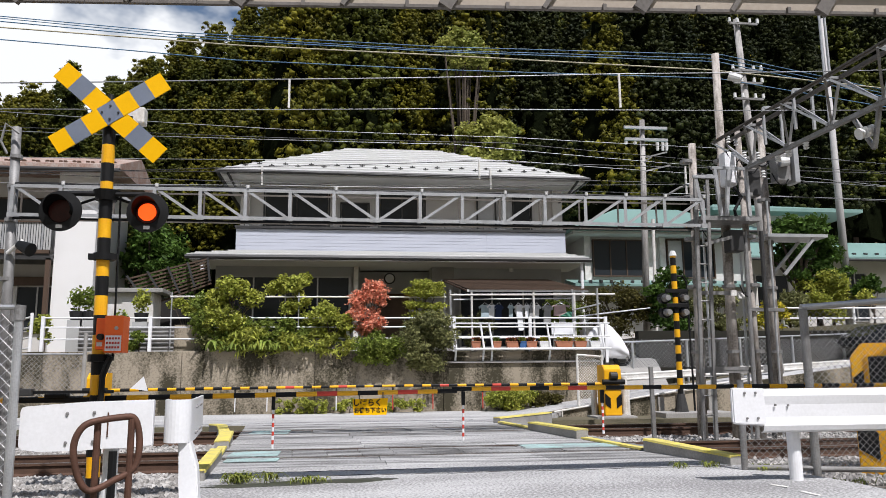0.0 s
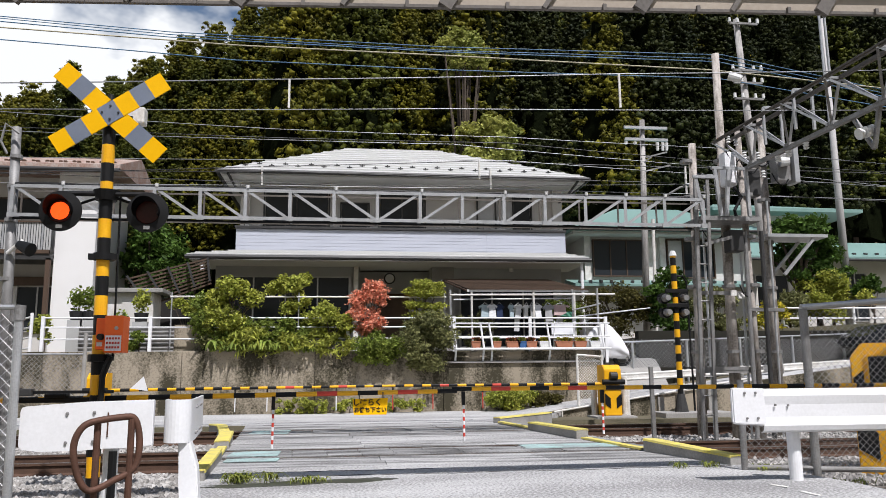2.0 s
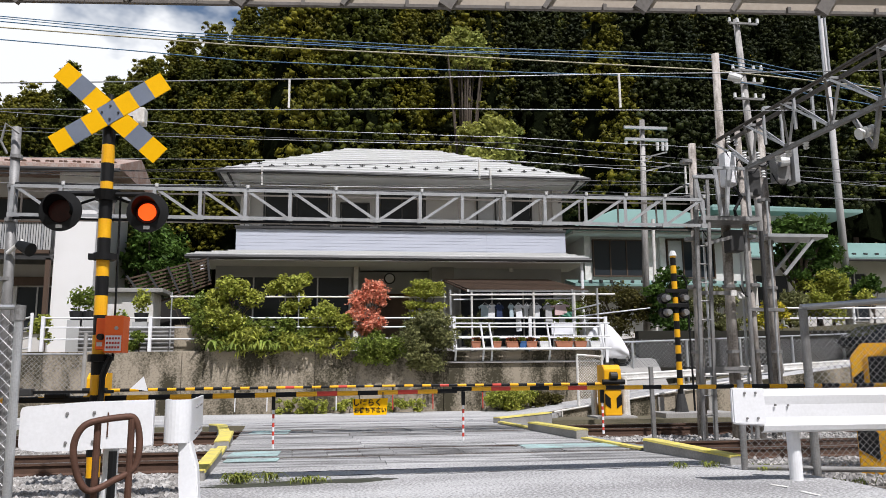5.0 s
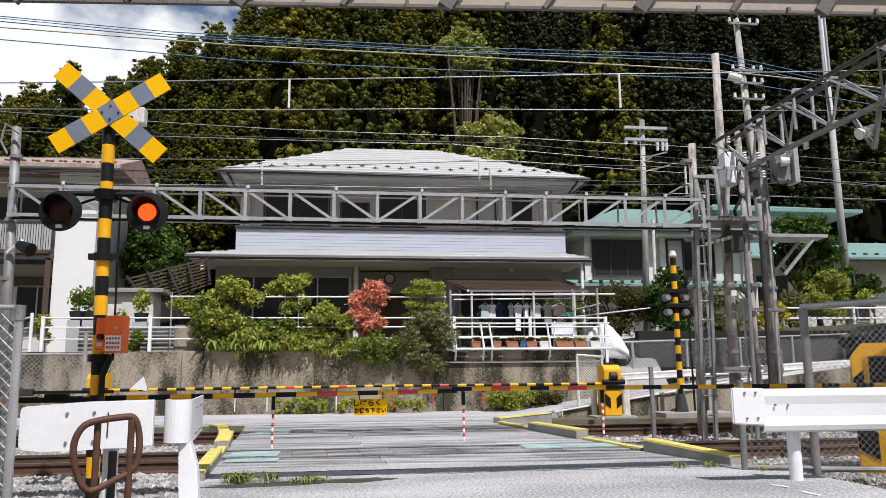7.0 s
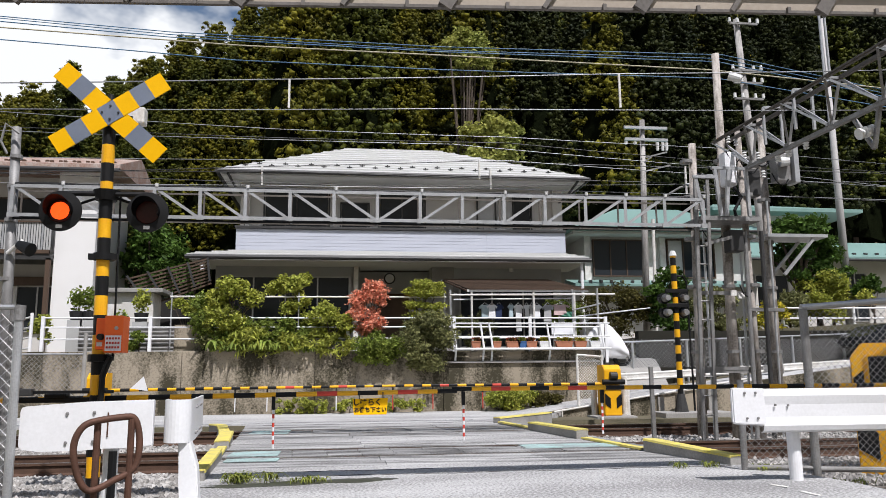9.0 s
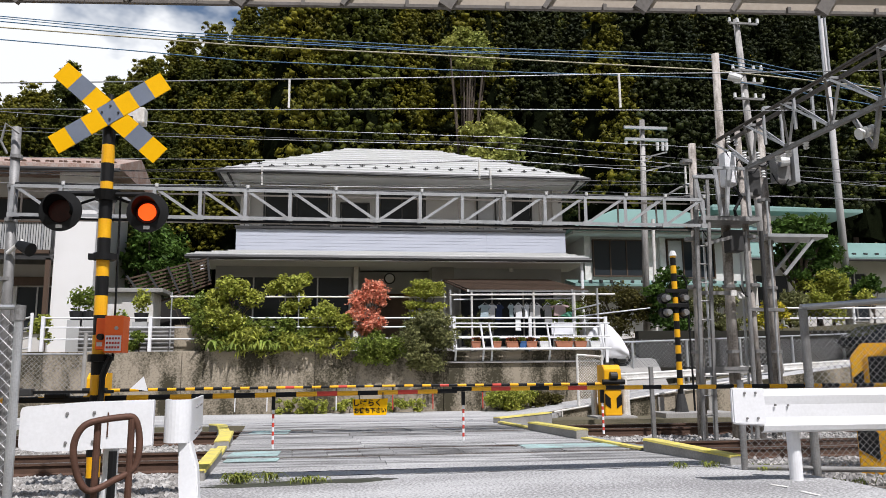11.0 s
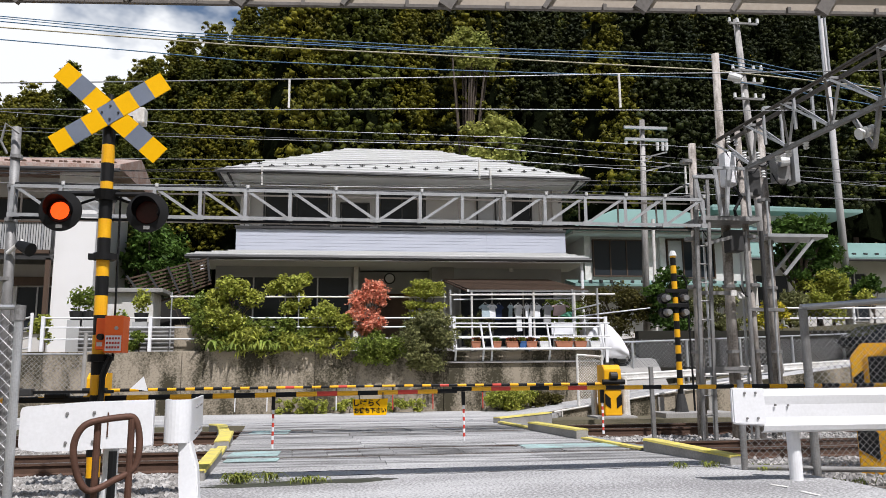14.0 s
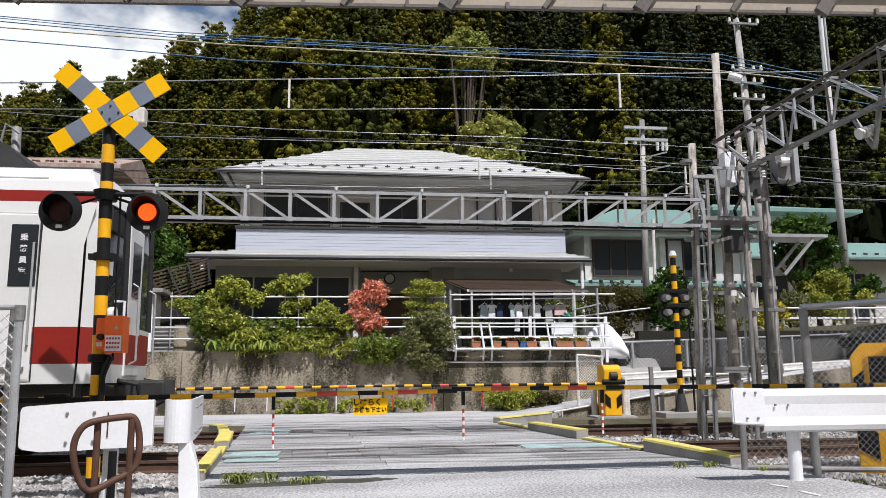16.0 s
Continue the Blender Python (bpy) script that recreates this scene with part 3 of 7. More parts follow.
# upper roof with raised seams
part("roof", hip_roof(B(), -4.2, 8.45, 25.3, 34.0, 7.88, 0.1, 3.6, 29.3, 9.9, 0.09), ROOF, hs, "pale grey metal hip roof")
rf = [o for o in hs.children if o.name.startswith("roof")][0]
for i in range(11):
    t = (i + 0.5) / 11
    z = 7.88 + (9.9 - 7.88) * t
    y = 25.3 + 4.0 * t
    part("roof_seam", box(B(), -4.2 + 4.3 * t, 8.45 - 4.85 * t, y - 0.02, y + 0.03, z - 0.02, z + 0.035), ROOF, rf)
for i in range(26):
    x = -3.4 + i * 0.44
    y = 25.75 + (0.28 if i % 2 else 0)
    z = 7.88 + (y - 25.3) * 0.505
    bm = B()
    box(bm, x - 0.09, x + 0.09, y - 0.015, y + 0.015, z + 0.02, z + 0.05)
    box(bm, x - 0.02, x + 0.02, y - 0.04, y + 0.04, z, z + 0.08)
    part("snow_stop", bm, STEEL_DARK, rf)
gut = B()
tube(gut, [(-4.22, 25.24, 7.79), (8.47, 25.24, 7.79)], 0.065)
tube(gut, [(-4.26, 25.24, 7.79), (-4.26, 33.9, 7.79)], 0.065)
tube(gut, [(8.5, 25.24, 7.79), (8.5, 33.9, 7.79)], 0.065)
part("gutter", gut, FASCIA, hs, "dark gutter along the eave")
part("soffit", box(B(), -4.12, 8.37, 25.38, 33.9, 7.70, 7.785), SOFFIT, hs)
# upper walls
part("upper_wall", box(B(), -3.55, 7.8, 26.7, 33.2, 5.0, 7.7), PLASTER, hs)
part("corner_post", box(B(), -3.62, -3.3, 26.55, 26.75, 5.2, 7.7, 0.01), PLASTER, hs)
part("corner_post", box(B(), 7.5, 7.86, 26.55, 26.75, 5.2, 7.7, 0.01), PLASTER, hs)
for x0, x1, n, c in ((-2.85, -0.55, 2, 0), (-0.2, 0.85, 1, 0), (1.15, 2.85, 2, 0), (4.7, 6.75, 3, 2)):
    window(hs, x0, x1, 26.66, 5.9 if x0 != -0.2 else 5.95, 7.55 if x0 != -0.2 else 7.1, n, FASCIA, c)
# balcony parapet of narrow boards
par = part("parapet", box(B(), -3.62, 7.72, 25.98, 26.1, 5.15, 5.98), SIDING, hs, "bluish white clapboard parapet")
for i in range(7):
    z = 5.17 + i * 0.115
    for j in range(4):
        xa = -3.66 + j * 2.86
        part("board", prism(B(), [(25.972, z), (25.977, z + 0.112), (25.99, z + 0.112), (25.99, z)], "x", xa, xa + 2.85), SIDING, par)
part("parapet_cap", box(B(), -3.7, 7.8, 25.9, 26.15, 5.985, 6.07, 0.01), FASCIA, hs)
part("balcony_floor", box(B(), -3.6, 7.7, 26.1, 26.7, 5.0, 5.2), PLASTER_GREY, hs)
br = B()
rod(br, (-3.5, 26.02, 6.32), (7.6, 26.02, 6.32), 0.022)
for i in range(9):
    rod(br, (-3.4 + i * 1.37, 26.02, 6.05), (-3.4 + i * 1.37, 26.02, 6.32), 0.015)
part("balcony_rail", br, FASCIA, hs)
# lower roof skirt
lr = B()
a = [(-5.05, 25.0, 4.97), (8.3, 25.0, 4.97), (8.3, 27.4, 4.97), (-5.05, 27.4, 4.97)]
for z0, z1 in ((4.88, 4.97),):
    bot = [lr.verts.new((p[0], p[1], z0)) for p in a]
    top = [lr.verts.new((p[0], p[1], z1)) for p in a]
    inn = [lr.verts.new(p) for p in ((-3.62, 25.99, 5.24), (7.72, 25.99, 5.24), (7.72, 27.4, 5.24), (-3.62, 27.4, 5.24))]
    for i in range(4):
        lr.faces.new((bot[i], bot[(i + 1) % 4], top[(i + 1) % 4], top[i]))
        lr.faces.new((top[i], top[(i + 1) % 4], inn[(i + 1) % 4], inn[i]))
    lr.faces.new(bot[::-1])
    lr.faces.new(inn)
low_roof = part("lower_roof", lr, ROOF, hs, "pale metal skirt roof over the ground floor")
for i in range(3):
    t = (i + 0.5) / 3
    part("roof_seam", box(B(), -5.05 + 1.4 * t, 8.3 - 0.6 * t, 25 + t - 0.02, 25 + t + 0.02, 4.96 + 0.27 * t, 5.0 + 0.27 * t), ROOF, low_roof)
gut = B()
tube(gut, [(-5.08, 24.93, 4.85), (8.34, 24.93, 4.85)], 0.075)
part("gutter", gut, FASCIA, hs, "dark gutter along the eave")
part("lower_soffit", box(B(), -4.95, 8.2, 25.05, 27.3, 4.76, 4.874), SOFFIT, hs)
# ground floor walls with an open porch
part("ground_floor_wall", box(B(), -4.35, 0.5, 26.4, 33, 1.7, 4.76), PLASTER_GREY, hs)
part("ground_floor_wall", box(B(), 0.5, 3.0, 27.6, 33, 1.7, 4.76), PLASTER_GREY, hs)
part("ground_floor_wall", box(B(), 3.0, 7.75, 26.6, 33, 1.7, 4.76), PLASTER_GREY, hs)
part("porch_pillar", box(B(), 3.02, 3.8, 26.3, 26.75, 1.7, 4.76, 0.01), CONCRETE, hs, "rough grey stone-clad pillar")
part("porch_post", box(B(), 0.3, 0.46, 26.2, 26.38, 1.7, 4.76, 0.01), WHITE_WORN, hs)
window(hs, -4.2, 0.2, 26.36, 1.95, 4.42, 4, ALU)
window(hs, 4.0, 7.5, 26.56, 1.95, 4.3, 3, ALU)
door = part("front_door", box(B(), 1.2, 2.3, 27.5, 27.62, 1.75, 3.95, 0.01), BROWNWOOD, hs, "brown wooden front door")
part("door_handle", rod(B(), (2.15, 27.46, 2.75), (2.15, 27.46, 3.1), 0.02), STEEL, door)
for z in range(4):
    part("door_panel", box(B(), 1.32, 2.05, 27.48, 27.51, 1.9 + z * 0.5, 2.28 + z * 0.5, 0.008), BROWNWOOD, door)
lamp = part("porch_lamp", rod(B(), (1.57, 26.95, 4.42), (1.57, 26.85, 4.42), 0.17, 0.17, 20), PORCELAIN, hs, "round white porch clock")
part("rim", tube(B(), [(1.57 + 0.18 * math.cos(t * math.pi / 10), 26.84, 4.42 + 0.18 * math.sin(t * math.pi / 10)) for t in range(20)], 0.025, 6, True), FASCIA, lamp)
part("lamp_arm", rod(B(), (1.57, 26.95, 4.42), (1.57, 27.6, 4.42), 0.02), FASCIA, lamp)
bulb = part("soffit_lamp", rod(B(), (5.85, 26.3, 4.76), (5.85, 26.3, 4.6), 0.09, 0.07, 14), PORCELAIN, hs)
# downpipes
for x, y, z0, z1 in ((-4.55, 25.05, 4.4, 4.8), (8.05, 25.1, 1.8, 4.8)):
    part("downpipe", rod(B(), (x, y, z0), (x, y, z1), 0.06), WHITE, hs)
for x0, x1 in ((-3.9, -3.45), (8.1, 7.75)):
    bm = B()
    tube(bm, [(x0, 25.3, 7.72), (x0 + (x1 - x0) * 0.4, 26.2, 7.4), (x1, 26.6, 7.2), (x1, 26.62, 5.3)], 0.045)
    part("downpipe", bm, FASCIA, hs)


# ---- neighbouring houses ----
lh = thing("neighbour_house", (-10, 30, 1.72), "white two-storey house with a rusty brown roof", "house")
bm = B()
prism(bm, [(26.3, 8.05), (26.3, 8.2), (28.9, 9.1), (31.6, 8.2), (31.6, 8.05)], "x", -20, -7.61)
rf = part("roof", bm, ROOF_BROWN, lh, "rust-stained brown metal roof")
for i in range(26):
    part("snow_stop", box(B(), -13.5 + i * 0.22, -13.4 + i * 0.22, 26.55 + 0.2 * (i % 2), 26.65 + 0.2 * (i % 2), 8.25 + 0.06 * (i % 2), 8.36 + 0.06 * (i % 2)), RAIL_RUST, rf)
part("gutter", rod(B(), (-20, 26.25, 7.98), (-7.61, 26.25, 7.98), 0.07), FASCIA, lh)
part("wall", box(B(), -19.5, -8.55, 27.8, 31.0, 1.7, 8.1), PLASTER, lh)
part("side_wall", box(B(), -9.75, -8.45, 26.9, 27.8, 1.7, 8.05), WALL_WHITE, lh, "sunlit white wall wing")
part("balcony_floor", box(B(), -19, -9.76, 26.6, 27.8, 4.95, 5.15), FASCIA, lh)
part("balcony_front", box(B(), -19, -9.8, 26.56, 26.62, 5.15, 5.28), BROWNWOOD, lh)
for i in range(44):
    part("balcony_slat", box(B(), -13.4 + i * 0.083, -13.34 + i * 0.083, 26.58, 26.6, 5.28, 6.2), PLASTER_GREY if i % 5 else STEEL, lh)
part("balcony_rail", box(B(), -19, -9.8, 26.54, 26.64, 6.2, 6.27), BROWNWOOD, lh)
part("corner_column", box(B(), -9.9, -9.76, 26.6, 26.74, 1.7, 5.0), BROWNWOOD, lh)
window(lh, -12.8, -10.2, 27.75, 5.3, 7.3, 2, BROWNWOOD)
window(lh, -11.2, -9.8, 27.75, 2.6, 4.2, 2, ALU)
part("lintel", box(B(), -11.4, -9.76, 27.6, 27.75, 4.2, 4.5), BROWNWOOD, lh)

rh = thing("neighbour_house", (12, 33, 2.6), "house with green metal roof and brown-framed windows", "house")
bm = B()
hip_roof(bm, 9.0, 17.5, 29.2, 38, 6.85, 12.5, 15.5, 33.5, 8.6, 0.12)
part("roof", bm, ROOF_GREEN, rh, "pale green metal hip roof")
part("gutter", rod(B(), (8.95, 29.15, 6.78), (17.5, 29.15, 6.78), 0.06), FASCIA, rh)
part("soffit", box(B(), 9.1, 17.4, 29.3, 37.9, 6.62, 6.73), SOFFIT, rh)
part("upper_wall", box(B(), 9.75, 17, 30.05, 37, 4.7, 6.65), PLASTER, rh)
for x in (9.85, 12.55, 13.1):
    part("corner_post", box(B(), x - 0.12, x + 0.12, 29.9, 30.06, 4.7, 6.65, 0.01), WHITE_WORN, rh)
window(rh, 10.1, 12.3, 29.98, 4.95, 6.5, 3, BROWNWOOD)
window(rh, 13.3, 15.4, 29.98, 4.9, 6.55, 3, BROWNWOOD, 1)
bm = B()
prism(bm, [(28.6, 4.5), (30.0, 4.82), (30.0, 4.7), (28.6, 4.4)], "x", 8.9, 17)
part("skirt_roof", bm, ROOF_GREEN, rh, "narrow green skirt roof")
for i in range(18):
    part("snow_stop", box(B(), 9.1 + i * 0.43, 9.22 + i * 0.43, 28.8, 28.9, 4.56, 4.66), FASCIA, rh)
part("ground_floor_wall", box(B(), 9.5, 17, 29.6, 37, 2.0, 4.6), PLASTER, rh)

fh = thing("neighbour_house", (22, 36, 3), "white house with two green metal roofs among trees", "house")
part("upper_roof", hip_roof(B(), 16.5, 23.9, 32, 41, 8.45, 18.6, 19.6, 36, 9.5, 0.15), ROOF_GREEN, fh, "pale green metal roof")
part("upper_wall", box(B(), 17.2, 22.6, 33, 40, 5.5, 8.35), PLASTER, fh)
bm = B()
prism(bm, [(30.6, 6.0), (33.0, 7.05), (33.0, 6.9), (30.6, 5.85)], "x", 16.6, 30)
part("lower_roof", bm, ROOF_GREEN, fh, "pale green metal lean-to roof")
part("gutter", rod(B(), (16.6, 30.55, 5.85), (30, 30.55, 5.85), 0.06), FASCIA, fh)
part("ground_floor_wall", box(B(), 17.2, 30, 31.6, 40, 2.2, 5.95), PLASTER, fh)
window(fh, 18.0, 19.6, 31.55, 3.4, 5.3, 2, ALU)
window(fh, 22.2, 23.4, 31.55, 3.2, 5.4, 2, ALU)
for i in range(24):
    part("snow_stop", box(B(), 16.9 + i * 0.55, 17.05 + i * 0.55, 30.9, 31.0, 6.12, 6.22), FASCIA, fh)


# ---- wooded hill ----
# near-black: the shade deep in a crown is put into this colour
SHADE_CORE = mat("bough_core", (0.007, 0.009, 0.004), 1.0, col2=(0.003, 0.004, 0.002), scale=3, fine=20, bump=0.8, dist=0.1, spec=0.0)

def conifer_meshes(k, seed, material):
    """Trunk and crown of a tall cedar, built at the origin: whorls of drooping boughs that end in upturned tufts."""
    rng = np.random.default_rng(seed)
    h = 17.0
    trunk = B()
    rod(trunk, (0, 0, -1.0), (0, 0, h * 0.55), 0.16, 0.1, 8)
    rod(trunk, (0, 0, h * 0.55), (0, 0, h * 0.98), 0.1, 0.02, 6)
    cent, away, puffs = [], [], []
    for _ in range(340):
        f = rng.uniform(0.24, 1.0) ** 0.9
        r = (1 - f) ** 0.75 * 3.1 * rng.uniform(0.6, 1.12) + 0.1
        a = -math.pi / 2 + rng.normal() * 1.25
        c = np.array([math.cos(a) * r, math.sin(a) * r, h * f - 0.18 * r])
        s = rng.uniform(0.26, 0.62) * (0.6 + 0.5 * (1 - f))
        # each tuft is a handful of small puffs, rounded above and hanging below
        for _ in range(3):
            q = c + rng.normal(size=3) * s * (0.6, 0.6, 0.4)
            k = s * rng.uniform(0.42, 0.72)
            p = ball_points(rng, 8, q, (k * 1.08, k * 1.08, k * 0.9), 0.85)
            cent.append(p)
            away.append((p - q) / k + np.array([0, 0, 0.35]))
            puffs.append((q, k))
    # solid cone that closes the crown, coloured as the shade between boughs
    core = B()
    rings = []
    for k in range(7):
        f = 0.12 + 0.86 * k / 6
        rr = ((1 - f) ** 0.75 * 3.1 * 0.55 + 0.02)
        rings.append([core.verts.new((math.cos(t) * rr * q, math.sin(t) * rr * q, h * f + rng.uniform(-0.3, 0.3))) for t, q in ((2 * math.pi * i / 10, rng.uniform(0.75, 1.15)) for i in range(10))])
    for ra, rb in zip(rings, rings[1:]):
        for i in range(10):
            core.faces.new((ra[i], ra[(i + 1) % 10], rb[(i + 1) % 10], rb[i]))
    for _ in range(26):
        f = rng.uniform(0.15, 0.9)
        a = rng.uniform(0, 2 * math.pi)
        r = (1 - f) ** 0.75 * 2.2
        rod(trunk, (0, 0, h * f), (math.cos(a) * r, math.sin(a) * r, h * f - 0.15), 0.045, 0.012, 5)
    crown = leaves("crown", np.concatenate(cent), 0.105, material, rng, 0.8, 0.34, away=np.concatenate(away), needle=True)
    oct_v = np.array([(1, 0, 0), (0, 1, 0), (-1, 0, 0), (0, -1, 0), (0, 0, 1), (0, 0, -1)], float)
    oct_f = np.array([(0, 1, 4), (1, 2, 4), (2, 3, 4), (3, 0, 4), (1, 0, 5), (2, 1, 5), (3, 2, 5), (0, 3, 5)])
    pv, pf = [], []
    for n_, (q, k) in enumerate(puffs):
        turn = np.linalg.qr(rng.normal(size=(3, 3)))[0]
        pv.append(oct_v @ turn * k * rng.uniform(0.6, 0.95, (6, 1)) * (1, 1, 0.85) + q)
        pf.append(oct_f + 6 * n_)
    sprays = bpy.data.meshes.new("needle_sprays")
    sprays.from_pydata(np.concatenate(pv).tolist(), [], np.concatenate(pf).tolist())
    sprays.materials.append(material)
    sprays.polygons.foreach_set("use_smooth", [True] * len(sprays.polygons))
    return as_mesh("trunk", trunk, BARK), crown, as_mesh("bough_core", core, SHADE_CORE), sprays


def add_tree(name, meshes, at, scale, rz, label, group):
    t = thing(name, at, label, "tree", group)
    t.rotation_euler, t.scale = (0, 0, rz), (scale, scale, scale)
    child("trunk", meshes[0], t)
    child("crown", meshes[1], t)
    child("bough_core", meshes[2], t, "near-black core painted as the shade among the boughs")
    child("needle_sprays", meshes[3], t)
    return t


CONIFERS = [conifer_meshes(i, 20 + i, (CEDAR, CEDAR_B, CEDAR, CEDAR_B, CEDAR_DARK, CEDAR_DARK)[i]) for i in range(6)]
rng = np.random.default_rng(5)
for y0, x0, x1, step in ((37, 7, 33, 2.9), (37.5, -6, 6, 2.9), (42, -11, 38, 3.1), (48, -14, 44, 3.4), (55, -19, 50, 3.9), (63, -26, 56, 4.5), (74, -34, 64, 6.5)):
    x = x0
    while x < x1:
        y = y0 + rng.uniform(-1.4, 1.4)
        # the wood ends on a slanting line where the valley opens
        if x > -0.103 * y:
            s = rng.uniform(0.85, 1.15)
            # darker trees prevail towards the east
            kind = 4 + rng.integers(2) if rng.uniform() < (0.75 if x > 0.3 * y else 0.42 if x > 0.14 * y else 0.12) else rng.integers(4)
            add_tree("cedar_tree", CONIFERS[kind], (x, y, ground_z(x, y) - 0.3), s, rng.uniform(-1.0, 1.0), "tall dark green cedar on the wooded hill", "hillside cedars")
        x += step * rng.uniform(0.8, 1.25)
# the end of the wood falls away in steps towards the open valley
rng = np.random.default_rng(9)
for y, drop in ((43.5, 1.2), (44.5, 0.0), (51, 0.6), (56, 1.0), (40.5, 4.5)):
    x = -24.0
    while x < -4.0:
        k = x * 44 / y
        top = float(np.interp(k, (-24, -19.5, -18.3, -16.8, -16.0, -15.2, -13.8, -13.0, -11.6, -9.6, -7.9, -6.4, -3.5), (17.8, 17.9, 17.6, 18.0, 20.6, 17.6, 17.9, 19.3, 20.0, 21.4, 22.2, 22.9, 24.0)))
        top = 1.03 + (top - 1.03) * y / 44 - drop - rng.uniform(-0.2, 1.1)
        g = ground_z(x, y) - 0.3
        add_tree("cedar_tree", CONIFERS[rng.integers(4)], (x, y, g), (top - g) / 17.0, rng.uniform(-1.0, 1.0), "dark green cedar at the end of the wood", "hillside cedars")
        x += rng.uniform(1.5, 2.5)


def broadleaf(name, at, h, blobs, leaf, n, material, label, seed, trunk_r=0.12, group="", slim=0.55):
    """A leafy tree or bush: forked stems and a crown of clumps; blobs: centre offset and radii of each clump."""
    rng = np.random.default_rng(seed)
    n, leaf = int(n * (4.0 if "shrub" in name else 2.6)), leaf * 0.72
    t = thing(name, at, label, "tree" if "tree" in name else "shrub", group)
    bm = B()
    rod(bm, (0, 0, -0.1), (0.03, 0, h * 0.45), trunk_r, trunk_r * 0.7, 8)
    for bx, by, bz, rx, ry, rz in blobs:
        tube(bm, [(0.02, 0, h * 0.25), (bx * 0.5, by * 0.5, (h * 0.3 + bz) * 0.5), (bx, by, bz)], trunk_r * 0.3, 5)
    child("trunk", as_mesh("trunk", bm, BARK), t)
    tot = sum(b[3] * b[4] + b[3] * b[5] for b in blobs)
    pts = []
    for bx, by, bz, rx, ry, rz in blobs:
        m = max(6, int(n * (rx * ry + rx * rz) / tot))
        # small twigs of leaves rather than an even skin
        twigs = ball_points(rng, max(4, m // 9), (bx, by, bz), (rx, ry, rz), 0.25)
        for c in twigs:
            pts.append(ball_points(rng, 9, c, (0.22 * rx + leaf, 0.22 * ry + leaf, 0.2 * rz + leaf * 0.7), 0.1))
    child("crown", leaves("crown", np.concatenate(pts), leaf, material, rng, 0.5, slim), t)
    return t


def blobs_in(seed, n, rx, ry, z0, z1, r):
    g = np.random.default_rng(seed)
    out = []
    for _ in range(n):
        f = g.uniform(0, 1)
        k = math.sqrt(max(0.05, 1 - (2 * f - 1) ** 2))
        q = r * g.uniform(0.85, 1.5)
        out.append((g.uniform(-1, 1) * rx * k, g.uniform(-1, 1) * ry * k, z0 + (z1 - z0) * f, q, q, q * 0.8))
    return out


PALE_TREES = [broadleaf("pale_tree", (6.9, 35.4, ground_z(6.9, 35.4)), 10, blobs_in(1, 24, 1.7, 1.0, 7.1, 9.6, 0.5), 0.15, 4200, FRESH, "pale green broadleaf tree on the hillside", 31, 0.16),
              broadleaf("pale_tree", (5.7, 35.9, ground_z(5.7, 35.9)), 13, blobs_in(2, 14, 1.5, 0.8, 11.8, 14.0, 0.42), 0.15, 2200, FRESH, "tall pale green broadleaf tree on the hillside", 32, 0.16)]
broadleaf("broadleaf_tree", (-7.4, 30.5, 1.7), 5.6, blobs_in(3, 16, 1.35, 1.1, 1.7, 5.0, 0.75), 0.15, 3600, IVY, "round green broadleaf tree between the houses", 33, 0.14)
broadleaf("broadleaf_tree", (16.6, 26.0, 2.6), 4.4, blobs_in(4, 16, 1.1, 0.7, 1.9, 3.9, 0.42), 0.13, 2600, IVY, "leafy green tree before a white house", 34, 0.16)
broadleaf("broadleaf_tree", (17.2, 25.9, 2.6), 2.6, blobs_in(5, 9, 1.1, 0.5, 1.5, 2.3, 0.32), 0.11, 1300, IVY, "spreading green tree above a white fence", 35, 0.12)


# ---- poles, signal cable truss and wires ----
def pole(at, top, r0, r1, material, label, lean=(0, 0), name="utility_pole"):
    p = thing(name, at, label, "pole", "line poles")
    a = Vector(at)
    b = Vector((at[0] + lean[0], at[1] + lean[1], top))
    part("shaft", rod(B(), a - Vector((0, 0, 0.4)), b, r0, r1, 16), material, p, smooth=True)
    return p


def band(p, z, r, at, material=STEEL_DULL):
    part("band", rod(B(), (at[0], at[1], z - 0.03), (at[0], at[1], z + 0.03), r + 0.012, r + 0.012, 14), material, p)


PL = pole((-5.22, 12.8, -0.2), 5.1, 0.085, 0.07, STEEL_DULL, "weathered dark grey pole carrying the cable truss", (-0.14, 0))
for z in (2.6, 3.55, 4.1, 4.6):
    band(PL, z, 0.085, (-5.33, 12.8))
bm = B()
tube(bm, [(-5.25, 12.65, 4.95), (-5.45, 12.6, 5.1), (-5.5, 12.6, 4.8), (-5.4, 12.62, 4.6)], 0.02)
part("bracket", bm, STEEL_DULL, PL)
cl = part("floodlight", rod(B(), (-5.1, 12.6, 3.12), (-4.88, 12.5, 3.02), 0.07, 0.11, 14), BLACK, PL, "small black floodlight")
part("arm", rod(B(), (-5.3, 12.7, 3.0), (-5.05, 12.6, 3.18), 0.035), WHITE_WORN, cl)

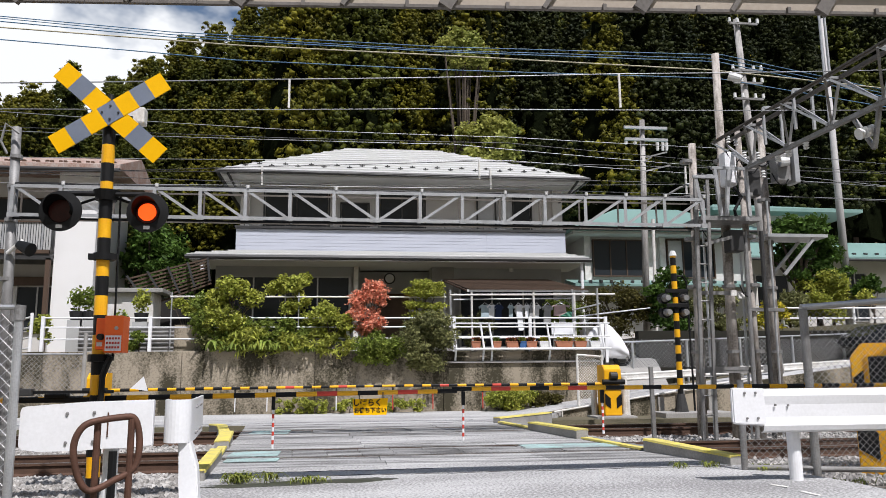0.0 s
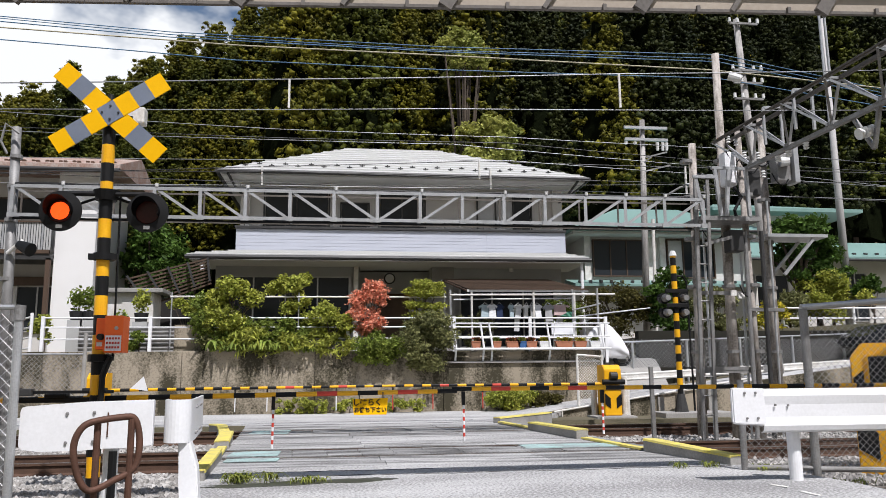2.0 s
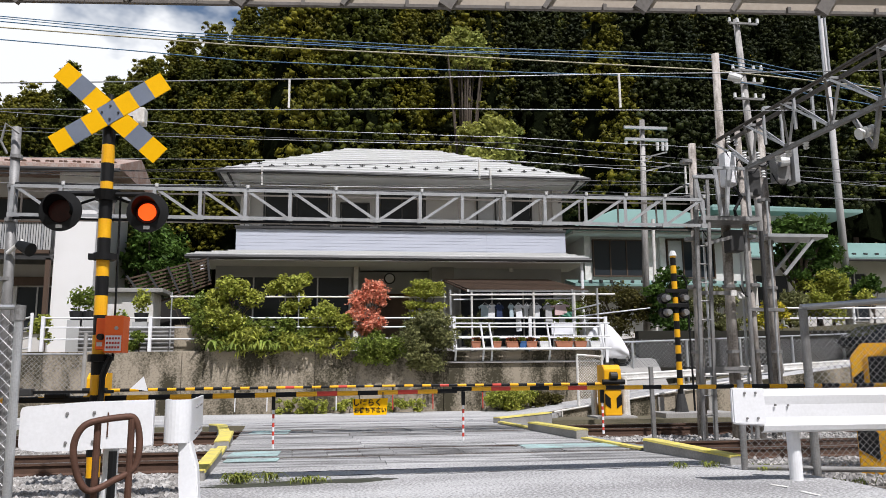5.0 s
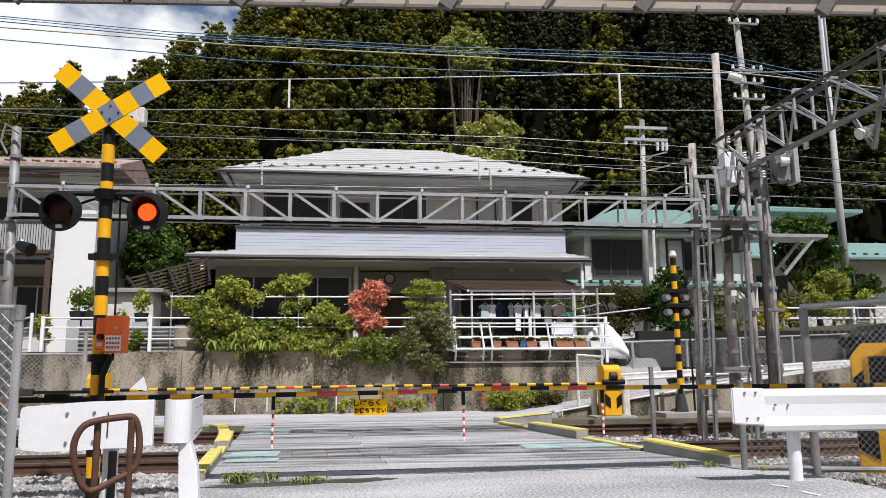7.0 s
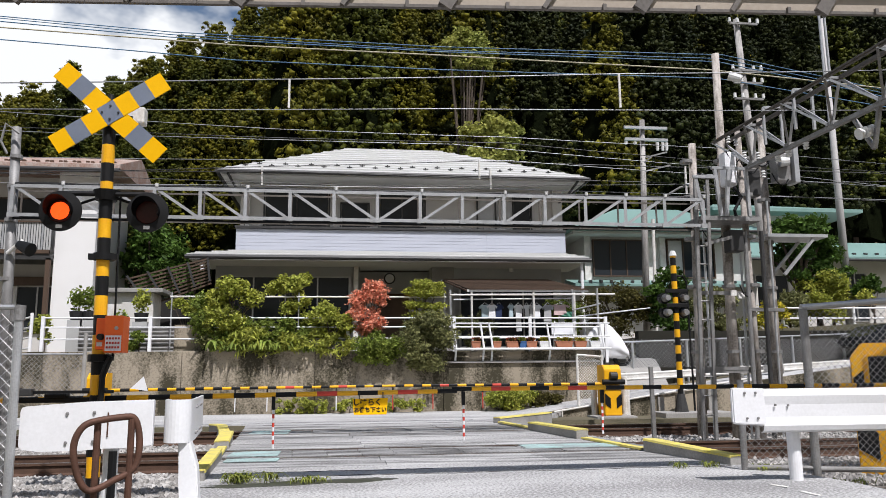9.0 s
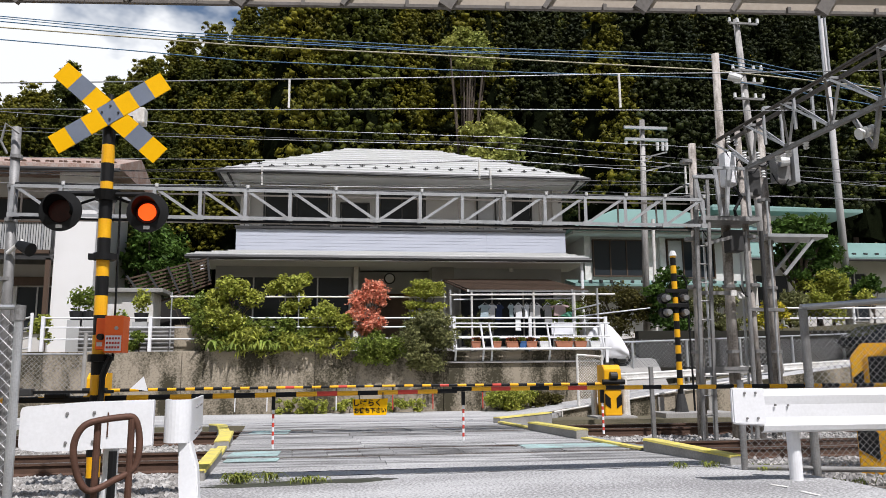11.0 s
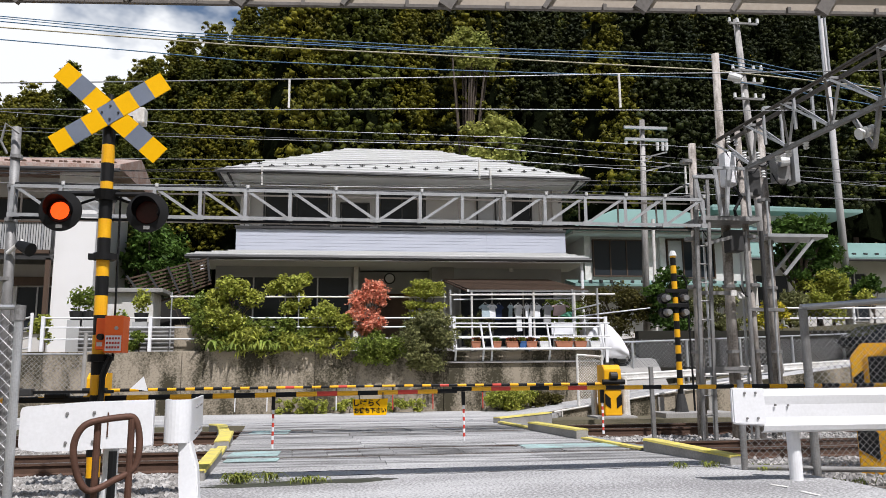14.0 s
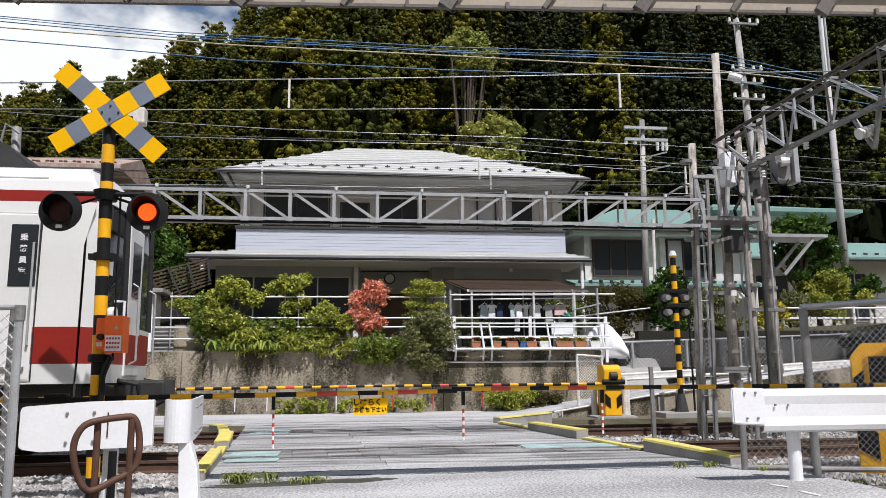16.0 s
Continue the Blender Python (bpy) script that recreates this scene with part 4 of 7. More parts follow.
truss = thing("cable_truss", (0.5, 12.8, 3.6), "grey steel lattice truss carrying cables along the tracks", "truss")
X0, X1, ZB, ZT = -5.27, 6.33, 3.61, 4.08
def angle(bm, a, b, w, t=0.008, back=0.04):
    """An angle section from a to b: a flat leg facing the road and a leg turned back along its upper edge."""
    a, b = Vector(a), Vector(b)
    d = (b - a).normalized()
    up = Vector((-d.z, 0, d.x))
    up = up if up.z > 0 or abs(up.z) < 1e-6 else -up
    bar(bm, a, b, t, w) if abs(d.z) < 0.999 else box(bm, a.x - w / 2, a.x + w / 2, a.y - t / 2, a.y + t / 2, a.z, b.z)
    off_ = up * (w / 2 - t / 2) + Vector((0, back / 2 + t / 2, 0))
    if abs(d.z) < 0.999:
        bar(bm, a + off_, b + off_, back, t)
    else:
        box(bm, a.x + w / 2 - t, a.x + w / 2, a.y + t / 2, a.y + t / 2 + back, a.z, b.z)
    return bm


for y in (12.62, 12.98):
    m = STEEL if y < 12.8 else STEEL_BROWN
    part("bottom_chord", angle(B(), (X0, y, ZB), (X1, y, ZB), 0.055), m, truss)
    part("top_chord", angle(B(), (X0, y, ZT), (X1, y, ZT), 0.055 if y < 12.8 else 0.03), m, truss)
part("cable_run", tube(B(), [(X0 + i * 0.6, 12.70, ZT + 0.05 + 0.008 * math.sin(i * 2.1)) for i in range(20)], 0.026), BLACK, truss, "bundle of black cables on the top chord")
part("cable_run", tube(B(), [(X0 + i * 0.6, 12.70, ZB - 0.045 + 0.006 * math.sin(i * 1.7)) for i in range(20)], 0.018), BLACK, truss, "black cable under the bottom chord")
n = 16
for i in range(n + 1):
    x = X0 + (X1 - X0) * i / n
    part("upright", angle(B(), (x, 12.608, ZB), (x, 12.608, ZT), 0.055), STEEL, truss)
    if i < n:
        xn = X0 + (X1 - X0) * (i + 1) / n
        a, b = ((x + 0.02, 12.632, ZT), (xn - 0.02, 12.632, ZB)) if i < 8 else ((x + 0.02, 12.632, ZB), (xn - 0.02, 12.632, ZT))
        part("diagonal", angle(B(), a, b, 0.045), STEEL, truss)
    part("back_upright", bar(B(), (x, 12.98, ZB), (x, 12.98, ZT), 0.025), STEEL_BROWN, truss)
    part("cross_tie", bar(B(), (x, 12.62, ZB), (x, 12.98, ZB), 0.04), STEEL, truss)
    part("gusset", box(B(), x - 0.055, x + 0.055, 12.600, 12.604, ZB - 0.04, ZB + 0.035), STEEL, truss)
    if i % 2 or i > 11:
        part("clamp", rod(B(), (x + 0.03, 12.62, ZT + 0.03), (x + 0.03, 12.62, ZT + 0.085), 0.024, 0.03, 10), PORCELAIN, truss)

# ladder-like steel post at the truss end
lp = thing("lattice_post", (6.28, 12.8, -0.2), "galvanised steel ladder post beside the tracks", "post")
for x in (6.17, 6.40):
    part("leg", bar(B(), (x - 0.02, 12.8, -0.3), (x + 0.13, 12.8, 4.5), 0.055), STEEL_DULL, lp)
for i in range(13):
    z = 0.3 + i * 0.33
    part("rung", rod(B(), (6.17 + z * 0.03, 12.8, z), (6.40 + z * 0.03, 12.8, z), 0.013, seg=6), STEEL_DULL, lp)

POLES = [pole((6.42, 13.4, -0.2), 5.36, 0.09, 0.07, POLEWOOD, "short grey timber pole", (0.16, 0)),
         pole((7.05, 13.3, -0.2), 7.17, 0.105, 0.07, POLEWOOD, "grey timber pole with an insulator", (0.08, 0)),
         pole((7.42, 13.1, -0.2), 5.54, 0.065, 0.055, POLEWOOD, "slim timber pole by the equipment platform", (-0.06, 0)),
         pole((8.0, 13.5, -0.2), 5.95, 0.105, 0.06, POLEWOOD, "grey timber pole with a bracket platform", (0.07, 0)),
         pole((12.3, 20.6, 1.0), 11.7, 0.14, 0.09, POLECON, "tall concrete utility pole", (-0.5, 0)),
         pole((10.62, 26.0, 2.0), 10.3, 0.135, 0.09, POLECON, "concrete utility pole with cross arms behind a covered motorcycle", (0.25, 0)),
         pole((18.48, 26.0, 2.6), 14.7, 0.16, 0.09, PALECON, "tall pale concrete utility pole before a white house", (0.0, 0))]
for p in POLES:
    base = p.location
    for z in (1.4, 2.6, 3.5, 4.3, 5.0):
        if base.z < 0.5:
            band(p, z, 0.108, (base.x + 0.02, base.y))
# cross arms, insulators and a street lamp on the pole behind the cycle
p = POLES[5]
for z, y in ((9.95, 25.85), (9.5, 25.85)):
    part("cross_arm", box(B(), 10.1, 11.75, y - 0.05, y + 0.05, z - 0.05, z + 0.05), STEEL, p)
for x in (10.15, 10.5, 11.35, 11.55, 11.7):
    part("insulator", rod(B(), (x, 25.85, 9.4), (x, 25.85, 9.1 if x > 11 else 9.3), 0.07, 0.05, 10), PORCELAIN, p)
tube_b = B()
tube(tube_b, [(10.8, 25.9, 6.9), (11.4, 25.6, 7.3), (11.9, 25.4, 7.6), (12.2, 25.3, 7.65)], 0.04)
part("lamp_arm", tube_b, STEEL_DULL, p)
part("lamp_head", box(B(), 12.0, 12.5, 25.15, 25.35, 7.6, 7.72, 0.04), STEEL, p, "pale street lamp head")
part("conduit", rod(B(), (10.9, 25.8, 2.4), (11.0, 25.8, 6.5), 0.06), WHITE_WORN, p)
for (x, y, z, d) in ((10.5, 25.85, 8.6, 0.6), (11.2, 25.85, 8.8, 0.5), (11.3, 25.85, 8.3, 0.5)):
    part("bracket", bar(B(), (10.75, 25.95, z), (x + d, y, z + 0.25), 0.05), STEEL_DULL, p)
# insulators on the tall pole
p = POLES[4]
for z in (11.5, 10.0, 9.6, 9.1):
    part("cross_arm", bar(B(), (11.5, 20.45, z), (12.4, 20.45, z), 0.06), STEEL_DULL, p)
    for x in (11.5, 11.75, 12.15, 12.4):
        part("insulator", rod(B(), (x, 20.45, z + 0.03), (x, 20.45, z + 0.17), 0.05, 0.04, 8), PORCELAIN, p)
# the pale pole: double pipe at its head
p = POLES[6]
for x in (18.2, 18.42):
    part("riser", rod(B(), (x, 25.75, 12.0), (x, 25.75, 14.9), 0.05), STEEL, p)
part("insulator", rod(B(), (7.12 + 0.15, 13.1, 6.65), (7.12 + 0.35, 13.0, 6.55), 0.09, 0.07, 12), PORCELAIN, POLES[1])

# equipment platform between the poles
pf = thing("equipment_platform", (6.95, 13.0, 3.75), "steel maintenance platform with guard rails on poles", "platform")
part("deck", box(B(), 6.35, 7.5, 12.75, 13.5, 3.74, 3.82), STEEL_DULL, pf)
for a, b in (((6.42, 12.8, 3.8), (6.3, 12.8, 4.55)), ((6.85, 12.78, 3.8), (6.95, 12.78, 4.72)), ((7.3, 12.78, 3.8), (7.28, 12.78, 4.72)), ((6.75, 12.78, 3.8), (6.68, 12.78, 4.72))):
    part("guard_post", bar(B(), a, b, 0.06), STEEL, pf)
part("guard_rail", bar(B(), (6.25, 12.78, 4.55), (6.7, 12.78, 4.55), 0.055), STEEL, pf)
part("guard_rail", bar(B(), (6.62, 12.78, 4.72), (7.3, 12.78, 4.72), 0.055), STEEL, pf)
part("brace", bar(B(), (6.4, 12.8, 3.3), (7.3, 13.0, 3.55), 0.06), STEEL_DULL, pf)
part("cable_box", box(B(), 6.95, 7.22, 12.9, 13.15, 3.2, 3.6, 0.02), STEEL_DARK, pf)
part("insulating_sheet", box(B(), 6.98, 7.22, 12.95, 13.2, 4.45, 5.1, 0.05), COVER, pf, "white wrapped equipment")
part("cable", tube(B(), [(7.1, 12.9, 4.4), (7.2, 12.85, 4.2), (7.05, 12.85, 3.95), (7.1, 12.9, 3.85)], 0.03), BLACK, pf)
sw = thing("switch_box", (7.55, 13.3, 4.3), "dark switch box on a concrete pole", "equipment box")
part("body", box(B(), 7.45, 7.75, 13.1, 13.4, 4.3, 4.8, 0.02), STEEL_DARK, sw)
hb = thing("insulator_box", (8.35, 13.2, 4.6), "pale steel box bracketed to a pole", "equipment box")
part("body", box(B(), 8.1, 8.4, 13.1, 13.35, 4.6, 5.15, 0.02), STEEL_DULL, hb)
part("plate", box(B(), 8.4, 8.5, 13.0, 13.3, 4.55, 5.3, 0.01), STEEL, hb)
part("insulator", rod(B(), (8.15, 13.05, 4.95), (8.3, 13.0, 4.95), 0.1, 0.08, 12), PORCELAIN, hb)
sp = thing("bracket_platform", (8.3, 13.3, 3.45), "small steel shelf platform braced to a pole", "platform")
part("deck", box(B(), 7.75, 8.95, 13.0, 13.6, 3.5, 3.56), STEEL, sp)
for y in (13.05, 13.55):
    part("brace", bar(B(), (8.05, y, 2.8), (8.7, y, 3.5), 0.05), STEEL, sp)
for z, xa, xb in ((2.45, 6.3, 7.4), (1.05, 6.2, 7.4), (2.15, 7.3, 8.0), (1.1, 6.3, 7.5)):
    solo("tie_bar", bar(B(), (xa, 13.0, z), (xb, 13.1, z), 0.06), STEEL_DULL, "steel tie bar between poles", "tie bar", "pole ties", at=((xa + xb) / 2, 13.05, z))
for x in (7.62, 7.3):
    solo("cable_pipe", rod(B(), (x - 0.05, 13.0, -0.2), (x, 13.0, 3.6), 0.04, seg=10), STEEL_DARK if x > 7.5 else STEEL_DULL, "cable pipe strapped between poles", "pipe", "cable pipes", at=(x, 13, 0))

# catenary gantry reaching over the tracks towards the near side
cg = thing("catenary_gantry", (7.6, 12.0, 5), "grey steel lattice gantry beam for overhead wires", "gantry")
GA, GB = Vector((6.95, 13.3, 5.36)), Vector((7.22, 5.6, 5.36))
off, low = Vector((0.24, 0.0, 0.0)), Vector((0.36, 0.0, -0.62))
part("top_chord", angle(B(), GA, GB, 0.075, 0.012, 0.06), STEEL_BROWN, cg)
part("top_chord", bar(B(), GA + off, GB + off, 0.05, 0.06), STEEL_BROWN, cg)
part("bottom_chord", bar(B(), GA.lerp(GB, 0.06) + low, GB + low, 0.07), STEEL_DULL, cg)
NODES = 7
for i in range(NODES):
    a, c, b = GA.lerp(GB, i / NODES), GA.lerp(GB, (i + 0.62) / NODES), GA.lerp(GB, (i + 1) / NODES)
    for p0, p1, m in ((a, c + low, STEEL), (a + off, c + low, STEEL), (b, c + low, STEEL_DULL), (b + off, c + low, STEEL)):
        part("web", bar(B(), p0, p1, 0.036), m, cg)
    part("web", bar(B(), a, a + off, 0.04), STEEL_DULL, cg)
    part("gusset", box(B(), (c + low).x - 0.05, (c + low).x + 0.05, c.y - 0.09, c.y + 0.09, (c + low).z + 0.02, (c + low).z + 0.08), STEEL_DULL, cg)
for t in (0.20, 0.31):
    a = GA.lerp(GB, t)
    br = B()
    bar(br, a + Vector((0.1, 0, -0.5)), a + Vector((0.1, 0, 0.16)), 0.04)
    bar(br, a + Vector((0.1, 0, 0.16)), a + Vector((0.42, 0, 0.18)), 0.04)
    bar(br, a + Vector((0.42, 0, 0.18)), a + Vector((0.42, 0, -0.5)), 0.04)
    part("hanger_frame", br, STEEL, cg)
for t in (0.20, 0.24, 0.30):
    a = GA.lerp(GB, t) + Vector((0.3, 0, -0.7))
    ins = B()
    for k in range(3):
        rod(ins, a - Vector((0, 0, 0.04 * k)), a - Vector((0, 0, 0.04 * k + 0.02)), 0.05, 0.035, 12)
    part("insulator", ins, PORCELAIN, cg)
for y0, y1 in ((10.0, 9.62), (9.4, 9.62)):
    part("drop_arm", bar(B(), (7.45, y0, 4.76), (7.47, y1, 4.16), 0.055), STEEL_DULL, cg)

spool = B()
for k in range(5):
    rod(spool, (7.24 + 0.05 * k, 9.62, 4.36 + 0.015 * k), (7.27 + 0.05 * k, 9.62, 4.37 + 0.015 * k), 0.085 if k % 2 == 0 else 0.05, 0.085 if k % 2 == 0 else 0.05, 14)
part("insulator", spool, PORCELAIN, cg, "white ribbed insulator")
# cable loops and small fittings on the pole group
for i, (x, z, dx) in enumerate(((7.02, 5.1, 0.3), (7.3, 4.9, 0.35), (7.5, 5.05, 0.4), (7.9, 4.7, 0.35), (6.45, 3.6, 0.4), (7.1, 2.6, 0.25))):
    solo("cable_loop", tube(B(), sag((x, 12.95, z), (x + dx, 13.0, z - 0.1), 0.16), 0.012, 5), BLACK, "black cable looped between poles", "cable", "cable loops", at=(x, 12.95, z))
for i, (x, z) in enumerate(((7.05, 5.25), (7.2, 5.2), (7.35, 4.95), (7.62, 4.95), (7.7, 4.6), (6.55, 4.3))):
    ib = B()
    for k in range(3):
        rod(ib, (x, 12.9, z + 0.05 * k), (x, 12.9, z + 0.05 * k + 0.025), 0.045, 0.03, 10)
    solo("line_insulator", ib, PORCELAIN, "small white line insulator on a pole", "insulator", "line insulators", at=(x, 12.9, z))
for x, z0, z1 in ((6.52, 0.0, 3.6), (7.22, 0.0, 3.2), (7.82, 0.0, 4.2)):
    solo("cable_pipe", rod(B(), (x, 13.12, z0 - 0.2), (x + 0.03, 13.12, z1), 0.022, seg=8), STEEL, "thin steel cable pipe on a pole", "pipe", "cable pipes", at=(x, 13.12, 0))
for x, z in ((7.15, 2.4), (7.0, 2.45)):
    solo("pole_plate", box(B(), x - 0.06, x + 0.06, 13.0, 13.02, z - 0.05, z + 0.05), WHITE_WORN, "small pale number plate on a pole", "plate", at=(x, 13, z))

# wires
def wire(pts, r, material, label="thin overhead line wire along the tracks", group="overhead wires"):
    return solo("overhead_wire", tube(B(), pts, r, 5), material, label, "wire", group, at=pts[0])


CAT = WIRE_PALE


def strung(y, pts, r, material, label="thin overhead line wire along the tracks"):
    """A wire at one distance through points of x and z, carried on past both ends, with a light sag between the points."""
    p = [Vector((x, y, z)) for x, z in pts]
    first, last = p[0] + (p[0] - p[1]).normalized() * 40, p[-1] + (p[-1] - p[-2]).normalized() * 40
    out = [first] + [q for a, b in zip(p, p[1:]) for q in sag(a, b, (b - a).length * 0.002, 6)[:-1]] + [p[-1], last]
    return wire(out, r, material, label)


strung(10.85, [(-4.82, 5.12), (-1.59, 5.30), (4.21, 5.64), (8.77, 5.90)], 0.009, CAT, "messenger wire above the near track")
strung(10.85, [(-4.79, 4.74), (1.43, 4.97), (8.69, 5.21)], 0.0075, CAT, "contact wire above the near track")
for x, z0, z1 in ((-0.84, 4.90, 5.34), (4.2, 5.09, 5.64)):
    solo("wire_hanger", bar(B(), (x, 10.85, z0), (x, 10.85, z1), 0.03), WHITE_WORN, "white hanger between overhead wires", "hanger", "wire hangers", at=(x, 10.85, 5))
for x, z0, z1 in ((-1.64, 4.74, 5.12), (2.7, 4.96, 5.38), (2.93, 4.76, 5.18), (7.13, 4.75, 5.35)):
    solo("wire_hanger", bar(B(), (x, 14.9, z0), (x, 14.9, z1), 0.035), WHITE_WORN, "white hanger between overhead wires", "hanger", "wire hangers", at=(x, 14.9, z0))
strung(14.9, [(-6.5, 4.86), (-1.6, 5.12), (2.7, 5.35), (7.13, 5.33)], 0.008, WIRE, "messenger wire above the far track")
strung(14.9, [(-6.5, 4.68), (-1.6, 4.74), (2.9, 4.78), (7.13, 4.75)], 0.0075, CAT, "contact wire above the far track")
# sheathed supply wires run to the pole group, then slant away east
SUPPLY = (([(-6.12, 7.19), (-4.69, 7.14), (-2.01, 7.05), (1.8, 7.03), (7.2, 6.97)], WIRE_TAN, 0.013, (10.71, 6.61)),
          ([(-6.14, 7.40), (-3.22, 7.25), (1.8, 7.20), (7.46, 7.30)], WIRE_BLUE, 0.009, (10.70, 6.57)),
          ([(-6.1, 7.30), (-3.22, 7.15), (1.8, 7.10), (7.33, 7.15)], WIRE_BLUE, 0.010, (10.69, 6.43)),
          ([(-6.1, 6.96), (-3.89, 6.86), (-2.0, 6.76), (1.8, 6.74), (7.31, 6.80)], WIRE_BLUE, 0.010, (10.66, 6.22)),
          ([(-6.1, 7.36), (-3.22, 7.20), (1.8, 7.13), (7.4, 7.22)], WIRE_BLUE, 0.008, (10.70, 6.50)))
for pts_, m, r, end in SUPPLY:
    a = [Vector((x, 13.6, z)) for x, z in pts_]
    wire([a[0] + (a[0] - a[1]).normalized() * 30] + a, r, m, "sheathed supply wire between poles")
    b = Vector((end[0], 13.3, end[1]))
    wire([a[-1], b, b + (b - a[-1]).normalized() * 30], r, m, "sheathed supply wire leaving the pole group")
for y, pts_, m in ((14.0, [(-6.17, 5.77), (-1.19, 5.60), (3.12, 5.58), (7.3, 5.49), (11.0, 5.26)], WIRE_PALE), (14.05, [(-6.15, 5.51), (-1.19, 5.45), (3.12, 5.48), (7.28, 5.23), (11.0, 5.10)], WIRE),
                   (13.95, [(-6.1, 5.40), (-1.19, 5.38), (2.01, 5.39), (7.27, 5.08), (11.03, 4.77)], WIRE_PALE), (14.1, [(-6.11, 4.96), (-1.18, 5.04), (3.11, 5.14), (7.26, 4.96)], WIRE_PALE),
                   (14.15, [(-6.09, 4.73), (-1.17, 4.83), (6.3, 4.79), (8.43, 4.58), (11.0, 4.50)], WIRE), (13.8, [(-6.1, 4.60), (0.0, 4.50), (6.4, 4.66), (11.0, 4.83)], WIRE)):
    strung(y, pts_, 0.0065, m)


# ---- footbridge beam overhead ----
ob = thing("overhead_walkway", (1, 5.6, 4.1), "dusty beige panelled walkway edge above the road", "walkway")
SL = 0.038
def bw(x, dy, dz):
    return Vector((x, 6.0 - (x - 1.0) * 0.0 + dy, 4.123 + (x - 0.8) * SL + dz))
bm = B()
bar(bm, bw(-9, 0, -0.012), bw(12, 0, -0.012), 0.04, 0.026)
part("edge_beam", bm, DUSTY, ob)
part("panel_run", bar(B(), bw(-9, 0.02, 0.11), bw(12, 0.02, 0.11), 0.03, 0.2), BEIGE, ob, "dusty beige panels")
part("top_beam", bar(B(), bw(-9, -0.02, 0.24), bw(12, -0.02, 0.24), 0.09, 0.07), STEEL_DULL, ob)
part("deck", bar(B(), bw(-9, 0.03, 0.33), bw(12, 0.03, 0.33), 0.3, 0.08), CONCRETE, ob)
for i in range(24):
    x = -8.6 + i * 0.86
    part("rib", bar(B(), bw(x - 0.05, -0.02, -0.02), bw(x + 0.16, -0.02, 0.3), 0.05, 0.12 if i % 2 else 0.04), DUSTY, ob)
    part("clip", box(B(), x - 0.385, x - 0.355, 5.95, 5.98, bw(x - 0.37, 0, -0.04).z, bw(x - 0.37, 0, 0.02).z), DUSTY, ob)


# ---- near crossing signal ----
def striped_post(p, x, y, z0, z1, r, first, step, lean=(0.0, 0.0)):
    z, k = z0, first
    while z < z1 - 0.01:
        zn = min(z + step, z1)
        f0, f1 = (z - z0) / (z1 - z0), (zn - z0) / (z1 - z0)
        part("stripe", rod(B(), (x + lean[0] * f0, y, z), (x + lean[0] * f1, y, zn), r, r, 20, True), YELLOW if k % 2 else BLACK, p, smooth=False)
        z, k = zn, k + 1


cs = thing("crossing_signal", (-2.38, 7.9, -0.2), "black and yellow level crossing signal with crossbuck and twin red lights", "crossing signal")
striped_post(cs, -2.36, 7.9, -0.288, 3.78, 0.062, 1, 0.193, (-0.06, 0))
part("cap", rod(B(), (-2.42, 7.9, 3.78), (-2.42, 7.9, 3.92), 0.05, 0.03, 14), BLACK, cs)


def crossbuck(parent, cx, y, cz, length, width):
    for s, tilt in ((1, 34.5), (-1, -41.0)):
        a = radians(tilt)
        ux, uz = math.cos(a), math.sin(a)
        n = 7
        length = length if s == 1 else length * 1.06
        for i in range(n):
            if i == 3 and s == -1:
                continue
            t0, t1 = -length / 2 + length * i / n, -length / 2 + length * (i + 1) / n
            yy = y + (0.0 if s == 1 else 0.006)
            bm = B()
            vs = [(t0, -width / 2), (t1, -width / 2), (t1, width / 2), (t0, width / 2)]
            prism(bm, [(cx + u * ux - v * uz, cz + u * uz + v * ux) for u, v in vs], "y", yy - 0.012, yy + 0.004)
            part("board", bm, SIGNGREY if i in (1, 3, 5) else SIGNYELLOW, parent)
    for dx, dz in ((0, 0.07), (0, -0.07), (0.08, 0), (-0.08, 0)):
        part("bolt", rod(B(), (cx + dx, y - 0.012, cz + dz), (cx + dx, y - 0.024, cz + dz), 0.012, 0.01, 8), STEEL_DARK, parent)


crossbuck(cs, -2.385, 7.8, 3.695, 1.27, 0.205)
part("bell_box", box(B(), -2.30, -2.12, 8.05, 8.2, 3.68, 3.86, 0.02), WHITE_WORN, cs, "pale warning bell box")
part("bell_bracket", bar(B(), (-2.40, 7.92, 3.72), (-2.2, 8.1, 3.74), 0.03), BLACK, cs)
part("arm", rod(B(), (-2.86, 7.86, 2.86), (-1.95, 7.86, 2.86), 0.025), BLACK, cs)
part("collar", rod(B(), (-2.40, 7.9, 2.80), (-2.40, 7.9, 2.90), 0.10, 0.13, 18), BLACK, cs)
part("collar", rod(B(), (-2.39, 7.9, 2.19), (-2.39, 7.9, 2.26), 0.10, 0.10, 18), BLACK, cs)
part("collar", rod(B(), (-2.37, 7.9, 1.19), (-2.37, 7.9, 1.26), 0.11, 0.11, 18), BLACK, cs)
part("bracket", bar(B(), (-2.52, 7.86, 2.22), (-2.25, 7.86, 2.22), 0.06), BLACK, cs)
part("side_pipe", tube(B(), [(-2.45, 7.97, 0.1), (-2.46, 7.97, 2.2), (-2.47, 7.97, 3.2)], 0.010, 6), BLACK, cs)
part("side_pipe", tube(B(), [(-2.26, 7.95, 1.2), (-2.28, 7.95, 2.9)], 0.012, 6), BLACK, cs)
